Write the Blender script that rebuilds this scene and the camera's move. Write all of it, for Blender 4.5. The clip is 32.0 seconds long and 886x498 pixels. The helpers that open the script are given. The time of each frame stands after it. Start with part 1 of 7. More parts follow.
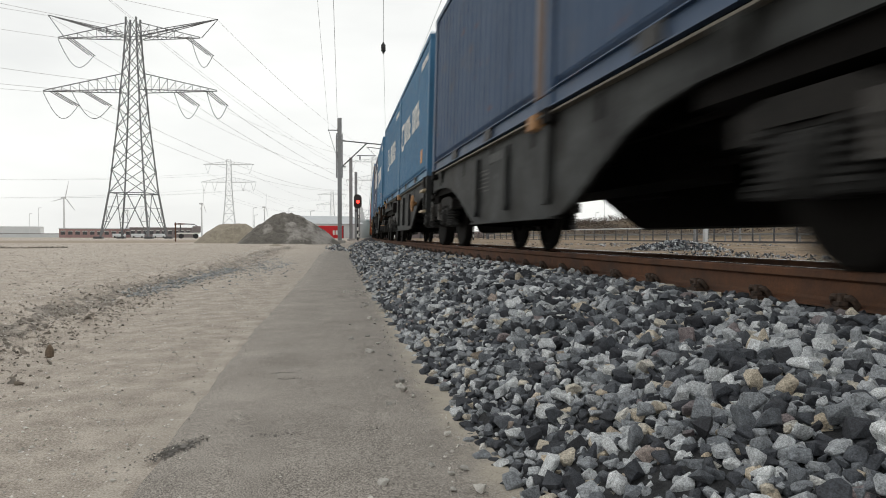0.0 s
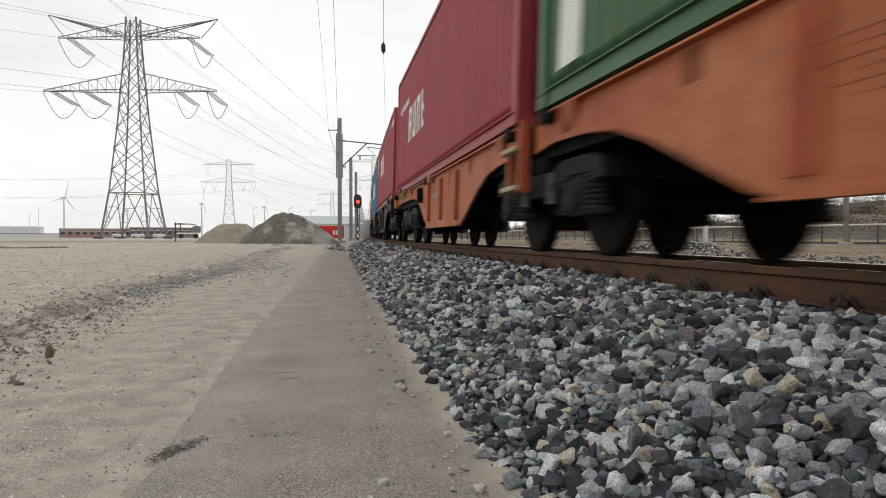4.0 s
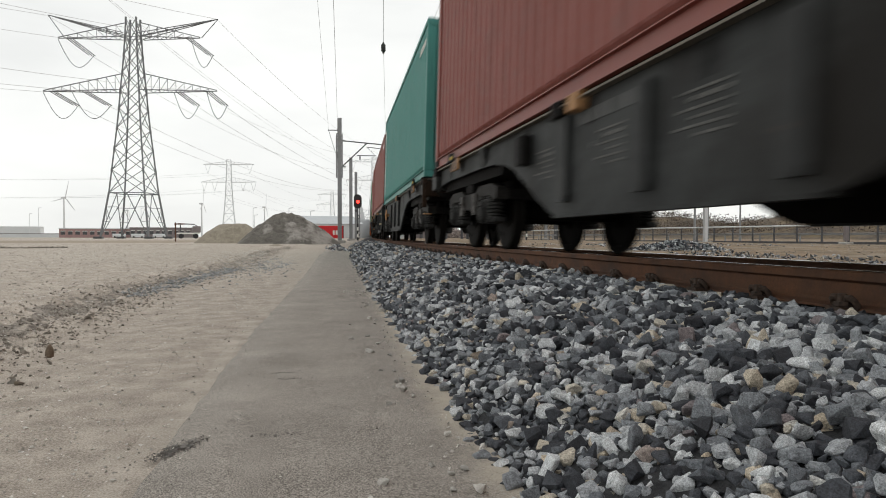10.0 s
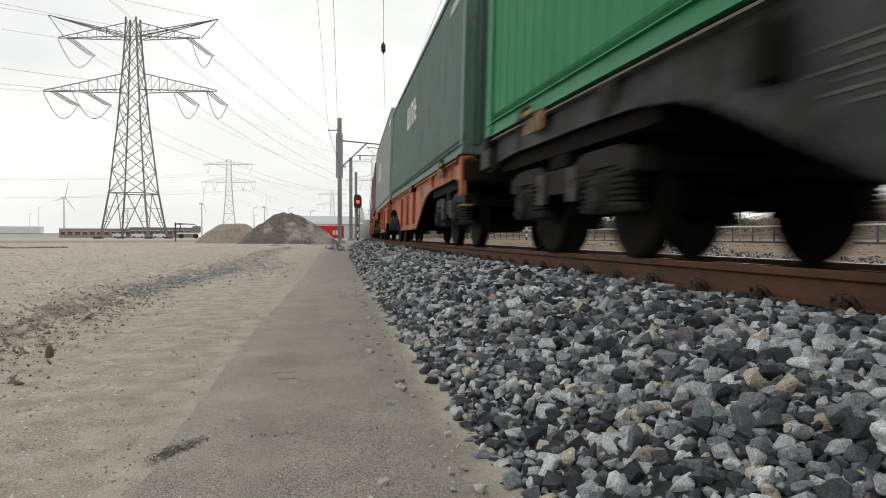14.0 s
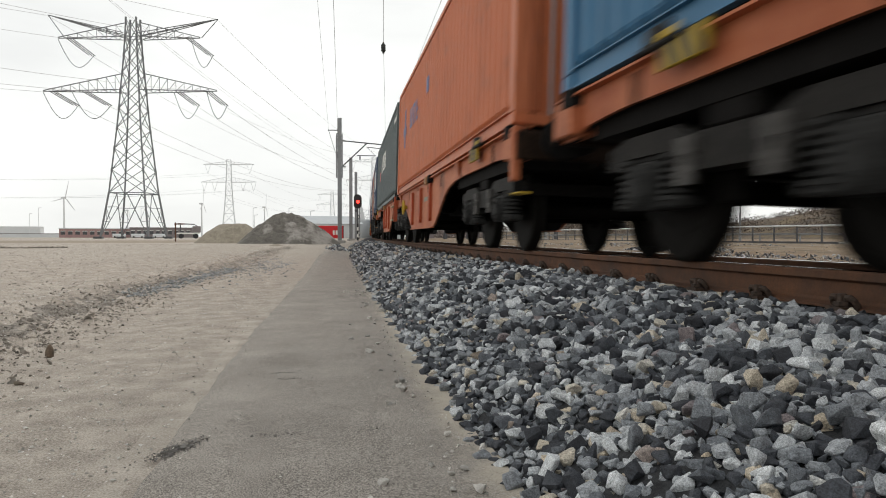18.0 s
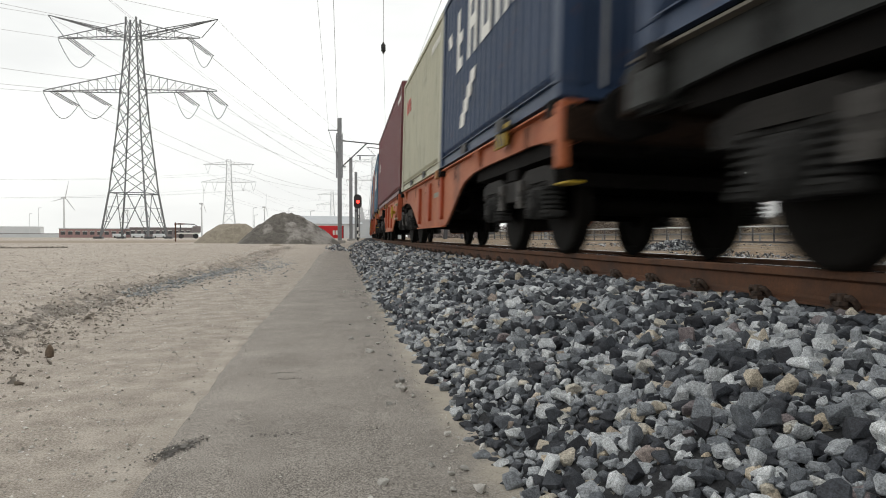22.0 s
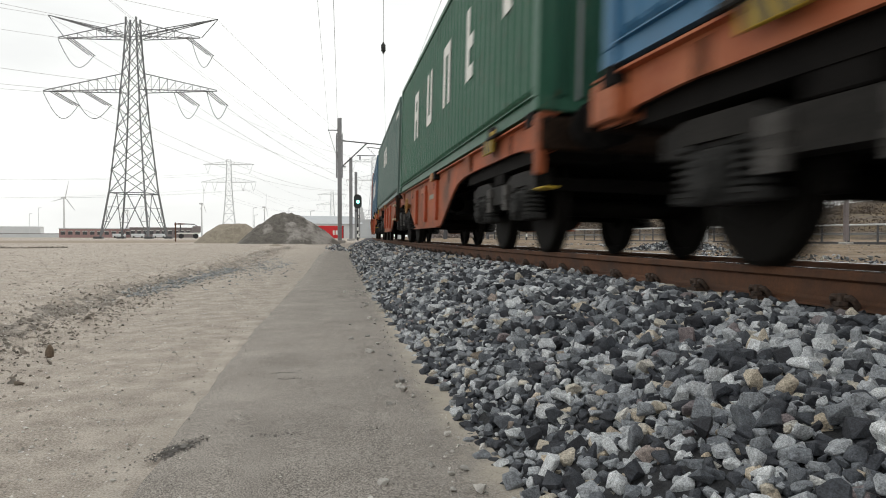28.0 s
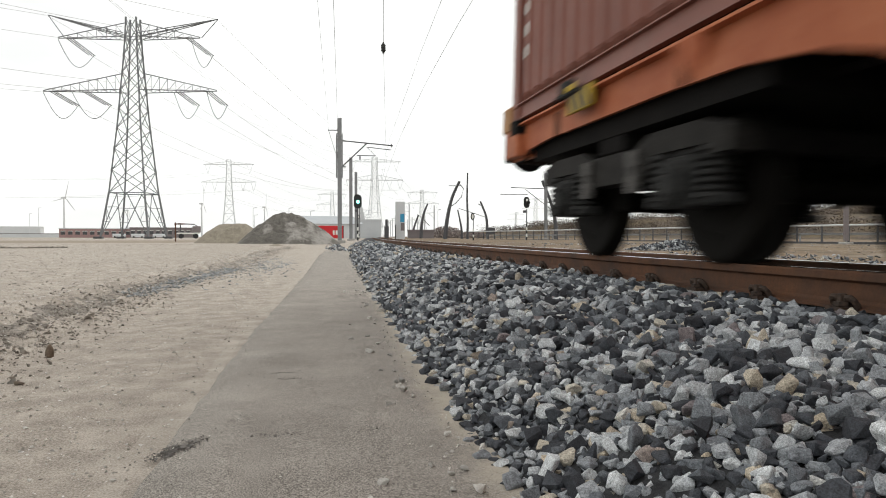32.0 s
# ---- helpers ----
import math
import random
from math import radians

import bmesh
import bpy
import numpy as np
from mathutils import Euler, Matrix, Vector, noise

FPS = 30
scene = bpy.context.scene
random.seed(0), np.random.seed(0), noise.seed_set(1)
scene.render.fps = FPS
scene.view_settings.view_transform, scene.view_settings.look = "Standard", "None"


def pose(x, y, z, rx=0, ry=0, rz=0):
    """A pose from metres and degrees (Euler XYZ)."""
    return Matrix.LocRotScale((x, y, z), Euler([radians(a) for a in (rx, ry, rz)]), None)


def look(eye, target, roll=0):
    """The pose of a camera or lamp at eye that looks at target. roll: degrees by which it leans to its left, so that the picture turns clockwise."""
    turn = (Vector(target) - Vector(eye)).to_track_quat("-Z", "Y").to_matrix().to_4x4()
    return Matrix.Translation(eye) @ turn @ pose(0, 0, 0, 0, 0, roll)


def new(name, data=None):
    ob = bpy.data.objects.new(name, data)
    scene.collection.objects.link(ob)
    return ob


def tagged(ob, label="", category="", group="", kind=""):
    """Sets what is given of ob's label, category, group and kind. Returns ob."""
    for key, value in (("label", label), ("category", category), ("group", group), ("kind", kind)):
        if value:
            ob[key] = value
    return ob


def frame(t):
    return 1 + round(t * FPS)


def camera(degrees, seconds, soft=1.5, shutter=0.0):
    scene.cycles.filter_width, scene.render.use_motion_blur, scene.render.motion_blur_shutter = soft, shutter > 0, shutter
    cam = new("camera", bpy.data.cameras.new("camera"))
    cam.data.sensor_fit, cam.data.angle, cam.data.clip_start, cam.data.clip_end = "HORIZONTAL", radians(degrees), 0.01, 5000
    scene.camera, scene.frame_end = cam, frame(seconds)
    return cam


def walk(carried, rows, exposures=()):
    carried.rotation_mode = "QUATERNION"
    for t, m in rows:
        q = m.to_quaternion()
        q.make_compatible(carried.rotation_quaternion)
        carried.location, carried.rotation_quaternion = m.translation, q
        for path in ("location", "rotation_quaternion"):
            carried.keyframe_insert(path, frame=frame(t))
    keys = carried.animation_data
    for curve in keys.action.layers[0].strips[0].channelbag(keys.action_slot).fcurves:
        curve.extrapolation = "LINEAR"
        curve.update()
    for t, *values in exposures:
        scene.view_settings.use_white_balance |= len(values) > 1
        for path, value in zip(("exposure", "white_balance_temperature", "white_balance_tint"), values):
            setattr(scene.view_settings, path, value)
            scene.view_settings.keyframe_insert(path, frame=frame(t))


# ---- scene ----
# camera: stands still on the service path beside the track
cam = camera(63.58, 32.0, soft=1.0, shutter=0.5)
CAM_POSE = pose(0, 0, 0.5, 89.0, 0, -11.05)
walk(cam, [(0.0, CAM_POSE), (32.0, CAM_POSE)], exposures=[(0.0, -0.06), (12.0, -0.05), (20.0, 0.0), (28.0, 0.05), (31.0, 0.06), (32.0, 0.12)])

# ---- light: bright overcast sky ----
world = bpy.data.worlds.new("overcast_sky")
scene.world = world
world.use_nodes = True
wn, wl = world.node_tree.nodes, world.node_tree.links
wn.clear()
w_out, w_bg = wn.new("ShaderNodeOutputWorld"), wn.new("ShaderNodeBackground")
w_sky, w_mix = wn.new("ShaderNodeTexSky"), wn.new("ShaderNodeMix")
w_sky.sky_type, w_sky.sun_disc = "NISHITA", False
w_sky.sun_elevation, w_sky.sun_rotation = radians(51), radians(48)
w_mix.data_type = "RGBA"
w_mix.inputs["Factor"].default_value = 0.96
w_co, w_map, w_noise, w_ramp = wn.new("ShaderNodeTexCoord"), wn.new("ShaderNodeMapping"), wn.new("ShaderNodeTexNoise"), wn.new("ShaderNodeValToRGB")
w_map.inputs["Scale"].default_value = (1.0, 1.0, 3.5)
w_noise.inputs["Scale"].default_value, w_noise.inputs["Detail"].default_value = 2.2, 5
w_ramp.color_ramp.elements[0].position, w_ramp.color_ramp.elements[0].color = 0.30, (8.9, 9.0, 8.85, 1)
w_ramp.color_ramp.elements[1].position, w_ramp.color_ramp.elements[1].color = 0.62, (10.9, 11.0, 10.7, 1)
wl.new(w_co.outputs["Generated"], w_map.inputs["Vector"])
wl.new(w_map.outputs["Vector"], w_noise.inputs["Vector"])
wl.new(w_noise.outputs["Fac"], w_ramp.inputs["Fac"])
wl.new(w_sky.outputs["Color"], w_mix.inputs["A"])
wl.new(w_ramp.outputs["Color"], w_mix.inputs["B"])
wl.new(w_mix.outputs["Result"], w_bg.inputs["Color"])
w_bg.inputs["Strength"].default_value = 0.1
wl.new(w_bg.outputs["Background"], w_out.inputs["Surface"])
sun_data = bpy.data.lights.new("sun", "SUN")
sun_data.energy, sun_data.angle, sun_data.color = 0.8, radians(20), (1.0, 0.96, 0.9)
sun = new("sun", sun_data)
sun.matrix_world = look((45, 40, 75), (0, 0, 0))

# ---- materials ----


def tree(name):
    m = bpy.data.materials.new(name)
    m.use_nodes = True
    return m, m.node_tree.nodes, m.node_tree.links, m.node_tree.nodes["Principled BSDF"]


def rgb(c):
    return (c[0], c[1], c[2], 1.0)


def surface(name, low, high, scale=6.0, rough=0.75, metal=0.0, bump=0.3, fine=60.0, third=None, third_scale=1.2, third_range=(0.55, 0.68), vary=0.0, island=False, bump_dist=0.01, weight=0.5, sharp=0.14, spec=0.4):
    """Two-colour grain, an optional broad stain colour, fine relief, and brightness that varies from piece to piece."""
    m, n, l, b = tree(name)
    co = n.new("ShaderNodeTexCoord")
    a, f = n.new("ShaderNodeTexNoise"), n.new("ShaderNodeTexNoise")
    a.inputs["Scale"].default_value, a.inputs["Detail"].default_value, a.inputs["Roughness"].default_value = scale, 6, 0.65
    f.inputs["Scale"].default_value, f.inputs["Detail"].default_value, f.inputs["Roughness"].default_value = fine, 5, 0.7
    l.new(co.outputs["Object"], a.inputs["Vector"])
    l.new(co.outputs["Object"], f.inputs["Vector"])
    add = n.new("ShaderNodeMath")
    add.operation = "MULTIPLY_ADD"
    add.inputs[1].default_value, add.inputs[2].default_value = 1 - weight, 0.0
    l.new(a.outputs["Fac"], add.inputs[0])
    add2 = n.new("ShaderNodeMath")
    add2.operation = "MULTIPLY_ADD"
    add2.inputs[1].default_value = weight
    l.new(f.outputs["Fac"], add2.inputs[0])
    l.new(add.outputs[0], add2.inputs[2])
    ramp = n.new("ShaderNodeValToRGB")
    ramp.color_ramp.elements[0].position, ramp.color_ramp.elements[0].color = 0.5 - sharp, rgb(low)
    ramp.color_ramp.elements[1].position, ramp.color_ramp.elements[1].color = 0.5 + sharp, rgb(high)
    l.new(add2.outputs[0], ramp.inputs["Fac"])
    col = ramp.outputs["Color"]
    if third:
        s = n.new("ShaderNodeTexNoise")
        s.inputs["Scale"].default_value, s.inputs["Detail"].default_value, s.inputs["Roughness"].default_value = third_scale, 8, 0.7
        l.new(co.outputs["Object"], s.inputs["Vector"])
        sr = n.new("ShaderNodeMapRange")
        sr.inputs["From Min"].default_value, sr.inputs["From Max"].default_value = third_range
        l.new(s.outputs["Fac"], sr.inputs["Value"])
        mx = n.new("ShaderNodeMix")
        mx.data_type = "RGBA"
        mx.inputs["B"].default_value = rgb(third)
        l.new(sr.outputs["Result"], mx.inputs["Factor"])
        l.new(col, mx.inputs["A"])
        col = mx.outputs["Result"]
    if vary:
        if island:
            src = n.new("ShaderNodeNewGeometry").outputs["Random Per Island"]
        else:
            src = n.new("ShaderNodeObjectInfo").outputs["Random"]
        mr = n.new("ShaderNodeMapRange")
        mr.inputs["To Min"].default_value, mr.inputs["To Max"].default_value = 1 - vary, 1 + vary
        l.new(src, mr.inputs["Value"])
        hs = n.new("ShaderNodeHueSaturation")
        l.new(mr.outputs["Result"], hs.inputs["Value"])
        l.new(col, hs.inputs["Color"])
        col = hs.outputs["Color"]
    l.new(col, b.inputs["Base Color"])
    b.inputs["Roughness"].default_value, b.inputs["Metallic"].default_value = rough, metal
    b.inputs["Specular IOR Level"].default_value = spec
    if bump:
        bp = n.new("ShaderNodeBump")
        bp.inputs["Strength"].default_value, bp.inputs["Distance"].default_value = bump, bump_dist
        l.new(add2.outputs[0], bp.inputs["Height"])
        l.new(bp.outputs["Normal"], b.inputs["Normal"])
    return m


def painted(name, c, rust=0.35, dirt=0.4, rough=0.45, streak=True, spec=0.3):
    """Weathered paint: fading, vertical dirt runs, rust patches."""
    m, n, l, b = tree(name)
    co, mp = n.new("ShaderNodeTexCoord"), n.new("ShaderNodeMapping")
    info = n.new("ShaderNodeObjectInfo")
    off = n.new("ShaderNodeVectorMath")
    off.operation = "ADD"
    sc = n.new("ShaderNodeMath")
    sc.operation = "MULTIPLY"
    sc.inputs[1].default_value = 37.0
    l.new(info.outputs["Random"], sc.inputs[0])
    l.new(co.outputs["Object"], off.inputs[0])
    l.new(sc.outputs[0], off.inputs[1])
    mp.inputs["Scale"].default_value = (7.0, 7.0, 0.7) if streak else (3, 3, 3)
    l.new(off.outputs[0], mp.inputs["Vector"])

    def grain(scale, detail, src):
        t = n.new("ShaderNodeTexNoise")
        t.inputs["Scale"].default_value, t.inputs["Detail"].default_value, t.inputs["Roughness"].default_value = scale, detail, 0.65
        l.new(src, t.inputs["Vector"])
        return t.outputs["Fac"]

    def ranged(v, lo, hi, to):
        r = n.new("ShaderNodeMapRange")
        r.inputs["From Min"].default_value, r.inputs["From Max"].default_value, r.inputs["To Max"].default_value = lo, hi, to
        l.new(v, r.inputs["Value"])
        return r.outputs["Result"]

    def over(a, colour, fac):
        x = n.new("ShaderNodeMix")
        x.data_type = "RGBA"
        l.new(fac, x.inputs["Factor"])
        l.new(a, x.inputs["A"])
        x.inputs["B"].default_value = rgb(colour)
        return x.outputs["Result"]
    base = n.new("ShaderNodeRGB")
    base.outputs[0].default_value = rgb(c)
    fade = tuple(min(0.9, v * 1.06 + 0.018) for v in c)
    col = over(base.outputs[0], fade, ranged(grain(0.9, 5, off.outputs[0]), 0.35, 0.7, 0.8))
    col = over(col, tuple(v * 0.45 for v in c), ranged(grain(1.6, 6, mp.outputs["Vector"]), 0.5, 0.75, dirt))
    col = over(col, (0.10, 0.09, 0.08), ranged(grain(2.3, 8, off.outputs[0]), 0.56, 0.8, dirt))
    rusty = ranged(grain(5.0, 9, off.outputs[0]), 0.67 - 0.1 * rust, 0.76 - 0.1 * rust, 1.0 if rust > 0 else 0.0)
    col = over(col, (0.13, 0.05, 0.022), rusty)
    l.new(col, b.inputs["Base Color"])
    rg = n.new("ShaderNodeMapRange")
    rg.inputs["To Min"].default_value, rg.inputs["To Max"].default_value = rough - 0.12, rough + 0.2
    g2 = grain(14, 5, off.outputs[0])
    l.new(g2, rg.inputs["Value"])
    l.new(rg.outputs["Result"], b.inputs["Roughness"])
    b.inputs["Specular IOR Level"].default_value = spec
    bp = n.new("ShaderNodeBump")
    bp.inputs["Strength"].default_value, bp.inputs["Distance"].default_value = 0.25, 0.004
    l.new(g2, bp.inputs["Height"])
    l.new(bp.outputs["Normal"], b.inputs["Normal"])
    return m


def glowing(name, c, strength):
    m, n, l, b = tree(name)
    b.inputs["Base Color"].default_value = rgb(c)
    b.inputs["Emission Color"].default_value = rgb(c)
    b.inputs["Emission Strength"].default_value = strength
    return m


M_SAND = surface("sand", (0.21, 0.182, 0.152), (0.555, 0.495, 0.43), 7.0, 0.95, bump=0.7, fine=190, weight=0.68, sharp=0.10, bump_dist=0.006, spec=0.2, third=(0.30, 0.255, 0.21), third_scale=3.0, third_range=(0.54, 0.88))
M_EARTH = surface("brown_earth", (0.19, 0.15, 0.115), (0.36, 0.30, 0.24), 0.6, 0.95, bump=0.4, fine=8, bump_dist=0.03, spec=0.2)
M_DUST = surface("pale_dust", (0.25, 0.220, 0.185), (0.555, 0.50, 0.435), 7.0, 0.95, bump=0.4, fine=190, weight=0.68, sharp=0.12, bump_dist=0.004, spec=0.2)
M_VERGE = surface("dry_verge", (0.078, 0.054, 0.031), (0.235, 0.160, 0.092), 0.9, 0.95, bump=0.9, fine=9, sharp=0.09, third=(0.20, 0.175, 0.14), third_scale=0.45, third_range=(0.52, 0.68), bump_dist=0.05)
M_SOIL = surface("dark_soil", (0.13, 0.115, 0.098), (0.40, 0.36, 0.315), 9.0, 0.95, bump=1.0, fine=60, weight=0.6, sharp=0.09, spec=0.2, bump_dist=0.02)
M_ASPHALT = surface("worn_asphalt", (0.105, 0.094, 0.083), (0.48, 0.436, 0.388), 3.0, 0.92, bump=0.25, fine=300, sharp=0.085, spec=0.2, third=(0.37, 0.338, 0.298), third_scale=1.6, third_range=(0.6, 1.1), bump_dist=0.005, weight=0.85)


def dust_over(m, name, lo, hi, low, high):
    """Blown sand that lies on a surface where its attribute, made ragged by grain, passes lo to hi."""
    n, l = m.node_tree.nodes, m.node_tree.links
    b = n["Principled BSDF"]
    at = n.new("ShaderNodeAttribute")
    at.attribute_name = name
    co = n.new("ShaderNodeTexCoord")
    value = at.outputs["Fac"]
    for scale, amount in ((9, 0.16), (60, 0.10), (260, 0.10)):
        t, mul = n.new("ShaderNodeTexNoise"), n.new("ShaderNodeMath")
        t.inputs["Scale"].default_value, t.inputs["Detail"].default_value = scale, 4
        l.new(co.outputs["Object"], t.inputs["Vector"])
        mul.operation = "MULTIPLY_ADD"
        mul.inputs[1].default_value = amount
        l.new(t.outputs["Fac"], mul.inputs[0])
        l.new(value, mul.inputs[2])
        value = mul.outputs[0]
    r = n.new("ShaderNodeMapRange")
    r.interpolation_type = "SMOOTHSTEP"
    r.inputs["From Min"].default_value, r.inputs["From Max"].default_value = lo + 0.18, hi + 0.18
    l.new(value, r.inputs["Value"])
    ramp = n.new("ShaderNodeMix")
    ramp.data_type = "RGBA"
    ramp.inputs["A"].default_value, ramp.inputs["B"].default_value = rgb(low), rgb(high)
    l.new(t.outputs["Fac"], ramp.inputs["Factor"])
    mx = n.new("ShaderNodeMix")
    mx.data_type = "RGBA"
    l.new(r.outputs["Result"], mx.inputs["Factor"])
    l.new(b.inputs["Base Color"].links[0].from_socket, mx.inputs["A"])
    l.new(ramp.outputs["Result"], mx.inputs["B"])
    l.new(mx.outputs["Result"], b.inputs["Base Color"])


dust_over(M_ASPHALT, "across", 0.80, 0.96, (0.30, 0.265, 0.215), (0.60, 0.54, 0.45))
# Near-black bed: shade of the gaps between stones, put into its colour.
M_BED = surface("ballast_gap_shade", (0.015, 0.016, 0.018), (0.06, 0.061, 0.064), 24, 0.95, bump=1.0, fine=70, bump_dist=0.03)
M_CLOD = surface("earth_clod", (0.17, 0.15, 0.128), (0.36, 0.32, 0.275), 8, 0.95, bump=0.6, fine=60, vary=0.45, island=True)
M_RAIL_RUST = surface("rail_rust", (0.075, 0.034, 0.018), (0.155, 0.068, 0.032), 7, 0.85, bump=0.3, fine=80, third=(0.06, 0.035, 0.025), third_scale=2.5, third_range=(0.45, 0.7))
M_RAIL_TOP = surface("rail_bright_steel", (0.55, 0.55, 0.55), (0.72, 0.72, 0.72), 20, 0.12, metal=1.0, bump=0.05)
M_CONCRETE = surface("concrete", (0.30, 0.29, 0.27), (0.42, 0.41, 0.39), 5, 0.9, bump=0.3, fine=60, third=(0.2, 0.17, 0.14), third_scale=2, third_range=(0.5, 0.75))
M_CLIP = surface("fastening_steel", (0.025, 0.018, 0.014), (0.075, 0.045, 0.03), 30, 0.75, bump=0.3)
M_GALV = surface("galvanised_steel", (0.20, 0.205, 0.21), (0.30, 0.305, 0.31), 4, 0.6, metal=0.3, bump=0.1)
M_DARKSTEEL = surface("dark_steel", (0.05, 0.05, 0.055), (0.10, 0.10, 0.105), 8, 0.6, bump=0.15)
M_PYLON = surface("weathered_lattice_steel", (0.14, 0.145, 0.15), (0.21, 0.215, 0.22), 1, 0.7, bump=0.0)
# Pale far steel: distance haze is lightened into the base colour.
M_FARSTEEL = surface("pale_hazed_steel", (0.56, 0.57, 0.58), (0.64, 0.65, 0.66), 1, 0.8, bump=0.0)
M_WIRE = surface("wire", (0.12, 0.12, 0.12), (0.2, 0.2, 0.2), 1, 0.6, bump=0.0)
# Far wire colour, lightened to carry haze and sky glare.
M_FARWIRE = surface("pale_hazed_wire", (0.5, 0.5, 0.5), (0.56, 0.56, 0.56), 1, 0.8, bump=0.0)
# Underframe, bogie and wheel blacks: grime, with shade under the wagons coloured in.
M_SHADED_GRIME = surface("shaded_bogie_grime", (0.006, 0.006, 0.006), (0.018, 0.016, 0.015), 9, 0.7, bump=0.3, fine=60, spec=0.03)
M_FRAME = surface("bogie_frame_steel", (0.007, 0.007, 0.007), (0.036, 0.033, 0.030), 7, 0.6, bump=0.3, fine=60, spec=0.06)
M_GRIME_LIGHT = surface("axle_box_steel", (0.014, 0.014, 0.014), (0.055, 0.054, 0.052), 9, 0.6, bump=0.2, fine=60, spec=0.03)
M_COVER = surface("grey_cover_plate", (0.035, 0.033, 0.031), (0.13, 0.122, 0.114), 9, 0.6, bump=0.2, fine=60, spec=0.15)
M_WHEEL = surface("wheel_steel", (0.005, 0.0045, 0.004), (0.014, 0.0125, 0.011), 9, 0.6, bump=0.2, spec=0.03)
M_TREAD = surface("wheel_tread", (0.3, 0.3, 0.3), (0.4, 0.4, 0.4), 12, 0.3, metal=1.0, bump=0.05)
# Dark headstock brown: the shade between coupled wagons is in the colour.
M_HEADSTOCK = surface("shaded_headstock", (0.010, 0.008, 0.007), (0.040, 0.024, 0.016), 6, 0.7, bump=0.3, fine=40, spec=0.03)
M_WAGON = {"grey": surface("grey_wagon_paint", (0.004, 0.0045, 0.0045), (0.062, 0.066, 0.065), 1.5, 0.6, vary=0.3, bump=0.15, fine=11, weight=0.35, sharp=0.13, third=(0.012, 0.010, 0.008), third_scale=0.8, third_range=(0.5, 0.66), spec=0.15), "orange": surface("orange_wagon_paint", (0.32, 0.075, 0.026), (0.50, 0.172, 0.078), 1.2, 0.6, vary=0.12, bump=0.12, fine=12, weight=0.35, sharp=0.12, third=(0.15, 0.055, 0.028), third_scale=1.1, third_range=(0.56, 0.72), spec=0.25), "dirty": surface("dirty_orange_wagon_paint", (0.15, 0.055, 0.028), (0.42, 0.098, 0.032), 1.3, 0.65, bump=0.15, fine=13, weight=0.35, sharp=0.12, third=(0.10, 0.05, 0.03), third_scale=0.7, third_range=(0.52, 0.68), spec=0.25)}
# Grey ribs almost black: shadow of recessed pockets painted on them.
M_RIB = {"grey": painted("shadowed_grey_rib_paint", (0.011, 0.012, 0.012), 0.1, 0.5, 0.6, False), "orange": painted("orange_rib_paint", (0.36, 0.065, 0.02), 0.1, 0.4, 0.6, False)}
M_RIB["dirty"] = M_RIB["orange"]
M_STENCIL = {"grey": surface("grey_stencil", (0.055, 0.055, 0.052), (0.15, 0.145, 0.135), 20, 0.7, bump=0.1), "orange": surface("dark_stencil", (0.29, 0.09, 0.04), (0.38, 0.12, 0.055), 20, 0.7, bump=0.1)}
M_FADED = {"grey": surface("faded_name_grey", (0.024, 0.026, 0.026), (0.075, 0.075, 0.072), 9, 0.6, bump=0.1), "orange": surface("faded_name_orange", (0.34, 0.11, 0.05), (0.42, 0.16, 0.08), 9, 0.6, bump=0.1)}
M_STENCIL["dirty"], M_FADED["dirty"] = M_STENCIL["orange"], M_FADED["orange"]
M_PANEL = surface("data_strip", (0.15, 0.165, 0.125), (0.26, 0.27, 0.21), 9, 0.6, bump=0.1)
M_EDGE = surface("worn_flange", (0.06, 0.052, 0.042), (0.20, 0.175, 0.14), 5, 0.7, bump=0.2)
M_YELLOW = painted("signal_yellow_paint", (0.42, 0.28, 0.02), 0.3, 0.5, 0.6, False)
M_BLACK = surface("black_paint", (0.012, 0.012, 0.012), (0.03, 0.03, 0.03), 6, 0.6, bump=0.1)
M_WHITE = painted("white_marking", (0.74, 0.74, 0.70), 0.0, 0.25, 0.6)
M_CREAMSTEP = surface("worn_step", (0.32, 0.25, 0.16), (0.52, 0.44, 0.30), 9, 0.7, bump=0.2)
M_OCHRE = painted("dirty_ochre_paint", (0.26, 0.13, 0.028), 0.5, 0.7, 0.6, False)
M_TAN = painted("rusty_handwheel_paint", (0.36, 0.19, 0.08), 0.4, 0.4, 0.6, False)

# ---- small mesh helpers ----


def link_mesh(name, bm, mat):
    me = bpy.data.meshes.new(name)
    bm.to_mesh(me)
    bm.free()
    me.materials.append(mat)
    return me


def part(name, bm, mat, parent=None, label=""):
    """One mesh object under a thing or under a part."""
    ob = new(name, link_mesh(name, bm, mat))
    ob.parent = parent
    if label:
        ob["label"] = label
    return ob


def empty(name, m=None):
    ob = new(name)
    ob.empty_display_size = 0.2
    if m is not None:
        ob.matrix_basis = m
    return ob


def box(bm, x0, x1, y0, y1, z0, z1):
    v = [bm.verts.new((x, y, z)) for z in (z0, z1) for x, y in ((x0, y0), (x1, y0), (x1, y1), (x0, y1))]
    for f in ((3, 2, 1, 0), (4, 5, 6, 7), (0, 1, 5, 4), (1, 2, 6, 5), (2, 3, 7, 6), (3, 0, 4, 7)):
        bm.faces.new([v[i] for i in f])
    return v


def boxes(*dims, bevel=0.0):
    bm = bmesh.new()
    for d in dims:
        box(bm, *d)
    if bevel:
        bmesh.ops.bevel(bm, geom=bm.edges[:], offset=bevel, segments=1, affect="EDGES", clamp_overlap=True)
    return bm


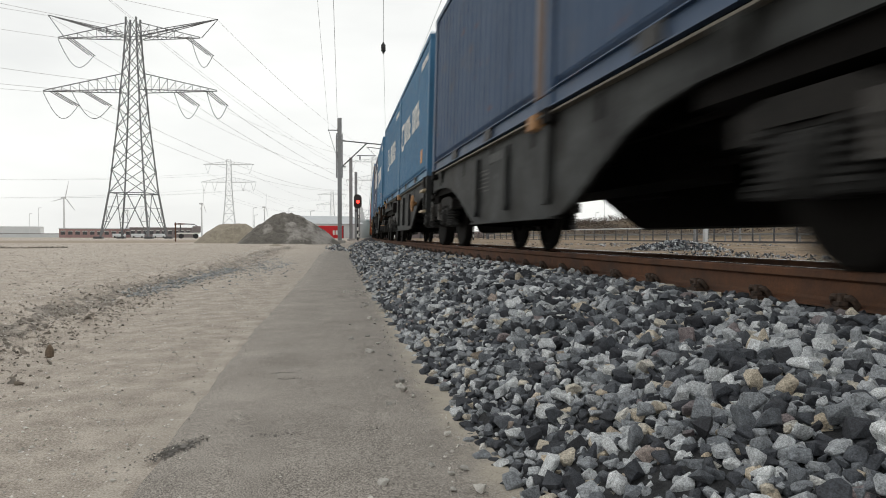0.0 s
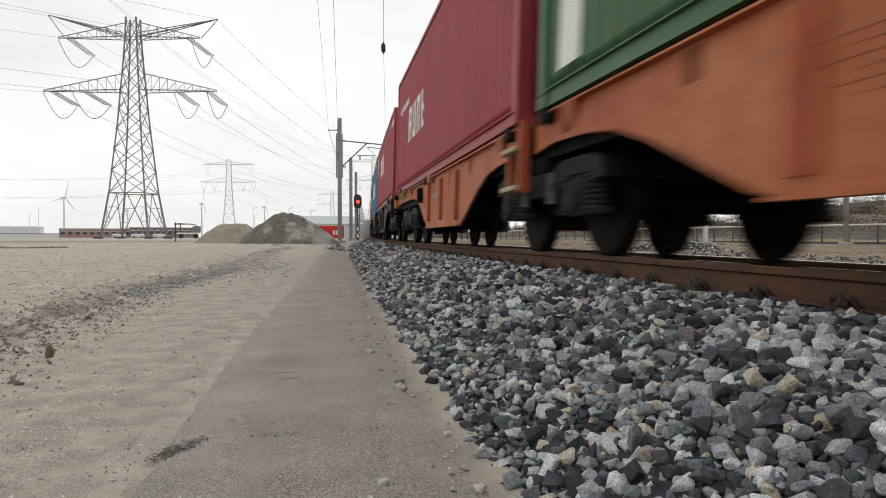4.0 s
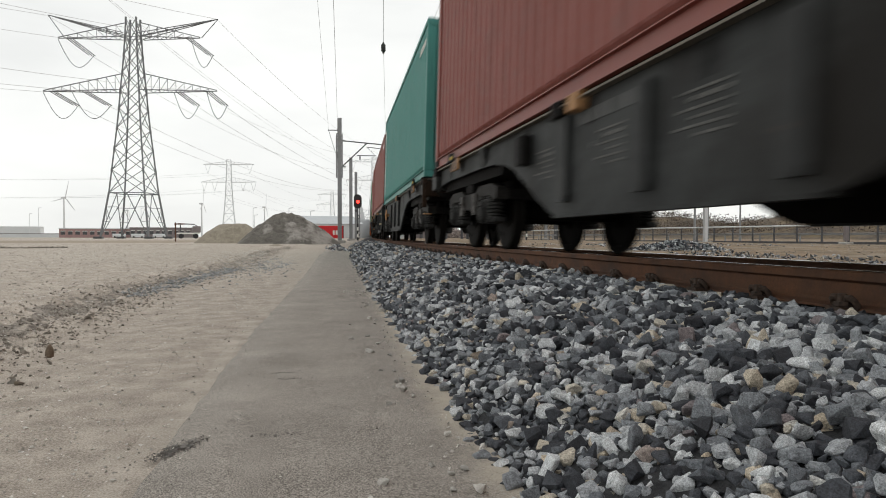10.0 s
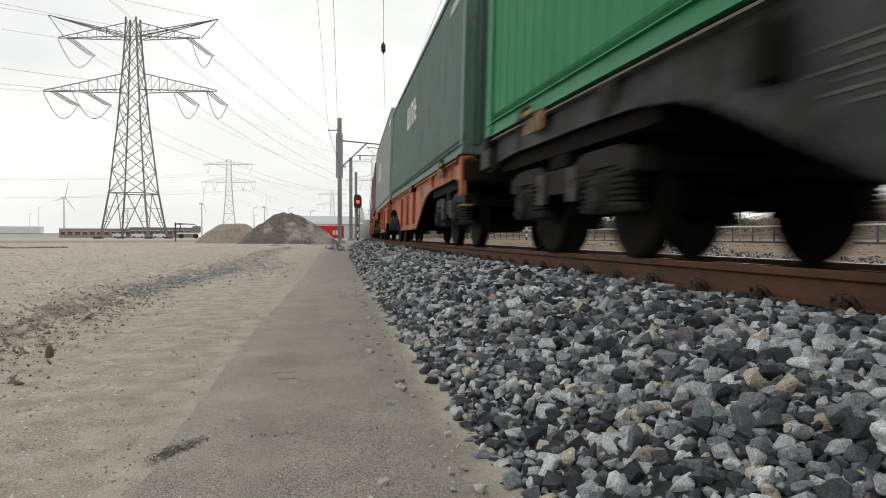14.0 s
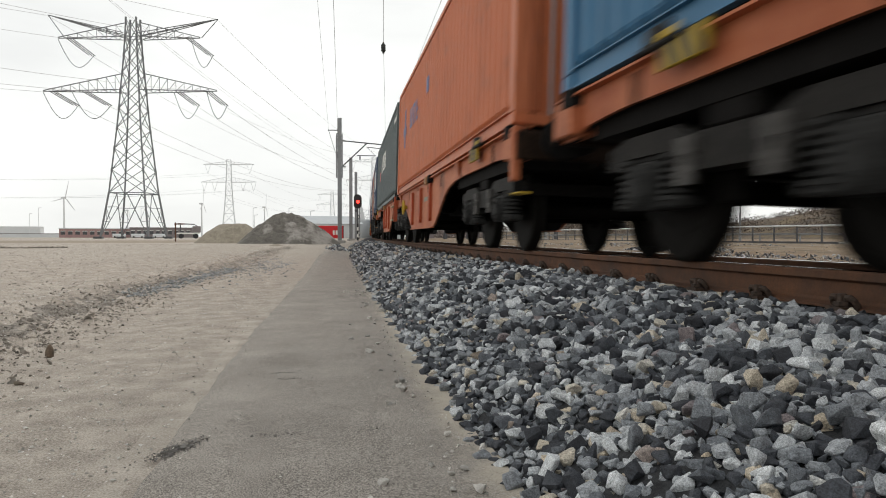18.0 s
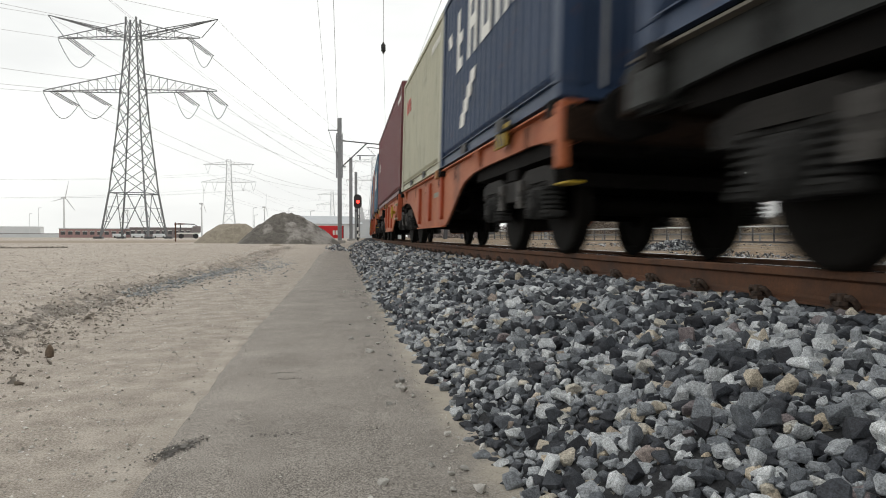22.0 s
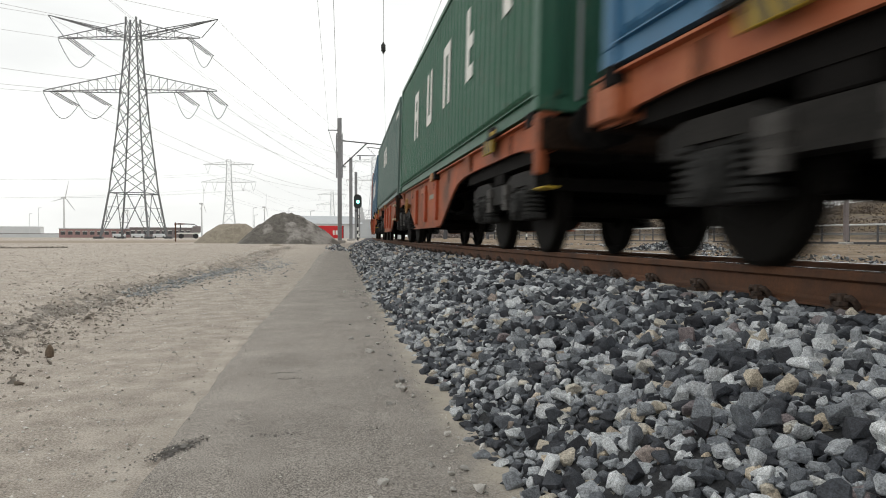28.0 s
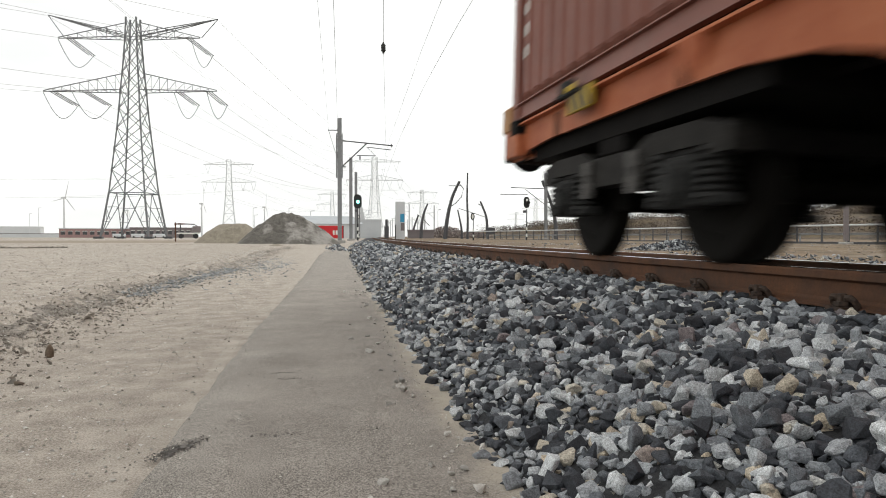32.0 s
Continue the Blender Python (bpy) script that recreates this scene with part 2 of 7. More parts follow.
def bar(bm, a, b, r, r2=None, sides=6, caps=True):
    """A round or tapered bar from a to b."""
    a, b = Vector(a), Vector(b)
    d = (b - a)
    if d.length < 1e-6:
        return
    q = d.to_track_quat("Z", "Y")
    r2 = r if r2 is None else r2
    lo, hi = [], []
    for i in range(sides):
        u = 2 * math.pi * (i + 0.5) / sides
        e = Vector((math.cos(u), math.sin(u), 0))
        lo.append(bm.verts.new(a + q @ (e * r)))
        hi.append(bm.verts.new(b + q @ (e * r2)))
    for i in range(sides):
        j = (i + 1) % sides
        bm.faces.new((lo[i], lo[j], hi[j], hi[i]))
    if caps:
        bm.faces.new(lo[::-1])
        bm.faces.new(hi)


def bars(*rows, sides=6):
    bm = bmesh.new()
    for r in rows:
        bar(bm, *r, sides=sides)
    return bm


def sweep(bm, points, r, sides=5):
    """One connected tube along a line of points."""
    points = [Vector(p) for p in points]
    rings = []
    for i, p in enumerate(points):
        d = points[min(i + 1, len(points) - 1)] - points[max(i - 1, 0)]
        q = d.to_track_quat("Z", "Y")
        rings.append([bm.verts.new(p + q @ Vector((r * math.cos(2 * math.pi * k / sides), r * math.sin(2 * math.pi * k / sides), 0))) for k in range(sides)])
    for a, b in zip(rings, rings[1:]):
        for k in range(sides):
            bm.faces.new((a[k], a[(k + 1) % sides], b[(k + 1) % sides], b[k]))
    bm.faces.new(rings[0][::-1])
    bm.faces.new(rings[-1])


def polyline(points, r, sides=5):
    bm = bmesh.new()
    sweep(bm, points, r, sides)
    return bm


def prism(outline, x0, x1):
    """An outline of (y, z) corners drawn out from x0 to x1."""
    bm = bmesh.new()
    a = [bm.verts.new((x0, y, z)) for y, z in outline]
    b = [bm.verts.new((x1, y, z)) for y, z in outline]
    bm.faces.new(a[::-1])
    bm.faces.new(b)
    k = len(outline)
    for i in range(k):
        bm.faces.new((a[i], a[(i + 1) % k], b[(i + 1) % k], b[i]))
    bmesh.ops.recalc_face_normals(bm, faces=bm.faces[:])
    return bm


def lathe(profile, axis="X", sides=28):
    """A turned body; profile rows are (along, radius)."""
    bm = bmesh.new()
    rings = []
    for u, r in profile:
        ring = []
        for i in range(sides):
            a = 2 * math.pi * i / sides
            c, s = r * math.cos(a), r * math.sin(a)
            ring.append(bm.verts.new((u, c, s) if axis == "X" else (c, u, s) if axis == "Y" else (c, s, u)))
        rings.append(ring)
    for p, q in zip(rings, rings[1:]):
        for i in range(sides):
            j = (i + 1) % sides
            bm.faces.new((p[i], p[j], q[j], q[i]))
    bm.faces.new(rings[0][::-1])
    bm.faces.new(rings[-1])
    bmesh.ops.recalc_face_normals(bm, faces=bm.faces[:])
    return bm


def smooth(ob):
    for f in ob.data.polygons:
        f.use_smooth = True
    return ob


# ---- the line of the track ----
RAIL_TOP = 0.346
CANT = 0.0275
STEP = 0.25
S_MIN, S_MAX = -460.0, 620.0


def bend(s):
    """Curvature along the track: an easing right-hand curve, straight at both ends."""
    if s < 0:
        return 0.003 if s > -30 else max(0.0, 0.003 + (s + 30) * 5e-5)
    return max(0.0, 0.003 - 5e-5 * s)


def lay_out():
    fore, x, y, a = [(3.1727, 0.0, 0.0)], 3.1727, 0.0, 0.0
    for i in range(int(S_MAX / STEP)):
        a += bend((i + 0.5) * STEP) * STEP
        x, y = x + math.sin(a) * STEP, y + math.cos(a) * STEP
        fore.append((x, y, a))
    back, x, y, a = [], 3.1727, 0.0, 0.0
    for i in range(int(-S_MIN / STEP)):
        a -= bend(-(i + 0.5) * STEP) * STEP
        x, y = x - math.sin(a) * STEP, y - math.cos(a) * STEP
        back.append((x, y, a))
    return back[::-1] + fore


LINE = lay_out()


def on_track(s):
    """Place and heading of the track's middle, s metres along."""
    u = (s - S_MIN) / STEP
    i = max(0, min(len(LINE) - 2, int(u)))
    k = u - i
    p, q = LINE[i], LINE[i + 1]
    return tuple(p[j] + (q[j] - p[j]) * k for j in range(3))


def tilt(s):
    """Superelevation of the track, easing out with the curve."""
    return CANT * max(0.0, min(1.0, (90 - abs(s)) / 60))


def beside(s, side, up=0.0):
    """A point side metres to the right of the track's middle, up metres over the rail tops, tilted with the track."""
    x, y, a = on_track(s)
    c = tilt(s)
    return (x + math.cos(a) * (side + c * up), y - math.sin(a) * (side + c * up), RAIL_TOP - CANT * 0.7525 + up - c * side)

# ---- ground ----


def ease(u):
    u = max(0.0, min(1.0, u))
    return u * u * (3 - 2 * u)


def along(rows, y):
    """The value at y on a line of (y, value) rows."""
    if y <= rows[0][0]:
        return rows[0][1]
    for (a, p), (b, q) in zip(rows, rows[1:]):
        if y <= b:
            return p + (q - p) * (y - a) / (b - a)
    return rows[-1][1]


def flowing(rows, y, width):
    """As along(), with its corners rounded off."""
    k = width(y) if callable(width) else width
    return sum(along(rows, y + k * o) for o in (-1, -0.6, -0.2, 0.2, 0.6, 1)) / 6


PATH_LEFT = [(-3, -0.34), (1.5, -0.33), (3.0, -0.30), (3.8, -0.27), (5.8, -0.16), (10.4, 0.06), (20.4, 0.42), (27, 0.85), (40, 1.6)]
PATH_RIGHT = [(-3, 0.40), (1.3, 0.38), (2.6, 0.40), (3.6, 0.46), (5.6, 0.56), (8.8, 0.70), (20.3, 1.29), (27, 1.62), (40, 2.3)]
BANK = [(-5, -1.5), (4.8, -1.44), (7, -1.5), (11.6, -1.2), (25, -1.05), (40, 0.0), (60, 1.0)]


def ground_height(x, y):
    z = 0.0
    if y < 60:
        n1 = noise.noise((x * 1.3, y * 0.7, 0.0))
        d = along(BANK, y) + 0.12 * n1 - x
        fade = ease((60 - y) / 25)
        z += 0.075 * ease(d / 0.28) * fade
        rough = max(0.0, 1 - abs(d - 0.02) / 0.42)
        z += rough * fade * (0.012 + 0.030 * noise.noise((x * 5, y * 4, 3.0)) + 0.030 * noise.noise((x * 13, y * 10, 3.0)) + 0.016 * noise.noise((x * 27, y * 22, 8.0)))
        off = ease((along(PATH_LEFT, y) - 0.05 - x) / 0.4)
        z += off * fade * (0.006 * noise.noise((x * 2.1, y * 1.5, 9.0)) + 0.005 * noise.noise((x * 9, y * 7, 5.0)))
        # shallow wheel ruts
        z -= off * fade * 0.012 * max(0.0, 1 - abs(x + 0.95 + 0.1 * n1) / 0.22)
    if x > 3.5:
        z += 0.12 * ease((x - 3.5) / 4.0) - 0.25 * ease((x - 24) / 14.0) * ease((90 - y) / 40.0)
        if y < 90:
            z += 0.05 * noise.noise((x * 0.35, y * 0.35, 2.0)) * ease((x - 5) / 3)
    return z


def strip(a, b, n, power=1.0):
    return [a + (b - a) * (i / n) ** power for i in range(n)]


GX = [-3000, -1500, -800, -400, -200, -100, -60, -40, -28, -20] + strip(-15, -4, 44) + strip(-4, -0.9, 84) + strip(-0.9, 0.4, 26) + strip(0.4, 8, 20) + strip(8, 45, 50) + [45, 60, 90, 150, 300, 600, 1200, 3000]
GY = [-600, -200, -80, -30] + strip(-14, 0.4, 36) + strip(0.4, 7, 120) + strip(7, 14, 80) + strip(14, 40, 90) + strip(40, 100, 50) + [100, 130, 180, 260, 400, 700, 1200, 2200, 4200]
verts = [(x, y, ground_height(x, y)) for y in GY for x in GX]
w = len(GX)
faces = [(j * w + i, j * w + i + 1, (j + 1) * w + i + 1, (j + 1) * w + i) for j in range(len(GY) - 1) for i in range(w - 1)]
me = bpy.data.meshes.new("ground")
me.from_pydata(verts, [], faces)
me.materials.append(M_SAND)
me.materials.append(M_VERGE)
me.materials.append(M_SOIL)
me.materials.append(M_DUST)
me.materials.append(M_EARTH)
for f in me.polygons:
    if f.center.x > 5.0 + max(0.0, f.center.y - 10) * 0.09 + 0.5 * noise.noise((f.center.x * 0.7, f.center.y * 0.5, 6)):
        f.material_index = 1
    elif 58 < f.center.y < 96 and f.center.x < -10 + 2 * noise.noise((f.center.y * 0.2, 2, 2)):
        f.material_index = 4
    elif -14.0 < f.center.y < 34:
        d = along(BANK, f.center.y) - f.center.x + 0.14 * noise.noise((f.center.x * 4, f.center.y * 2.5, 1)) + 0.16 * noise.noise((f.center.x * 14, f.center.y * 9, 1))
        if -0.17 - 0.14 * noise.noise((f.center.x * 2, f.center.y * 1.2, 12)) + 0.02 * min(f.center.y, 8) < d < 0.12:
            f.material_index = 2
        elif 0.0 < along(PATH_LEFT, f.center.y) - f.center.x < 0.06 + 0.09 * noise.noise((f.center.y * 2.5, f.center.x * 3, 4)):
            f.material_index = 3
ground = tagged(new("ground", me), "pale sandy gravel ground with ruts and crumbled edges", "ground", kind="structure")
smooth(ground)

# asphalt service path with ragged edges
bm = bmesh.new()
across = bm.verts.layers.float.new("across")
rows = []
for y in strip(-14, -2.5, 24) + strip(-2.5, 7.5, 200) + strip(7.5, 33.5, 130):
    a = flowing(PATH_LEFT, y, 0.3 * abs(y)) + 0.012 * noise.noise((y * 7, 0, 0)) + 0.012 * noise.noise((y * 1.4, 3, 0))
    b = flowing(PATH_RIGHT, y, 0.3 * abs(y)) + 0.08 + 0.02 * noise.noise((y * 3, 8, 0))
    rows.append([bm.verts.new((a + (b - a) * k, y, h)) for k, h in ((0, -0.012), (0.012, 0.007), (0.25, 0.013), (0.5, 0.016), (0.75, 0.014), (1, 0.004))])
    for v, k in zip(rows[-1], (0, 0.012, 0.25, 0.5, 0.75, 1)):
        v[across] = k
for p, q in zip(rows, rows[1:]):
    for k in range(5):
        bm.faces.new((p[k], p[k + 1], q[k + 1], q[k]))
service_path = tagged(part("pavement", bm, M_ASPHALT), "worn grey asphalt service path along the railway ballast", "path", kind="structure")
smooth(service_path)

# ---- ballast bed ----
TOE = [(-12, 2.80), (1.4, 2.785), (3.6, 2.715), (5.6, 2.66), (8.8, 2.58), (20.3, 2.41), (45, 2.4), (700, 2.4)]
BED_TOP = RAIL_TOP - 0.178


def bed_profile(s):
    t = along(TOE, s)
    return [(-t - 0.05, -0.03), (-t + 0.1, 0.035), (-t + 0.28, 0.115), (-t + 0.52, BED_TOP - 0.005), (-t + 0.9, BED_TOP), (-1.3, BED_TOP), (-0.85, BED_TOP - 0.015), (0, BED_TOP - 0.03), (0.95, BED_TOP - 0.03), (1.3, BED_TOP - 0.03), (2.2, BED_TOP - 0.05), (2.9, BED_TOP - 0.16), (3.3, 0.0)]


def bed_height(s, side):
    return along(bed_profile(s), side)


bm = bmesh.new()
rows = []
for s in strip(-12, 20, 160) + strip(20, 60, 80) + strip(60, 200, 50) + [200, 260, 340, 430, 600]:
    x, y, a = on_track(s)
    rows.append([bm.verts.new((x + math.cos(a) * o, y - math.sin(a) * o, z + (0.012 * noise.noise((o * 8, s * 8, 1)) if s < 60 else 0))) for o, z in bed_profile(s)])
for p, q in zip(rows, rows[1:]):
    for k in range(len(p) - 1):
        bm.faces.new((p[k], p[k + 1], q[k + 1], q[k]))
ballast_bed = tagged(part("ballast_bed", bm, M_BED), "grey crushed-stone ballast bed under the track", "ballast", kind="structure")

# ---- rails ----
RAIL = [(-0.075, -0.172), (0.075, -0.172), (0.075, -0.161), (0.02, -0.146), (0.009, -0.13), (0.009, -0.055), (0.036, -0.042), (0.036, -0.010), (0.028, -0.001), (-0.028, -0.001), (-0.036, -0.010), (-0.036, -0.042), (-0.009, -0.055), (-0.009, -0.13), (-0.02, -0.146), (-0.075, -0.161)]
RAIL_S = strip(-60, 30, 90) + strip(30, 120, 60) + [120, 160, 220, 320, 450, 600]


def rail(side, name):
    bm = bmesh.new()
    rows = [[bm.verts.new(beside(s, side + o, h)) for o, h in RAIL] for s in RAIL_S]
    k = len(RAIL)
    for p, q in zip(rows, rows[1:]):
        for i in range(k):
            bm.faces.new((p[i], p[(i + 1) % k], q[(i + 1) % k], q[i]))
    bmesh.ops.recalc_face_normals(bm, faces=bm.faces[:])
    ob = part(name, bm, M_RAIL_RUST)
    bm = bmesh.new()
    rows = [[bm.verts.new(beside(s, side + o, h)) for o, h in ((-0.029, 0.0), (-0.02, 0.0025), (0.02, 0.0025), (0.029, 0.0))] for s in RAIL_S]
    for p, q in zip(rows, rows[1:]):
        for i in range(3):
            bm.faces.new((p[i], p[i + 1], q[i + 1], q[i]))
    part("running_surface", bm, M_RAIL_TOP, ob, "polished steel running surface")
    return tagged(ob, "rust-brown steel rail with a polished running surface", "rail", "rails of the track", "structure")


rail(-0.7525, "rail")
rail(0.7525, "rail")

# ---- sleepers with their fastenings ----
bm = prism([(-0.13, -0.385), (0.13, -0.385), (0.13, -0.20), (0.10, -0.176), (-0.10, -0.176), (-0.13, -0.20)], -1.26, 1.26)
SLEEPER = link_mesh("sleeper", bm, M_CONCRETE)
bm = bmesh.new()
for k in (-1, 1):
    sweep(bm, [(-0.085 + 0.02 * math.cos(a * 0.7), k * (0.043 + 0.028 * math.sin(a * 0.7)), -0.142 - 0.028 * math.cos(a * 0.7)) for a in range(9)], 0.0145, 6)
bar(bm, (-0.10, 0, -0.176), (-0.10, 0, -0.100), 0.019, sides=6)
bar(bm, (-0.10, 0, -0.155), (-0.10, 0, -0.135), 0.034, sides=6)
box(bm, -0.14, -0.06, -0.055, 0.055, -0.176, -0.158)
CLIP = link_mesh("rail_clip", bm, M_CLIP)
for i in range(-24, 75):
    s = 2.744 + 0.6 * i
    x, y, a = on_track(s)
    m = Matrix.Translation(beside(s, 0, 0)) @ pose(0, 0, 0, 0, math.degrees(tilt(s)), -math.degrees(a))
    sl = tagged(new("sleeper", SLEEPER), "concrete sleeper sunk in grey ballast", "sleeper", "sleepers of the track")
    sl.matrix_basis = m
    if i < 45:
        for side, turn in ((-0.7525, 0), (-0.7525, 180), (0.7525, 0), (0.7525, 180)):
            c = new("rail_clip", CLIP)
            c.parent = sl
            c.matrix_basis = pose(side, 0, 0, 0, 0, turn)

# ---- the train ----
S1, S2, S3 = 14.806327, -0.024128, -0.000264
B0, PERIOD, ART = 26.25, 26.39, 12.836


def run(t):
    """Metres that the train has gone at t seconds: it slows down a little."""
    return S1 * t + S2 * t * t + S3 * t ** 3


TIMES = [i * 0.4 for i in range(81)]
HALF = 5.2


def track_pose(s):
    a, b = on_track(s - HALF), on_track(s + HALF)
    x, y = (a[0] + b[0]) / 2, (a[1] + b[1]) / 2
    h = math.atan2(b[0] - a[0], b[1] - a[1])
    return Matrix.Translation((x - 0.035, y, RAIL_TOP - CANT * 0.7525 - 0.010)) @ pose(0, 0, 0, 0, math.degrees(tilt(s)), -math.degrees(h))


def train_rows(u, local=None):
    out = []
    for t in TIMES:
        m = track_pose(u - run(t))
        out.append((t, m @ local if local is not None else m))
    return out


# one half of a two-part container wagon; y = 0 is the joint, the buffers lie at y = 13.2
PIVOT, FLOOR = 10.545, 1.155
END_Y = 12.62
SIDE = [(0.14, FLOOR + 0.035), (END_Y, FLOOR + 0.035), (END_Y, 0.88), (12.36, 0.88), (12.18, 0.95), (11.6, 0.98), (9.6, 0.98), (8.9, 0.965), (8.36, 0.905), (8.03, 0.816), (7.55, 0.617), (7.25, 0.487), (6.92, 0.364), (6.78, 0.332), (6.6, 0.325), (3.55, 0.325), (3.36, 0.36), (2.9, 0.525), (2.3, 0.745), (1.8, 0.875), (1.3, 0.925), (0.6, 0.945), (0.14, 0.90)]
MESH = {}


def shared(key, make, mat):
    if key not in MESH:
        MESH[key] = link_mesh(key, make(), mat)
    return MESH[key]


def piece(name, mesh, mat, parent, m=None, label=""):
    """A part on a shared mesh, with a paint of its own."""
    ob = new(name, mesh)
    ob.parent = parent
    ob.material_slots[0].link = "OBJECT"
    ob.material_slots[0].material = mat
    if m is not None:
        ob.matrix_basis = m
    if label:
        ob["label"] = label
    return ob


def wheelset_mesh():
    bm = lathe([(-0.99, 0.06), (-0.80, 0.065), (-0.80, 0.43), (-0.79, 0.455), (-0.715, 0.462), (-0.70, 0.49), (-0.685, 0.485), (-0.68, 0.39), (-0.715, 0.37), (-0.715, 0.16), (-0.68, 0.12), (-0.66, 0.085), (0.66, 0.085), (0.68, 0.12), (0.715, 0.16), (0.715, 0.37), (0.68, 0.39), (0.685, 0.485), (0.70, 0.49), (0.715, 0.462), (0.79, 0.455), (0.80, 0.43), (0.80, 0.065), (0.99, 0.06)], "X", 26)
    for k in range(4):
        a = k * math.pi / 2
        bar(bm, (-0.815, 0.3 * math.cos(a), 0.3 * math.sin(a)), (-0.80, 0.3 * math.cos(a), 0.3 * math.sin(a)), 0.03)
    return bm


def side_frame_mesh():
    return prism([(-1.42, 0.60), (-1.42, 0.74), (-1.15, 0.80), (-0.55, 0.80), (-0.35, 0.73), (0.35, 0.73), (0.55, 0.80), (1.15, 0.80), (1.42, 0.74), (1.42, 0.60), (1.20, 0.60), (1.18, 0.66), (0.62, 0.66), (0.55, 0.58), (0.36, 0.52), (-0.36, 0.52), (-0.55, 0.58), (-0.62, 0.66), (-1.18, 0.66), (-1.20, 0.60)], -0.08, 0.08)


def bolster_mesh():
    return prism([(-0.24, 0.54), (0.24, 0.54), (0.24, 0.72), (0.12, 0.84), (-0.12, 0.84), (-0.24, 0.72)], -0.90, 0.90)


def spring_mesh():
    rows = [(0.37, 0.115), (0.395, 0.115)]
    for i in range(6):
        z = 0.40 + i * 0.043
        rows += [(z, 0.07), (z + 0.010, 0.103), (z + 0.026, 0.103)]
    return lathe(rows + [(0.665, 0.07)], "Z", 9)


def axle_box_mesh():
    bm = boxes((-0.09, 0.09, -0.16, 0.16, -0.14, 0.16), (-0.07, 0.07, -0.40, 0.40, -0.13, -0.07), (-0.05, 0.05, -0.13, 0.13, 0.16, 0.30), bevel=0.012)
    return bm


def axle_cap_mesh():
    bm = lathe([(-0.16, 0.06), (-0.155, 0.10), (-0.145, 0.125), (-0.09, 0.135)], "X", 18)
    for k in range(4):
        a = math.pi / 4 + k * math.pi / 2
        bar(bm, (-0.17, 0.095 * math.cos(a), 0.095 * math.sin(a)), (-0.14, 0.095 * math.cos(a), 0.095 * math.sin(a)), 0.016)
    return bm


def link_bar_mesh():
    bm = prism([(-0.065, -0.14), (0.065, -0.14), (0.065, -0.035), (0.035, -0.03), (0.035, 0.03), (0.065, 0.035), (0.065, 0.13), (-0.065, 0.13), (-0.065, 0.035), (-0.035, 0.03), (-0.035, -0.03), (-0.065, -0.035)], -0.02, 0.02)
    return bm


def bogie(parent, y):
    """A two-axle freight bogie with coil springs; returns its wheelsets."""
    b = piece("bogie", shared("bogie", bolster_mesh, M_SHADED_GRIME), M_SHADED_GRIME, parent, pose(0, y, 0), "greasy two-axle bogie, blackened further by shade in its colour")
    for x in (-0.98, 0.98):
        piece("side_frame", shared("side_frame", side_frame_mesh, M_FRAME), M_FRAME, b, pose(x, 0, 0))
        piece("side_bearer", shared("side_bearer", lambda: boxes((-0.09, 0.09, -0.2, 0.2, 0.735, 0.88), bevel=0.01), M_SHADED_GRIME), M_SHADED_GRIME, b, pose(x, 0, 0))
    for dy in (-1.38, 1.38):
        piece("end_beam", shared("end_beam", lambda: boxes((-0.90, 0.90, -0.04, 0.04, 0.60, 0.72)), M_SHADED_GRIME), M_SHADED_GRIME, b, pose(0, dy, 0))
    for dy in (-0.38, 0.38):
        piece("brake_beam", shared("brake_beam", lambda: bars(((-0.88, 0, 0.56), (0.88, 0, 0.56), 0.045)), M_SHADED_GRIME), M_SHADED_GRIME, b, pose(0, dy, 0))
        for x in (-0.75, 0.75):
            piece("brake_block", shared("brake_block", lambda: boxes((-0.05, 0.05, -0.06, 0.06, 0.36, 0.70), bevel=0.015), M_SHADED_GRIME), M_SHADED_GRIME, b, pose(x, dy, 0))
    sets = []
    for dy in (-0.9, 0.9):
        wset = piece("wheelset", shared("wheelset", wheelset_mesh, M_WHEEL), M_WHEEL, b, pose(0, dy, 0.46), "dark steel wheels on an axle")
        sets.append(wset)
        for x in (-0.98, 0.98):
            piece("axle_box", shared("axle_box", axle_box_mesh, M_GRIME_LIGHT), M_GRIME_LIGHT, b, pose(x, dy, 0.46), "dark cast axle box")
            piece("axle_cap", shared("axle_cap", axle_cap_mesh, M_GRIME_LIGHT), M_GRIME_LIGHT, b, pose(x, dy, 0.46, 0, 0, 0 if x < 0 else 180), "round grey axle cap")
            for oy in (-0.27, 0.27):
                piece("coil_spring", shared("coil_spring", spring_mesh, M_GRIME_LIGHT), M_GRIME_LIGHT, b, pose(x, dy + oy, 0))
            piece("brake_link", shared("brake_link", link_bar_mesh, M_COVER), M_COVER, b, pose(1.08 if x > 0 else -1.08, dy * 0.42, 0.58))
    return sets


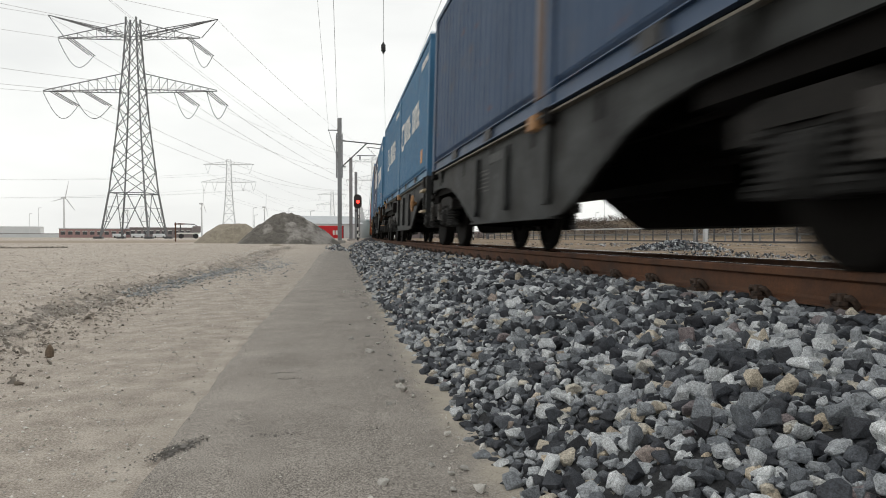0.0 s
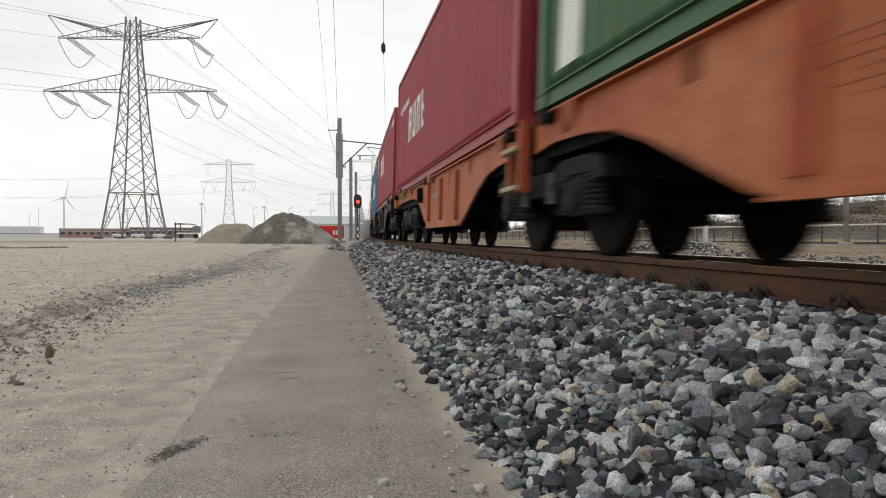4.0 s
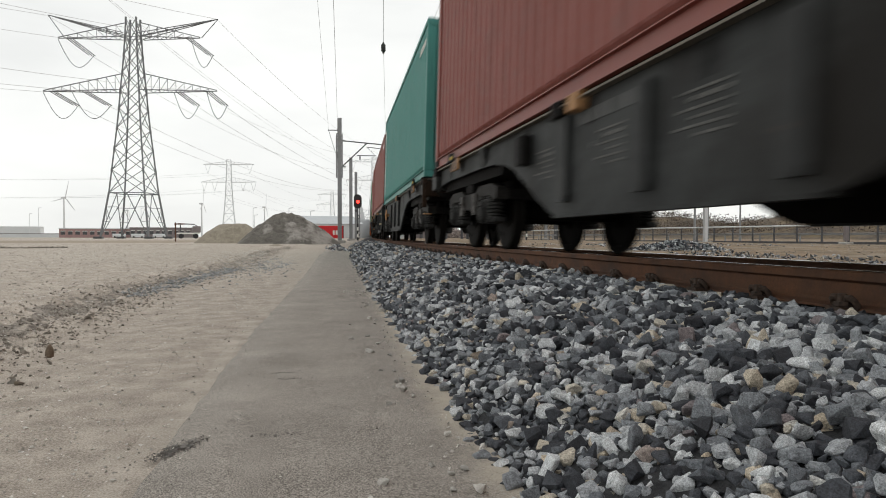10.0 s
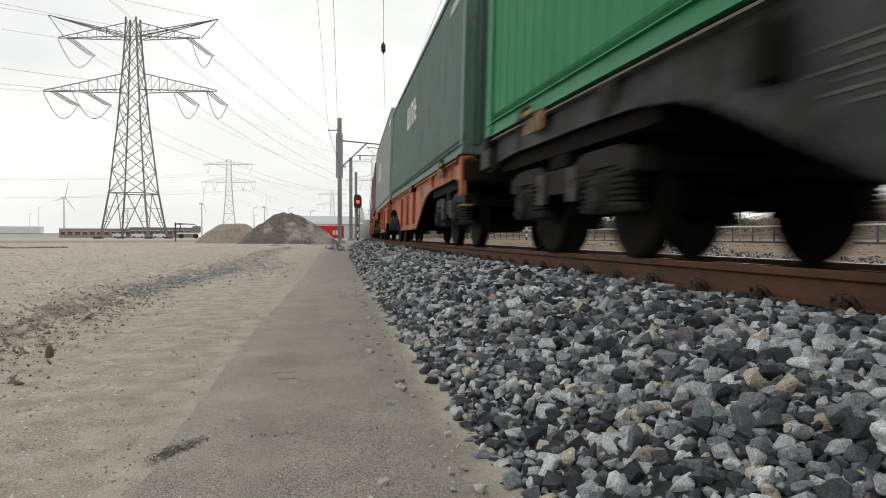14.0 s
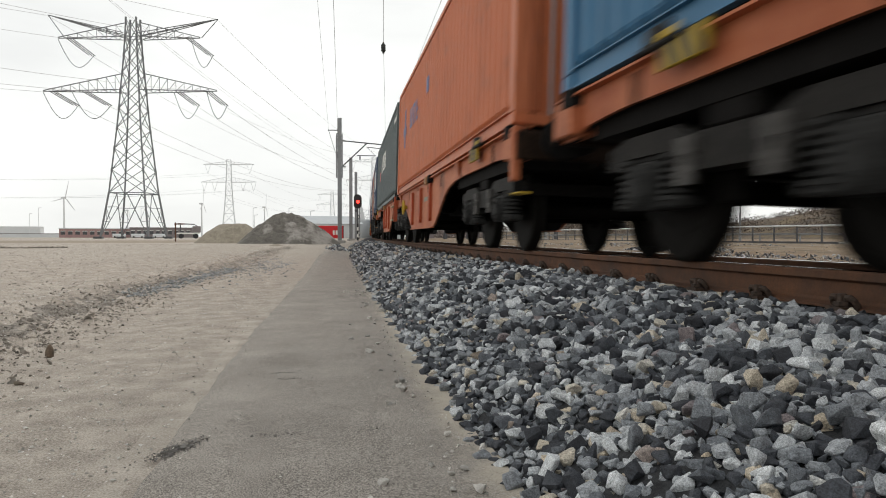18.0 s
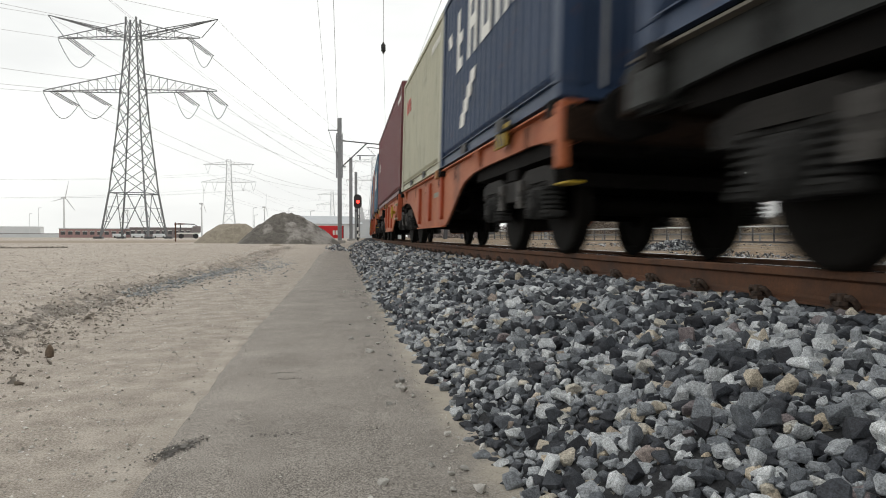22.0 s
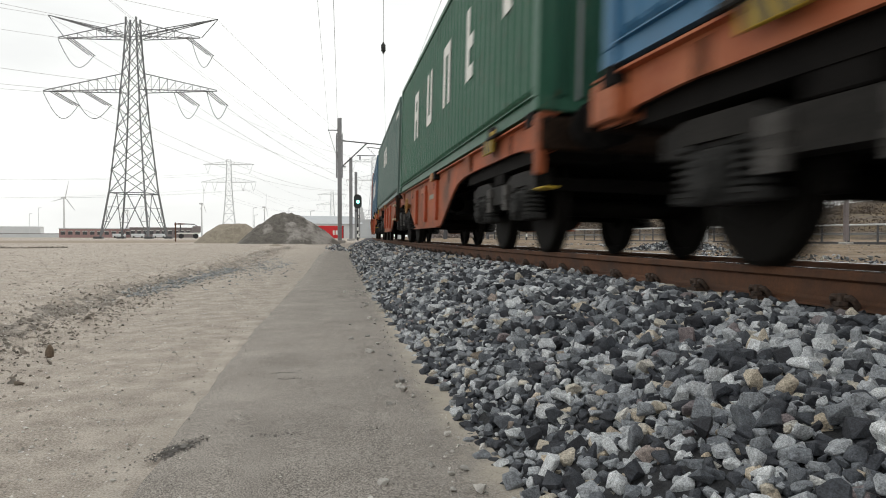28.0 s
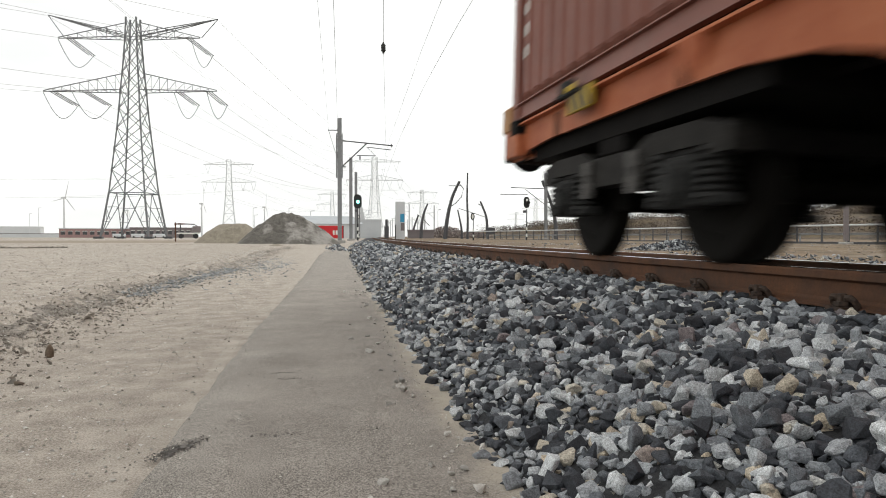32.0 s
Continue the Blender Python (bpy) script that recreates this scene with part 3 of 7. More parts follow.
def centre_frame_mesh():
    bm = boxes((-0.35, 0.35, 0.2, END_Y - 0.1, 0.86, 1.16), (-0.28, 0.28, 3.3, 7.0, 0.64, 0.86))
    for y in (0.9, 2.8, 4.4, 6.0, 7.6, 9.4, 11.4):
        box(bm, -1.16, 1.16, y - 0.07, y + 0.07, 0.98, 1.17)
    # added plates over the bogies: close sky gaps and keep the underside dark
    box(bm, -1.08, 1.08, 8.8, 12.2, 0.85, 1.0)
    box(bm, -1.08, 1.08, 0.16, 2.1, 0.85, 1.0)
    # pipes, brake cylinder and air tank under the floor
    bar(bm, (-0.7, 1.5, 0.95), (-0.7, 11.8, 0.95), 0.025)
    bar(bm, (0.7, 1.5, 0.92), (0.7, 11.8, 0.92), 0.025)
    bar(bm, (-0.6, 4.0, 0.78), (-0.6, 5.3, 0.78), 0.16, sides=14)
    bar(bm, (0.6, 4.6, 0.78), (0.6, 5.2, 0.78), 0.15, sides=14)
    bar(bm, (0.3, 2.6, 0.76), (0.1, 8.4, 0.74), 0.03)
    return bm


def headstock_mesh():
    bm = boxes((-1.22, 1.22, END_Y, END_Y + 0.10, 0.88, 1.15), bevel=0.012)
    return bm


def buffer_mesh():
    return lathe([(0.0, 0.13), (0.05, 0.13), (0.06, 0.10), (0.18, 0.10), (0.19, 0.075), (0.25, 0.075), (0.26, 0.20), (0.29, 0.205), (0.31, 0.18)], "Y", 20)


def handwheel_mesh():
    """A brake wheel with a thick rim and four spokes through a broad hub."""
    bm = lathe([(-0.04, 0.03), (-0.035, 0.055), (0.005, 0.06), (0.12, 0.03)], "X", 14)
    sweep(bm, [(0, 0.158 * math.cos(a * math.pi / 9), 0.158 * math.sin(a * math.pi / 9)) for a in range(19)], 0.021, 6)
    for a in range(4):
        c, d = 0.158 * math.cos(a * math.pi / 4), 0.158 * math.sin(a * math.pi / 4)
        bar(bm, (0, -c, -d), (0, c, d), 0.016, sides=5)
    return bm


def ladder_mesh():
    """The tall post of the step frame at the joint of the wagon."""
    return prism([(0.17, 0.56), (0.25, 0.56), (0.25, 1.0), (0.30, 1.06), (0.30, 1.14), (0.25, 1.16), (0.25, 1.22), (0.17, 1.22)], -0.095, -0.002)


def short_post_mesh():
    return prism([(0.66, 0.56), (0.71, 0.56), (0.71, 0.98), (0.76, 1.02), (0.66, 1.02)], -0.085, -0.002)


def mirrored(bm, k):
    """The same part for the other side of the wagon."""
    if k > 0:
        for v in bm.verts:
            v.co.x = -v.co.x
        bmesh.ops.reverse_faces(bm, faces=bm.faces[:])
    return bm


def step_mesh():
    return boxes((-0.15, -0.035, 0.19, 0.70, -0.022, 0.022), bevel=0.006)


def lifting_plate_mesh():
    return boxes((-0.03, 0.0, -0.22, 0.22, 0.985, 1.145), bevel=0.004)


def stripe_mesh():
    bm = bmesh.new()
    for k in range(3):
        y = -0.215 + k * 0.135
        v = [bm.verts.new(p) for p in ((-0.034, y, 0.99), (-0.034, y + 0.075, 0.99), (-0.034, y + 0.165, 1.14), (-0.034, y + 0.09, 1.14))]
        bm.faces.new(v[::-1])
    return bm


def rib_mesh(lo, half):
    return prism([(-half, FLOOR - 0.05), (half, FLOOR - 0.05), (half, lo + 0.05), (half - 0.03, lo), (0.03 - half, lo), (-half, lo + 0.05)], -0.05, 0.0)


def gusset_mesh():
    """A triangular web between the top flange and the side beam."""
    bm = bmesh.new()
    v = [bm.verts.new(p) for p in ((-0.06, -0.16, FLOOR + 0.034), (-0.06, 0.16, FLOOR + 0.034), (0, 0.16, FLOOR + 0.034), (0, -0.16, FLOOR + 0.034), (0, 0.05, FLOOR - 0.17), (0, -0.05, FLOOR - 0.17))]
    for f in ((0, 1, 2, 3), (0, 5, 4, 1), (0, 3, 5), (1, 4, 2), (2, 4, 5, 3)):
        bm.faces.new([v[i] for i in f])
    bmesh.ops.recalc_face_normals(bm, faces=bm.faces[:])
    return bm


def twistlock_mesh():
    return boxes((-0.12, 0.06, -0.10, 0.10, -0.05, 0.086), (-0.03, 0.03, -0.05, 0.05, 0.086, 0.12), bevel=0.008)


def text_bars_mesh(seed):
    rnd = random.Random(seed)
    bm = bmesh.new()
    for r in range(6):
        y, z = 0.0, -0.048 * r
        while y < 0.40 - 0.13 * (r % 2):
            wd = rnd.uniform(0.03, 0.13)
            box(bm, -0.003, 0.0, y, y + wd, z, z + (0.026 if r == 1 else 0.015))
            y += wd + 0.035
    return bm


def name_bars_mesh():
    """A faded name in large letters, worn to a few strokes."""
    bm = bmesh.new()
    for i, (y, wd) in enumerate(((0.0, 0.16), (0.22, 0.10), (0.38, 0.19), (0.63, 0.12), (0.80, 0.17))):
        box(bm, -0.003, 0.0, y, y + wd, 0.0, 0.10)
        if i % 2:
            box(bm, -0.003, 0.0, y, y + wd * 0.6, -0.19, -0.15)
    return bm


def patch_mesh():
    return boxes((-0.003, 0.0, -0.26, 0.26, -0.04, 0.04))


WHEELSETS = []
HANDWHEELS = {23, -1, 1, 5, 7, 9, 10, 16, 18, 21, 25, 28, 31}


def wagon_half(finish, n, front):
    """Half of a two-part wagon. front: the half whose joint lies away from the camera's side of the pair."""
    paint, ribs = M_WAGON[finish], M_RIB[finish]
    colour = "grey" if finish == "grey" else "orange"
    label = {"grey": "grey steel fish-bellied container wagon on black bogies", "orange": "orange steel fish-bellied container wagon on black bogies", "dirty": "dirt-streaked orange fish-bellied container wagon on black bogies"}[finish]
    th = tagged(empty("container_wagon"), label, "freight wagon", "wagons of the freight train")
    piece("centre_frame", shared("centre_frame", centre_frame_mesh, M_SHADED_GRIME), M_SHADED_GRIME, th, None, "dark underframe with pipes")
    piece("headstock", shared("headstock", headstock_mesh, M_HEADSTOCK), M_HEADSTOCK, th, None, "end beam with the shade between wagons in its colour")
    for k in (-1, 1):
        piece("corner_gusset", shared("corner_gusset%d" % k, lambda: boxes((min(1.02 * k, 1.24 * k), max(1.02 * k, 1.24 * k), END_Y - 0.36, END_Y - 0.002, 0.90, 1.168), bevel=0.012), paint), paint, th)
    for k in (-1, 1):
        turn = pose(0, 0, 0) if k < 0 else Matrix.Diagonal((-1, 1, 1, 1))
        piece("side_beam", shared("side_beam%d" % k, lambda: prism(SIDE, *((-1.16, -1.13) if k < 0 else (1.13, 1.16))), paint), paint, th)
        # added near-black liner: grime and shade cover the inner paint
        piece("beam_back", shared("beam_back%d" % k, lambda: prism(SIDE, *((-1.126, -1.10) if k < 0 else (1.10, 1.126))), M_SHADED_GRIME), M_SHADED_GRIME, th, None, "near-black liner of grime and shade inside the side beam")
        piece("top_flange", shared("top_flange%d" % k, lambda: boxes((min(-1.22 * -k, -1.05 * -k), max(-1.22 * -k, -1.05 * -k), 0.35, END_Y, FLOOR + 0.035, FLOOR + 0.052)), M_EDGE), M_EDGE if colour == "grey" else paint, th, None, "worn upper flange")
        piece("bottom_flange", shared("bottom_flange%d" % k, lambda: boxes((min(1.13 * k, 1.20 * k), max(1.13 * k, 1.20 * k), 3.5, 6.7, 0.305, 0.327)), paint), paint, th)
        for y, lo, wd in ((3.70, 0.40, 0.085), (5.12, 0.43, 0.085), (6.50, 0.43, 0.17)):
            piece("rib", shared("rib%.2f" % lo, lambda: rib_mesh(lo, wd), ribs), ribs, th, Matrix.Translation((-1.16 if k < 0 else 1.16, y, 0)) @ pose(0, 0, 0, 0, 0, 0 if k < 0 else 180))
        for y in (1.05, 9.3):
            piece("gusset", shared("gusset", gusset_mesh, paint), paint, th, Matrix.Translation((1.16 * k, y, 0)) @ pose(0, 0, 0, 0, 0, 0 if k < 0 else 180))
        if k < 0:
            piece("valve_box", shared("valve_box", lambda: boxes((-0.10, 0, -0.10, 0.10, 0.82, 1.10), bevel=0.01), M_SHADED_GRIME), M_SHADED_GRIME, th, Matrix.Translation((1.16 * k, 7.55, 0)) @ pose(0, 0, 0, 0, 0, 0 if k < 0 else 180))
        piece("lifting_plate", shared("lifting_plate", lifting_plate_mesh, M_YELLOW), M_YELLOW if colour == "orange" else M_TAN, th, Matrix.Translation((1.225 * k, 10.72, 0.075)) @ pose(0, 0, 0, 0, 0, 0 if k < 0 else 180), "yellow and black striped plate")
        piece("stripes", shared("stripes", stripe_mesh, M_BLACK), M_BLACK, th, Matrix.Translation((1.225 * k, 10.72, 0.075)) @ pose(0, 0, 0, 0, 0, 0 if k < 0 else 180))
        lever = piece("lock_lever", shared("lock_lever", lambda: boxes((-0.05, 0.0, -0.26, 0.20, FLOOR + 0.01, FLOOR + 0.05), (-0.05, 0.0, -0.10, 0.12, FLOOR + 0.05, FLOOR + 0.13), bevel=0.01), M_GRIME_LIGHT), M_GRIME_LIGHT, th, Matrix.Translation((1.23 * k, 10.95, 0.03)) @ pose(0, 0, 0, 0, 0, 0 if k < 0 else 180), "dark lock lever")
        piece("lever_grip", shared("lever_grip", lambda: boxes((-0.06, -0.05, -0.24, -0.06, FLOOR + 0.03, FLOOR + 0.075), bevel=0.008), M_YELLOW), M_YELLOW, lever, None, "yellow grip")
        if n in HANDWHEELS:
            piece("handwheel", shared("handwheel", handwheel_mesh, M_TAN), {"grey": M_TAN, "orange": M_YELLOW, "dirty": M_OCHRE}[finish], th, pose(1.25 * k, 2.95 if n == 7 else 2.40, 0.84) @ Matrix.Diagonal((-k, 1, 1, 1)))
        tagged(piece("lettering", shared("lettering%d" % (n % 3), lambda: text_bars_mesh(n % 3), M_WHITE), M_STENCIL[finish], th, Matrix.Translation((1.162 * k, 4.25, 0.93)) @ pose(0, 0, 0, 0, 0, 0 if k < 0 else 180)), "rows of small stencilled lettering", kind="stuff")
        if not front:
            for y in (5.45, 6.85):
                tagged(piece("lettering", shared("lettering%d" % ((n + 1) % 3), lambda: text_bars_mesh((n + 1) % 3), M_WHITE), M_STENCIL[finish], th, Matrix.Translation((1.162 * k, y, 0.90)) @ pose(0, 0, 0, 0, 0, 0 if k < 0 else 180)), "rows of small stencilled lettering", kind="stuff")
        tagged(piece("faded_name", shared("faded_name", name_bars_mesh, M_FADED["grey"]), M_FADED[finish], th, Matrix.Translation((1.162 * k, 5.30, 1.0)) @ pose(0, 0, 0, 0, 0, 0 if k < 0 else 180)), "large lettering worn almost away", kind="stuff")
        if colour == "orange":
            piece("data_panel", shared("data_panel", patch_mesh, M_PANEL), M_PANEL, th, Matrix.Translation((1.163 * k, 5.75, 0.865)), "pale grey-green data strip")
        for y in (0.55, 6.2, 6.6, 12.35):
            piece("twistlock", shared("twistlock", twistlock_mesh, M_SHADED_GRIME), M_TAN if y == 6.2 else M_SHADED_GRIME, th, Matrix.Translation((1.13 * k, y, FLOOR)) @ pose(0, 0, 0, 0, 0, 0 if k < 0 else 180))
        if not front:
            lad = piece("step_frame", shared("step_frame%d" % k, lambda: mirrored(ladder_mesh(), k), paint), M_HEADSTOCK if finish == "dirty" else ribs, th, Matrix.Translation((1.17 * k, -0.22, 0)))
            piece("short_post", shared("short_post%d" % k, lambda: mirrored(short_post_mesh(), k), paint), paint, lad)
            for z in (0.60, 0.965):
                piece("step", shared("step%d" % k, lambda: mirrored(step_mesh(), k), M_CREAMSTEP), M_CREAMSTEP, lad, pose(0, 0, z), "worn cream-coloured step")
        buf = piece("buffer", shared("buffer", buffer_mesh, M_SHADED_GRIME), M_SHADED_GRIME, th, pose(0.875 * k, END_Y + 0.12, 1.04), "black round buffer")
        if front:
            cp = piece("corner_plate", shared("corner_plate", lambda: boxes((-0.05, 0.03, -0.07, 0.07, 0.68, 1.20), bevel=0.01), paint), paint if colour == "orange" else M_HEADSTOCK, th, Matrix.Translation((1.20 * k, END_Y - 0.02, 0)) @ pose(0, 0, 0, 0, 0, 0 if k < 0 else 180))
            piece("corner_step", shared("corner_step", lambda: boxes((-0.03, 0.10, -0.20, 0.07, 0.55, 0.57), bevel=0.006), M_CREAMSTEP), M_YELLOW if colour == "orange" else M_TAN, cp, None, "pale worn step")
        elif n == 31:
            piece("rope_hook", shared("rope_hook", lambda: boxes((-0.06, 0.06, -0.14, 0.10, 1.15, 1.40), bevel=0.02), M_TAN), M_TAN, th, Matrix.Translation((1.19 * k, END_Y, 0)) @ pose(0, 0, 0, 0, 0, 0 if k < 0 else 180), "pale yellow corner plate")
    bar_mesh = shared("draw_hook", lambda: bars(((0, END_Y, 1.0), (0, END_Y + 0.4, 1.0), 0.06), ((0, END_Y + 0.3, 1.02), (0, END_Y + 0.38, 0.75), 0.04)), M_SHADED_GRIME)
    piece("draw_hook", bar_mesh, M_SHADED_GRIME, th)
    WHEELSETS.append((bogie(th, PIVOT), n, PIVOT))
    if front:
        WHEELSETS.append((bogie(th, 0.0), n, 0.0))
    return th

# ---- containers ----
C_PAINT = {
    "blue": painted("blue_container_paint", (0.041, 0.148, 0.272), 0.3, 0.60),
    "deep_blue": painted("deep_blue_container_paint", (0.034, 0.068, 0.132), 0.5, 0.75),
    "worn_blue": painted("worn_blue_container_paint", (0.062, 0.144, 0.267), 0.5, 0.75),
    "teal_blue": painted("teal_blue_container_paint", (0.042, 0.112, 0.178), 0.3, 0.75),
    "navy": painted("navy_container_paint", (0.023, 0.045, 0.095), 0.3, 0.52),
    "green": painted("leaf_green_container_paint", (0.046, 0.123, 0.051), 0.35, 0.60),
    "bright_green": painted("bright_green_container_paint", (0.021, 0.216, 0.088), 0.15, 0.45),
    "dark_green": painted("dark_green_container_paint", (0.021, 0.077, 0.068), 0.3, 0.60),
    "forest": painted("forest_green_container_paint", (0.026, 0.105, 0.062), 0.3, 0.60),
    "grey_green": painted("grey_green_container_paint", (0.088, 0.146, 0.127), 0.3, 0.75),
    "slate": painted("slate_grey_container_paint", (0.070, 0.091, 0.091), 0.3, 0.75),
    "light_grey": painted("light_grey_container_paint", (0.267, 0.288, 0.267), 0.25, 0.52),
    "white": painted("white_container_paint", (0.53, 0.57, 0.585), 0.45, 0.55),
    "cream": painted("cream_container_paint", (0.432, 0.422, 0.320), 0.25, 0.45),
    "orange": painted("orange_container_paint", (0.49, 0.138, 0.052), 0.35, 0.60),
    "red": painted("crimson_container_paint", (0.309, 0.031, 0.046), 0.2, 0.52),
    "red_brown": painted("red_brown_container_paint", (0.211, 0.057, 0.043), 0.3, 0.60),
    "maroon": painted("maroon_container_paint", (0.132, 0.036, 0.040), 0.25, 0.52),
    "brown": painted("brown_container_paint", (0.203, 0.072, 0.050), 0.35, 0.60),
    "pale_brown": painted("pale_brown_container_paint", (0.27, 0.125, 0.095), 0.35, 0.60),
    "teal": painted("teal_container_paint", (0.051, 0.221, 0.195), 0.2, 0.45),
}
C_PAINT["rust"] = painted("rusty_brown_paint", (0.11, 0.06, 0.035), 0.6, 0.5)
C_WORDS = {"pale_brown": "pale pinkish-brown", "deep_blue": "dark blue", "worn_blue": "faded steel-blue", "teal_blue": "grey-blue", "navy": "navy blue", "green": "leaf green", "bright_green": "bright green", "dark_green": "dark green", "forest": "forest green", "grey_green": "grey-green", "slate": "slate grey", "light_grey": "light grey", "red": "crimson red", "red_brown": "red-brown"}
M_MARK = {"white": M_WHITE, "yellow": M_YELLOW, "black": M_BLACK, "orange": painted("orange_marking", (0.6, 0.25, 0.03), 0, 0.3), "blue": painted("blue_marking", (0.05, 0.07, 0.2), 0, 0.3), "red": painted("red_marking", (0.5, 0.04, 0.03), 0, 0.3), "grey": painted("grey_marking", (0.3, 0.25, 0.24), 0, 0.4)}
HALF_W = 1.219


def corrugated(length, lo, hi, x, smooth_side=False):
    """A wall panel with trapezoid waves; x is the outer face."""
    bm = bmesh.new()
    y0, y1 = -length / 2 + 0.16, length / 2 - 0.16
    sgn = 1 if x > 0 else -1
    depth = 0.004 if smooth_side else 0.042
    n = int(round((y1 - y0) / 0.278))
    p = (y1 - y0) / n
    ys = []
    for i in range(n):
        b = y0 + i * p
        ys += [(b + 0.02, 0), (b + 0.10, 0), (b + 0.145, depth), (b + 0.235, depth)]
    ys = [(y0, depth)] + ys + [(y1, depth)]
    cols = [[bm.verts.new((x - sgn * (d + 0.012), y, z)) for z in (lo, lo + 0.04, hi - 0.04, hi)] for y, d in ys]
    for c in cols:
        c[0].co.x = x - sgn * 0.075
        c[3].co.x = x - sgn * 0.05
    for a, b in zip(cols, cols[1:]):
        for k in range(3):
            bm.faces.new((a[k], b[k], b[k + 1], a[k + 1]))
    bmesh.ops.recalc_face_normals(bm, faces=bm.faces[:])
    return bm


def channel(x, y0, y1):
    """The bottom rail: a channel open to the outside."""
    k = 1 if x > 0 else -1
    rows = [(0, 0.0), (0.055, 0.0), (0.055, 0.012), (0.045, 0.012), (0.045, 0.152), (0, 0.152), (0, 0.142), (0.035, 0.142), (0.035, 0.012), (0, 0.012)]
    bm = bmesh.new()
    a, b = [[bm.verts.new((x - k * o, y, z)) for o, z in rows] for y in (y0, y1)]
    for i in range(10):
        bm.faces.new((a[i], a[(i + 1) % 10], b[(i + 1) % 10], b[i]))
    bm.faces.new(a[::-1])
    bm.faces.new(b)
    bmesh.ops.recalc_face_normals(bm, faces=bm.faces[:])
    return bm


def end_wall(width, lo, hi, y, sgn):
    bm = bmesh.new()
    n = 9
    p = (width - 0.3) / n
    xs = [(-width / 2 + 0.15, 0.045)]
    for i in range(n):
        b = -width / 2 + 0.15 + i * p
        xs += [(b + 0.02, 0), (b + p * 0.4, 0), (b + p * 0.55, 0.045), (b + p * 0.9, 0.045)]
    xs.append((width / 2 - 0.15, 0.045))
    cols = [[bm.verts.new((x, y - sgn * (d + 0.015), z)) for z in (lo, hi)] for x, d in xs]
    for a, b in zip(cols, cols[1:]):
        bm.faces.new((a[0], b[0], b[1], a[1]))
    return bm


def marks_mesh(spec):
    """Plain blocks for a company mark: rows of (start, base, width, height, slant) on the side wall."""
    bm = bmesh.new()
    x = -HALF_W + 0.006
    for y, z, wd, h, sl in spec:
        v = [bm.verts.new((x + dx, yy, zz)) for dx in (0, 0.004) for yy, zz in ((y, z), (y - wd, z), (y - wd + -sl, z + h), (y - sl, z + h))]
        for f in ((0, 1, 2, 3), (7, 6, 5, 4), (0, 4, 5, 1), (1, 5, 6, 2), (2, 6, 7, 3), (3, 7, 4, 0)):
            bm.faces.new([v[i] for i in f])
    bmesh.ops.recalc_face_normals(bm, faces=bm.faces[:])
    return bm


def clusters(spec):
    """Strokes that touch make one block."""
    groups = []
    for row in spec:
        y, z, wd, h, sl = row
        near = [g for g in groups if any(y + 0.02 > q[0] - q[2] and y - wd - 0.02 < q[0] and z + h + 0.02 > q[1] and z - 0.02 < q[1] + q[3] for q in g)]
        groups = [g for g in groups if g not in near] + [sum(near, []) + [row]]
    return groups


def word(y, z, n, wd, h, gap=None, slant=0.0):
    """A row of n blocks that stands for a company name, running towards the camera's end."""
    gap = wd * 1.45 if gap is None else gap
    out = []
    for i in range(n):
        yy = y - i * gap
        t = wd * 0.3
        kind = (i * 7 + n) % 4
        out.append((yy, z, t, h, slant))
        if kind != 1:
            out.append((yy - wd + t, z, t, h, slant))
        if kind in (0, 1):
            out.append((yy - t, z + h * 0.42, wd - 2 * t, h * 0.18, 0))
        if kind in (2, 0):
            out.append((yy - t, z + h * 0.82, wd - 2 * t, h * 0.18, 0))
        if kind in (1, 3):
            out.append((yy - t, z, wd - 2 * t, h * 0.18, 0))
    return out


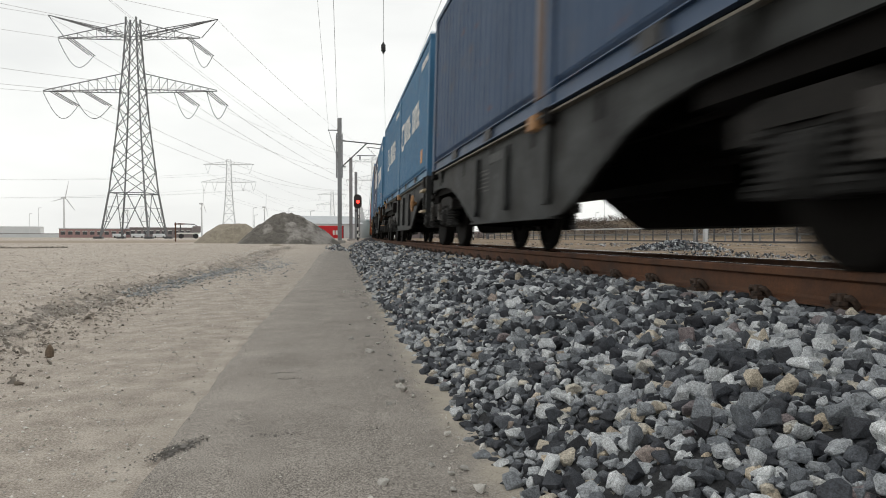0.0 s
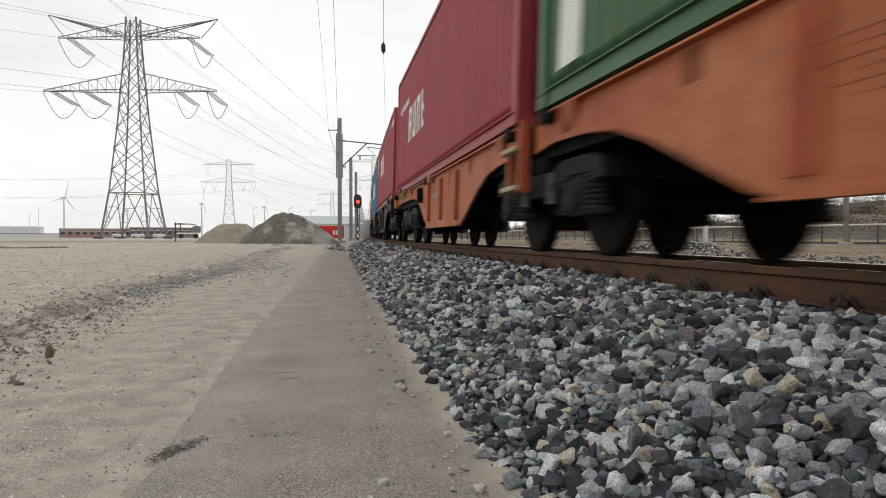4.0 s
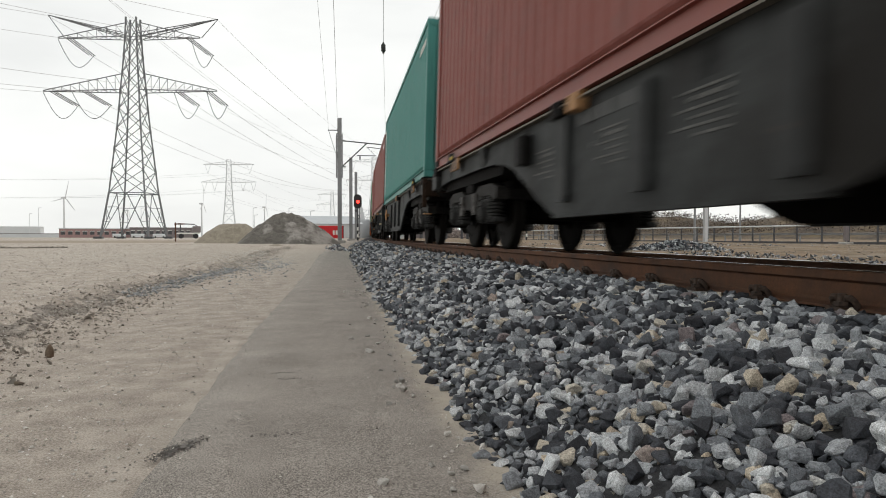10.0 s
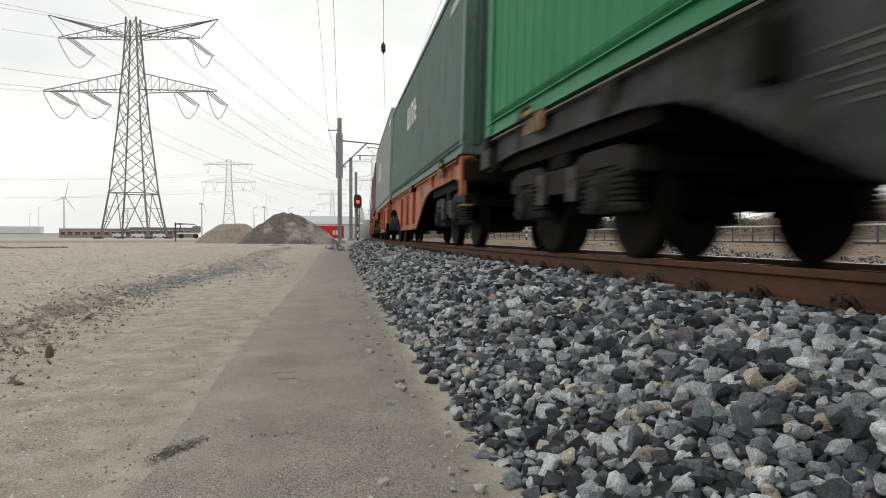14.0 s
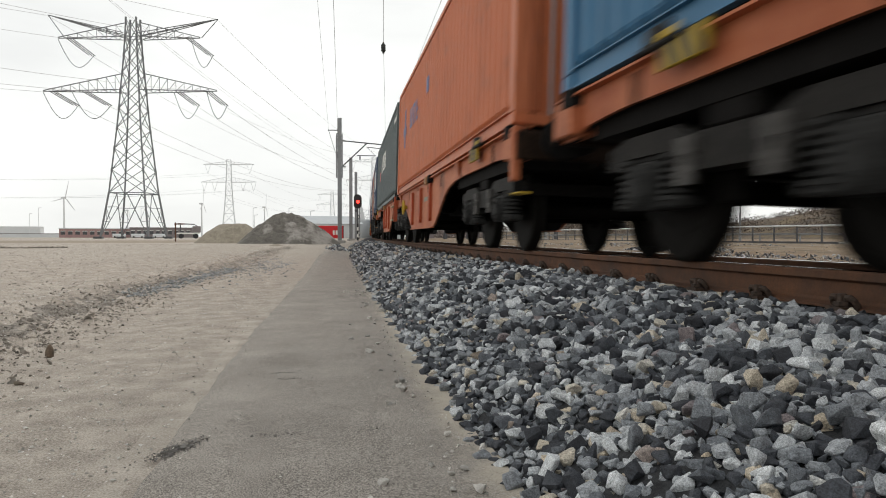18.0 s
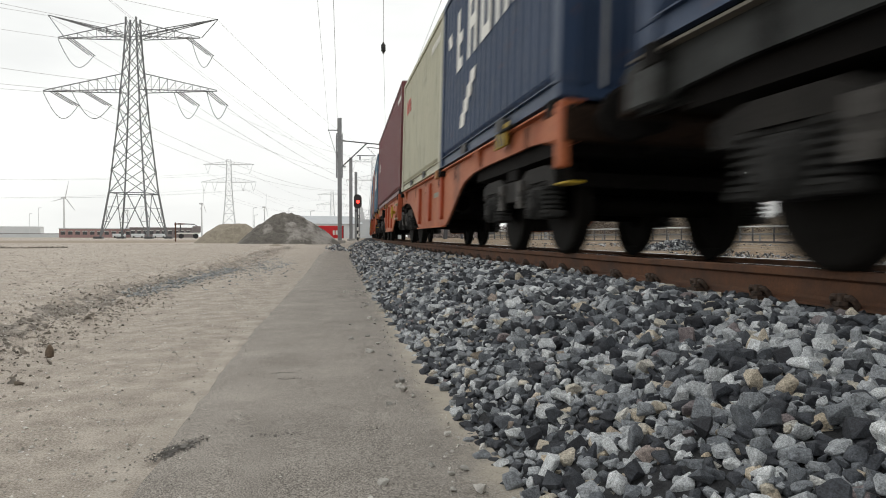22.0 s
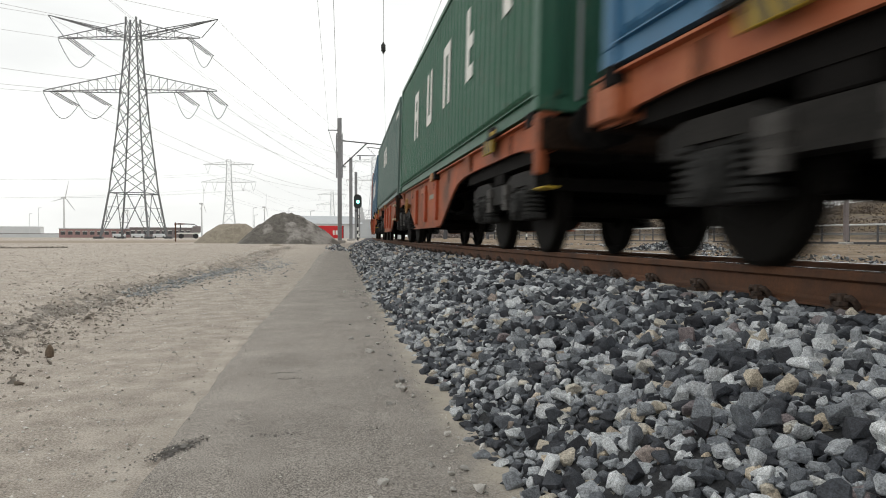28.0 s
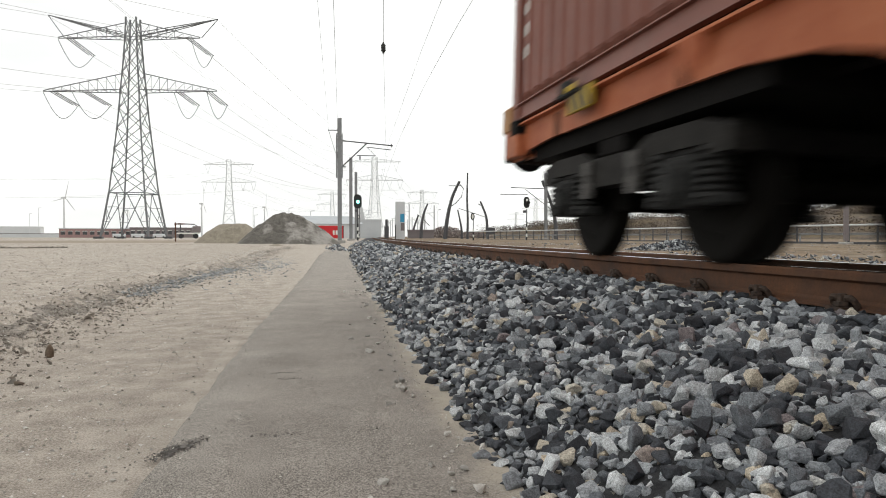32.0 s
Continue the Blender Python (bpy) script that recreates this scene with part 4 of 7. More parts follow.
def container(colour, feet=40, high=False, marks=(), rear="doors", smooth_side=False, posts=None):
    length, h = (12.192 if feet == 40 else 6.058), (2.896 if high else 2.591)
    paint = C_PAINT[colour]
    key = "%d_%d_%d" % (feet, high, smooth_side)
    size = "forty-foot" if feet == 40 else "twenty-foot"
    text = "%s %s steel shipping container on the wagon" % (C_WORDS.get(colour, colour), "ribbed " + size if not smooth_side else "smooth " + size)
    th = tagged(empty("shipping_container"), text, "container", "containers on the train")
    L2 = length / 2
    for k in (-1, 1):
        piece("side_wall", shared("side_wall%d_%s" % (k, key), lambda: corrugated(length, 0.19, h - 0.07, HALF_W * k, smooth_side), paint), paint, th)
        piece("top_rail", shared("top_rail%d_%s" % (k, key), lambda: boxes((min(HALF_W * k, (HALF_W - 0.06) * k), max(HALF_W * k, (HALF_W - 0.06) * k), -L2 + 0.16, L2 - 0.16, h - 0.08, h - 0.008)), paint), paint, th)
        piece("bottom_rail", shared("bottom_rail%d_%s" % (k, key), lambda: channel(HALF_W * k, -L2 + 0.16, L2 - 0.16), paint), paint, th)
        for e in (-1, 1):
            piece("corner_post", shared("corner_post%s" % key[:4], lambda: boxes((-0.08, 0.08, -0.08, 0.08, 0.118, h - 0.118), bevel=0.008), paint), C_PAINT[posts] if posts and e == (-1 if posts == "rust" else e) else paint, th, pose((HALF_W - 0.082) * k, (L2 - 0.085) * e, 0))
            for z in (0.0, h - 0.118):
                piece("corner_casting", shared("corner_casting", lambda: boxes((-0.081, 0.081, -0.089, 0.089, 0, 0.118), bevel=0.01), paint), M_GRIME_LIGHT if (z == 0 and colour in ("red_brown", "maroon", "slate")) else paint, th, pose((HALF_W - 0.080) * k, (L2 - 0.088) * e, z))
    for e in (-1, 1):
        piece("end_wall", shared("end_wall%d_%s" % (e, key[:4]), lambda: end_wall(2 * HALF_W, 0.13, h - 0.1, 0, e), paint), paint, th, pose(0, (L2 - 0.03) * e, 0))
        piece("end_rail", shared("end_rail", lambda: boxes((-HALF_W + 0.16, HALF_W - 0.16, -0.05, 0.05, 0, 0.11)), paint), paint, th, pose(0, (L2 - 0.06) * e, 0))
        piece("end_rail", shared("end_rail", lambda: None, paint), paint, th, pose(0, (L2 - 0.06) * e, h - 0.12))
        if feet == 20:
            # black plates stand for the shade inside the fork openings
            piece("fork_pocket", shared("fork_pocket", lambda: boxes((-0.003, 0.003, -0.16, 0.16, 0.02, 0.14)), M_BLACK), M_BLACK, th, pose(-HALF_W + 0.003, 1.02 * e, 0), "black plate for the shade in a fork-lift pocket")
    if rear == "doors":
        for x in (-0.85, -0.35, 0.35, 0.85):
            piece("lock_rod", shared("lock_rod%s" % key[:4], lambda: bars(((0, 0, 0.1), (0, 0, h - 0.1), 0.017)), M_GALV), M_GALV, th, pose(x, -L2 + 0.01, 0), "galvanised lock rod")
    piece("roof", shared("roof_%s" % key, lambda: boxes((-HALF_W + 0.06, HALF_W - 0.06, -L2 + 0.1, L2 - 0.1, h - 0.03, h - 0.012)), paint), paint, th)
    piece("floor", shared("floor_%d" % feet, lambda: boxes((-HALF_W + 0.06, HALF_W - 0.06, -L2 + 0.1, L2 - 0.1, 0.05, 0.14)), M_SHADED_GRIME), M_SHADED_GRIME, th, None, "dark timber floor")
    for colour_name, spec in marks:
        for block in clusters(spec):
            part("marking", marks_mesh(block), M_MARK[colour_name], th, "%s block marking" % colour_name)
    # identification number rows near the far end of the wall
    spec = [(-L2 + 1.3 - 0.13 * i, h - 0.42, 0.07, 0.12, 0) for i in range(8)]
    tagged(part("number", marks_mesh(spec), M_MARK["white"], th), "small white code bars", kind="stuff")
    return th


def big(y, n, wd=0.62, h=0.85, z=0.95, sl=0.0):
    return word(y, z, n, wd, h, slant=sl)


HANJ = lambda c=0: [("white", [(3.15, 0.98, 0.16, 0.75, 0), (3.0, 0.98, 0.45, 0.14, 0), (3.0, 1.62, 0.45, 0.14, 0), (2.62, 1.02, 0.14, 0.32, 0), (2.8, 1.28, 0.25, 0.1, 0)] + word(2.05, 1.0, 6, 0.60, 0.72, 0.85) + [(5.75 - 0.17 * i, 2.15, 0.1, 0.16, 0) for i in range(6)])]
CMAG = lambda: [("white", [(2.35, 1.05, 0.10, 0.65, -0.05), (2.25, 1.05, 0.4, 0.12, 0), (2.25, 1.58, 0.4, 0.12, 0)] + word(1.65, 1.15, 3, 0.42, 0.52, 0.55) + word(-0.15, 1.15, 3, 0.40, 0.52, 0.52)), ("orange", [(-1.9, 0.33, 0.24, 0.26, 0)])]
CMAL = lambda: [("white", [(1.2, 1.0, 0.12, 0.7, 0), (1.2, 1.0, 0.4, 0.12, 0)] + big(0.5, 5, 0.34, 0.55, 1.1))]
PONL = lambda: [("white", big(1.7, 5, 0.55, 0.85, 1.25) + [(2.4, 1.75, 0.25, 0.2, -0.1), (1.6, 2.28, 0.22, 0.2, -0.1), (1.35, 0.40, 0.30, 0.19, 0.05), (1.14, 0.56, 0.30, 0.19, 0.05), (0.93, 0.72, 0.30, 0.19, 0.05), (0.72, 0.88, 0.30, 0.17, 0.05)])]
CARGO = {
    -2: [("deep_blue", 20, False, [("white", [(2.6, 2.0, 0.16, 0.3, 0), (-1.6, 1.35, 0.35, 0.09, 0)])], "rust"), ("deep_blue", 20, False, [], "rust")],
    -1: [("blue", 20, False, CMAG()), ("blue", 20, False, CMAL())],
    0: [("blue", 20, False, CMAG()), ("navy", 20, False, PONL())],
    1: [("worn_blue", 40, True, [], "rust")],
    2: [("green", 40, False, [("white", [(5.6, 0.25, 0.45, 2.0, 0.12)] + word(4.4, 1.3, 5, 0.28, 0.42) + [(2.6, 0.45, 0.3, 0.1, 0), (-0.2, 0.9, 0.3, 0.1, 0)])])],
    3: [("red", 40, True, [("white", word(3.4, 1.05, 4, 0.5, 0.75) + [(5.2 - 0.3 * i, 1.95, 0.16, 0.14, 0) for i in range(6)])])],
    4: [("red", 40, False, [("white", [(5.6, 1.9, 0.4, 0.42, 0), (5.4, 1.55, 0.2, 0.3, 0)] + word(2.5, 1.25, 4, 0.5, 0.7))])],
    5: [("blue", 40, False, HANJ() + [("orange", [(-4.4, 1.75, 0.3, 0.3, 0), (-4.4, 1.3, 0.25, 0.2, 0)])])],
    6: [("dark_green", 40, True, [("red", [(3.06, 0.92, 0.07, 0.96, 0), (2.52, 0.92, 0.07, 0.96, 0), (2.99, 1.81, 0.47, 0.07, 0), (2.99, 0.92, 0.47, 0.07, 0)]), ("white", [(2.94, 1.04, 0.37, 0.72, 0)] + word(2.25, 1.05, 4, 0.62, 0.85, 0.82)), ("yellow", [(-4.6, 1.2, 0.25, 0.3, 0)])])],
    7: [("white", 40, True, [("grey", word(5.6, 1.9, 3, 0.12, 0.3))], "rust", True)],
    8: [("orange", 40, False, [("blue", [(4.6, 1.0, 0.28, 1.0, 0.05), (4.85, 1.35, 0.7, 0.25, 0.0)]), ("grey", word(3.4, 1.25, 4, 0.42, 0.5)), ("blue", word(1.5, 1.5, 2, 0.35, 0.35))])],
    9: [("red_brown", 40, True, [])],
    10: [("teal", 40, True, [("white", [(5.75, 0.35, 0.16, 2.2, 0)])])],
    11: [("red_brown", 40, False, [])],
    12: [("red_brown", 40, False, [("grey", word(0.6, 0.55, 3, 0.45, 0.9)), ("white", [(5.6, 0.95 + 0.35 * i, 0.12, 0.22, 0) for i in range(4)] + word(-4.2, 1.85, 2, 0.2, 0.4))])],
    13: [("bright_green", 40, True, [("white", word(3.2, 0.95, 9, 0.52, 0.78, 0.68))])],
    14: [("grey_green", 40, False, [("white", word(1.5, 1.4, 3, 0.5, 0.5))])],
    15: [("light_grey", 40, True, [("white", word(2.8, 1.2, 4, 0.5, 0.7))])],
    16: [("maroon", 40, False, [("yellow", [(5.55, 0.75 + 0.42 * i, 0.1, 0.28, 0) for i in range(5)])])],
    17: [("blue", 40, True, HANJ() + [("yellow", [(-5.15, 0.25, 0.4, 0.16, 0), (-5.15, 0.48, 0.4, 0.34, 0), (-5.25, 0.88, 0.2, 0.10, 0)])])],
    18: [("orange", 40, False, [("blue", [(4.6, 1.05, 0.25, 0.9, 0.05), (4.8, 1.35, 0.6, 0.2, 0.0)] + word(3.4, 1.35, 3, 0.4, 0.45) + [(0.6, 1.6, 0.3, 0.3, 0)])])],
    19: [("slate", 40, False, [("white", word(2.2, 1.35, 5, 0.42, 0.6)), ("red", [(3.2, 1.1, 0.4, 0.35, 0)])])],
    20: [("navy", 20, False, PONL()), ("pale_brown", 20, False, [("orange", [(2.35, 0.5, 0.34, 1.5, 0)]), ("blue", [(1.8, 0.45, 0.32, 0.36, 0)]), ("white", [(-1.0, 1.5, 0.25, 0.3, 0), (-1.8, 0.55, 0.3, 0.2, 0)])])],
    21: [("navy", 20, False, PONL()), ("navy", 20, False, PONL())],
    22: [("navy", 20, False, PONL()), ("cream", 20, False, [("red", word(2.3, 1.75, 3, 0.24, 0.3))])],
    23: [("maroon", 40, True, [("white", word(5.0, 1.5, 3, 0.14, 0.3))])],
    24: [("teal_blue", 20, False, [("white", big(1.9, 5, 0.5, 0.75, 1.2))]), ("brown", 20, False, [("white", [(2.75, 0.4 + 0.2 * i, 0.07, 0.1, 0) for i in range(9)])])],
    25: [("blue", 20, False, CMAG()), ("red_brown", 20, False, [])],
    26: [("cream", 20, False, [("red", word(2.0, 1.35, 2, 0.2, 0.3))]), ("navy", 20, False, [("white", word(2.2, 1.1, 4, 0.5, 0.7))])],
    27: [("white", 20, False, [("red", word(2.0, 1.3, 3, 0.2, 0.3))]), ("blue", 20, False, CMAG())],
    28: [("forest", 40, False, [("white", word(3.2, 0.95, 4, 0.62, 0.95, 1.95) + [(-4.7, 1.2, 0.35, 0.55, 0)])])],
    29: [("grey_green", 40, False, [("white", word(1.4, 1.4, 3, 0.5, 0.6))])],
    30: [("teal_blue", 40, False, HANJ())],
    31: [("brown", 40, True, [("white", [(5.75, 0.55 + 0.2 * i, 0.07, 0.1, 0) for i in range(9)])])],
}
ORANGE_PAIRS = {1, 7, 8, 9, 11, 12, 13, 14, 15}
MID = 5.1975
TRAIN = []
for n in range(-2, 32):
    pair = n // 2
    odd = n % 2
    pivot = B0 + PERIOD * pair + (ART + 12.19) / 2
    colour = "dirty" if pair == 14 else "orange" if pair in ORANGE_PAIRS else "grey"
    half = wagon_half(colour, n, odd == 0)
    u = pivot + (MID if odd else -MID)
    TRAIN.append((half, u, Matrix.Translation((0, -MID, 0)) if odd else pose(0, 0, 0, 0, 0, 180) @ Matrix.Translation((0, -MID, 0))))
    boxes_on = CARGO[n]
    for j, spec in enumerate(boxes_on):
        c = container(spec[0], spec[1], spec[2], spec[3], smooth_side=len(spec) > 5, posts=spec[4] if len(spec) > 4 else None)
        first = 0.323 if odd else -12.515
        length = 12.192 if spec[1] == 40 else 6.058
        y = first + length / 2 if j == 0 else first + 12.192 - length / 2
        TRAIN.append((c, u, Matrix.Translation((0, y + (-MID if odd else MID), FLOOR + 0.09))))


def wheel_rows(n, y):
    """Turning of a wheelset while it is near; it rests far away."""
    pair, odd = n // 2, n % 2
    pivot = B0 + PERIOD * pair + (ART + 12.19) / 2
    u = pivot + (y if odd else -y)
    sgn = -1.0 if odd else 1.0
    t0 = 0.0
    while t0 < 31.9 and u - run(t0) > 30:
        t0 += 0.05
    t1 = t0
    while t1 < 32.0 and u - run(t1) > 1.0:
        t1 += 0.05
    t1 = min(32.0, t1)
    turns, out = 0.0, []
    steps = max(1, int((run(t1) - run(t0)) / 0.46 / radians(80)) + 1)
    for i in range(steps + 1):
        t = t0 + (t1 - t0) * i / steps
        out.append((t, sgn * math.degrees((run(t) - run(t0)) / 0.46)))
    if t0 > 0.04:
        out.insert(0, (0.0, 0.0))
    if t1 < 31.96:
        out.append((32.0, out[-1][1]))
    return out

# ---- overhead line masts ----


def h_mast(name, x, y, base, top, width=0.22, thick=None, mat=None):
    """A steel mast of H section on a concrete foot."""
    th = tagged(empty(name, pose(x, y, base)), "tall grey steel overhead line mast on a concrete foot", "mast", "overhead line masts")
    h = top - base
    w2 = width / 2
    part("column", boxes((-w2, w2, -w2, -w2 + 0.02, 0, h), (-w2, w2, w2 - 0.02, w2, 0, h), (-0.01, 0.01, -w2 + 0.02, w2 - 0.02, 0, h)), mat or M_GALV, th)
    part("foot", boxes((-0.4, 0.4, -0.4, 0.4, -0.5, 0.12), bevel=0.03), M_CONCRETE, th, "pale concrete foot")
    if thick:
        lo, hi = thick
        part("cable_ladder", boxes((-w2 - 0.12, -w2 - 0.02, -0.16, 0.16, lo, hi), (w2 + 0.02, w2 + 0.08, -0.16, 0.16, lo, hi), bevel=0.01), M_GALV, th, "perforated cable duct on the mast")
    return th


def cantilever(parent, z1, z2, reach, drop=-0.3):
    """Bracket arms that hold the overhead wires over the track."""
    part("top_tube", bars(((0.1, 0, z1), (reach, -0.1, z1 + drop), 0.045), ((reach - 0.1, -0.1, z1 + drop - 0.12), (reach - 0.1, -0.1, z1 + drop + 0.12), 0.035), ((reach * 0.52, -0.05, z1 + drop * 0.5 - 0.3), (reach - 0.1, -0.1, z1 + drop - 0.32), 0.03)), M_DARKSTEEL, parent)
    part("strut", bars(((0.1, 0, z2), (reach * 0.52, -0.05, z1 + drop * 0.4), 0.045)), M_DARKSTEEL, parent)
    part("steady_arm", bars(((reach * 0.32, 0, z2 + (z1 - z2) * 0.46), (reach * 0.68, -0.1, z2 + (z1 - z2) * 0.46), 0.03), ((reach * 0.5, 0, z1 - 0.4), (reach * 0.66, -0.1, z2 + (z1 - z2) * 0.48), 0.015), ((reach * 0.38, 0, z2 + (z1 - z2) * 0.46), (reach * 0.38, 0, z2 + (z1 - z2) * 0.3), 0.05)), M_DARKSTEEL, parent)
    for u in (0.12, 0.2):
        part("insulator", lathe([(z, 0.09 if i % 2 else 0.05) for i, z in enumerate([0, 0.04, 0.08, 0.12, 0.16, 0.2, 0.24])], "X", 10), M_GALV, parent).matrix_basis = pose(0.15 if u < 0.15 else 0.2, 0, z1 if u < 0.15 else z2 + 0.08, 0, 0, 0)


mast = h_mast("overhead_line_mast", 2.65, 53.5, 0.10, 9.25, 0.30, (4.75, 8.0))
cantilever(mast, 7.5, 5.5, 3.95)
part("side_bracket", bars(((-0.85, 0, 8.25), (0, 0, 8.25), 0.035), ((-0.8, 0, 8.25), (-0.3, 0, 6.6), 0.015)), M_DARKSTEEL, mast)
h_mast("overhead_line_mast", 5.16, 79.5, 0.10, 9.2, 0.34)
h_mast("overhead_line_mast", 6.87, 95.5, 0.08, 9.05, 0.34)
h_mast("overhead_line_mast", 11.5, 150.0, 0.0, 9.0, 0.3)
for sd in range(185, 470, 35):
    for side in (-3.4, 9.5, 17.0):
        px, py, _ = beside(sd + side, side)
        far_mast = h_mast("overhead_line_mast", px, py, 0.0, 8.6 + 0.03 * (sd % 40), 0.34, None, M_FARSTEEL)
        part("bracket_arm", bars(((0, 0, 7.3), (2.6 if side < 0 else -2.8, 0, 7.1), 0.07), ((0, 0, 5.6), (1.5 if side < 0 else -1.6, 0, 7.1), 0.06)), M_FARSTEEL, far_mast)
mast = h_mast("overhead_line_mast", 34.95, 100.2, 0.2, 9.8, 0.38)
part("bracket_arm", bars(((-5.0, 1.1, 7.5), (0, 0, 7.3), 0.06), ((-3.0, 0.7, 7.3), (0.9, 0, 4.2), 0.05), ((-6.5, 1.4, 6.5), (-2.6, 0.6, 6.5), 0.05)), M_DARKSTEEL, mast)
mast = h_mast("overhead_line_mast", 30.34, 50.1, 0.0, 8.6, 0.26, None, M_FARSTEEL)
cantilever(mast, 7.5, 5.6, -4.0)


def bent_mast(points, r0, r1, twigs, label):
    th = tagged(empty("bent_mast", pose(*points[0])), label, "mast", "bent masts beyond the track")
    bm = bmesh.new()
    p0 = Vector(points[0])
    fine = []
    for i in range(len(points) - 1):
        a = [Vector(points[max(0, min(len(points) - 1, j))]) for j in (i - 1, i, i + 1, i + 2)]
        for k in range(5):
            u = k / 5
            fine.append(0.5 * (2 * a[1] + (a[2] - a[0]) * u + (2 * a[0] - 5 * a[1] + 4 * a[2] - a[3]) * u * u + (3 * a[1] - a[0] - 3 * a[2] + a[3]) * u ** 3) - p0)
    fine.append(Vector(points[-1]) - p0)
    n = len(fine) - 1
    for i in range(n):
        bar(bm, fine[i], fine[i + 1], r0 + (r1 - r0) * i / n, r0 + (r1 - r0) * (i + 1) / n, sides=8, caps=False)
    part("pole", bm, M_DARKSTEEL, th)
    for chain in twigs:
        part("bracket", polyline([Vector(c) - p0 for c in chain], 0.06, 6), M_DARKSTEEL, th)
    return th


bent_mast([(23.65, 102.4, 0.0), (23.7, 102.4, 3.0), (23.6, 102.4, 6.2), (23.68, 102.4, 9.8)], 0.20, 0.10, [], "straight dark weathered pole beyond the track")
LB = "dark weathered mast bent over at the top"
bent_mast([(21.4, 107.9, -0.1), (21.6, 107.9, 2.2), (22.0, 107.9, 4.6), (22.6, 107.8, 6.8), (23.6, 107.6, 9.0)], 0.34, 0.2, [[(22.1, 107.9, 5.0), (23.0, 107.8, 5.6), (23.9, 107.6, 6.6), (24.2, 107.5, 7.9), (23.6, 107.6, 8.6)], [(22.0, 107.9, 8.3), (23.9, 107.5, 8.3)]], LB)
bent_mast([(22.6, 138.2, -0.1), (22.7, 138.2, 2.5), (23.1, 138.2, 4.8), (23.9, 138.1, 6.9)], 0.36, 0.16, [[(22.9, 138.2, 4.0), (24.3, 138.1, 2.6)]], LB)
bent_mast([(24.1, 158.3, -0.1), (24.3, 158.3, 2.4), (25.3, 158.2, 5.3)], 0.34, 0.16, [], LB)
bent_mast([(32.9, 126.0, 0.0), (32.8, 126.1, 2.0), (32.6, 126.1, 4.2), (31.6, 126.4, 6.9)], 0.32, 0.16, [[(32.6, 126.1, 4.0), (27.8, 127.2, 5.6)], [(31.9, 126.3, 6.1), (31.2, 126.4, 6.4)]], LB)
bent_mast([(38.1, 104.6, 0.0), (38.1, 104.7, 2.4), (37.5, 104.8, 5.4), (36.1, 105.2, 9.1)], 0.34, 0.2, [[(37.4, 104.8, 5.6), (36.4, 105.0, 6.0)]], LB)
bent_mast([(26.3, 118.0, 0.0), (26.2, 118.0, 2.0), (25.6, 118.1, 5.0)], 0.26, 0.1, [], LB)

# ---- overhead wires ----


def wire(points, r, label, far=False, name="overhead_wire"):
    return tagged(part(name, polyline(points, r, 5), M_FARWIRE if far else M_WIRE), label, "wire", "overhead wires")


def track_wire(side, up, s0, s1, sag=0.0, n=24):
    return [beside(s, side, up + sag * math.sin(math.pi * ((s - 53.5) / 40.0)) ** 2) for s in [s0 + (s1 - s0) * i / n for i in range(n + 1)]]


wire(track_wire(0.05, 5.45, -20, 130), 0.006, "bare copper contact wire over the track")
wire(track_wire(-0.2, 6.55, -20, 130, -0.35), 0.005, "bare catenary wire over the track")
HANG = [(1.45, 14.0, 6.75), (2.0, 18.06, 6.46), (2.44, 22.04, 6.29), (4.3, 38.0, 6.1), (6.1, 53.3, 6.1), (8.52, 79.96, 6.12)]
wire(HANG, 0.006, "thin overhead wire with an insulator")
ins = tagged(empty("wire_insulator", pose(2.43, 22.0, 6.29) @ Matrix.Scale(0.75, 4)), "dark ribbed insulator hanging in the overhead wire", "insulator")
part("core", lathe([(-0.22, 0.04), (-0.16, 0.05), (-0.15, 0.075), (-0.05, 0.09), (0.05, 0.09), (0.15, 0.075), (0.16, 0.05), (0.24, 0.03)], "Z", 14), M_BLACK, ins)
for z in (-0.1, 0.0, 0.1):
    part("shed", lathe([(z - 0.02, 0.085), (z, 0.105), (z + 0.02, 0.085)], "Z", 14), M_BLACK, ins)
wire([(-0.65, 8.0, 8.9), (0.51, 25.52, 8.78), (1.86, 53.78, 8.37)], 0.006, "feeder wire from the mast bracket")
wire([(-0.1, 8.0, 8.4), (1.06, 25.42, 8.78), (2.5, 53.69, 9.3)], 0.009, "thick feeder wire from the mast top")

# ---- signals ----
M_RED = glowing("red_signal_glass", (1.0, 0.03, 0.02), 6.0)
M_AMBER = glowing("yellow_signal_glass", (1.0, 0.45, 0.05), 5.0)
M_GREEN = glowing("green_signal_glass", (0.25, 1.0, 0.75), 5.0)
SIGNAL_GLASSES = []


def open_ends(bm):
    bmesh.ops.delete(bm, geom=[f for f in bm.faces if len(f.verts) > 4], context="FACES_ONLY")
    return bm


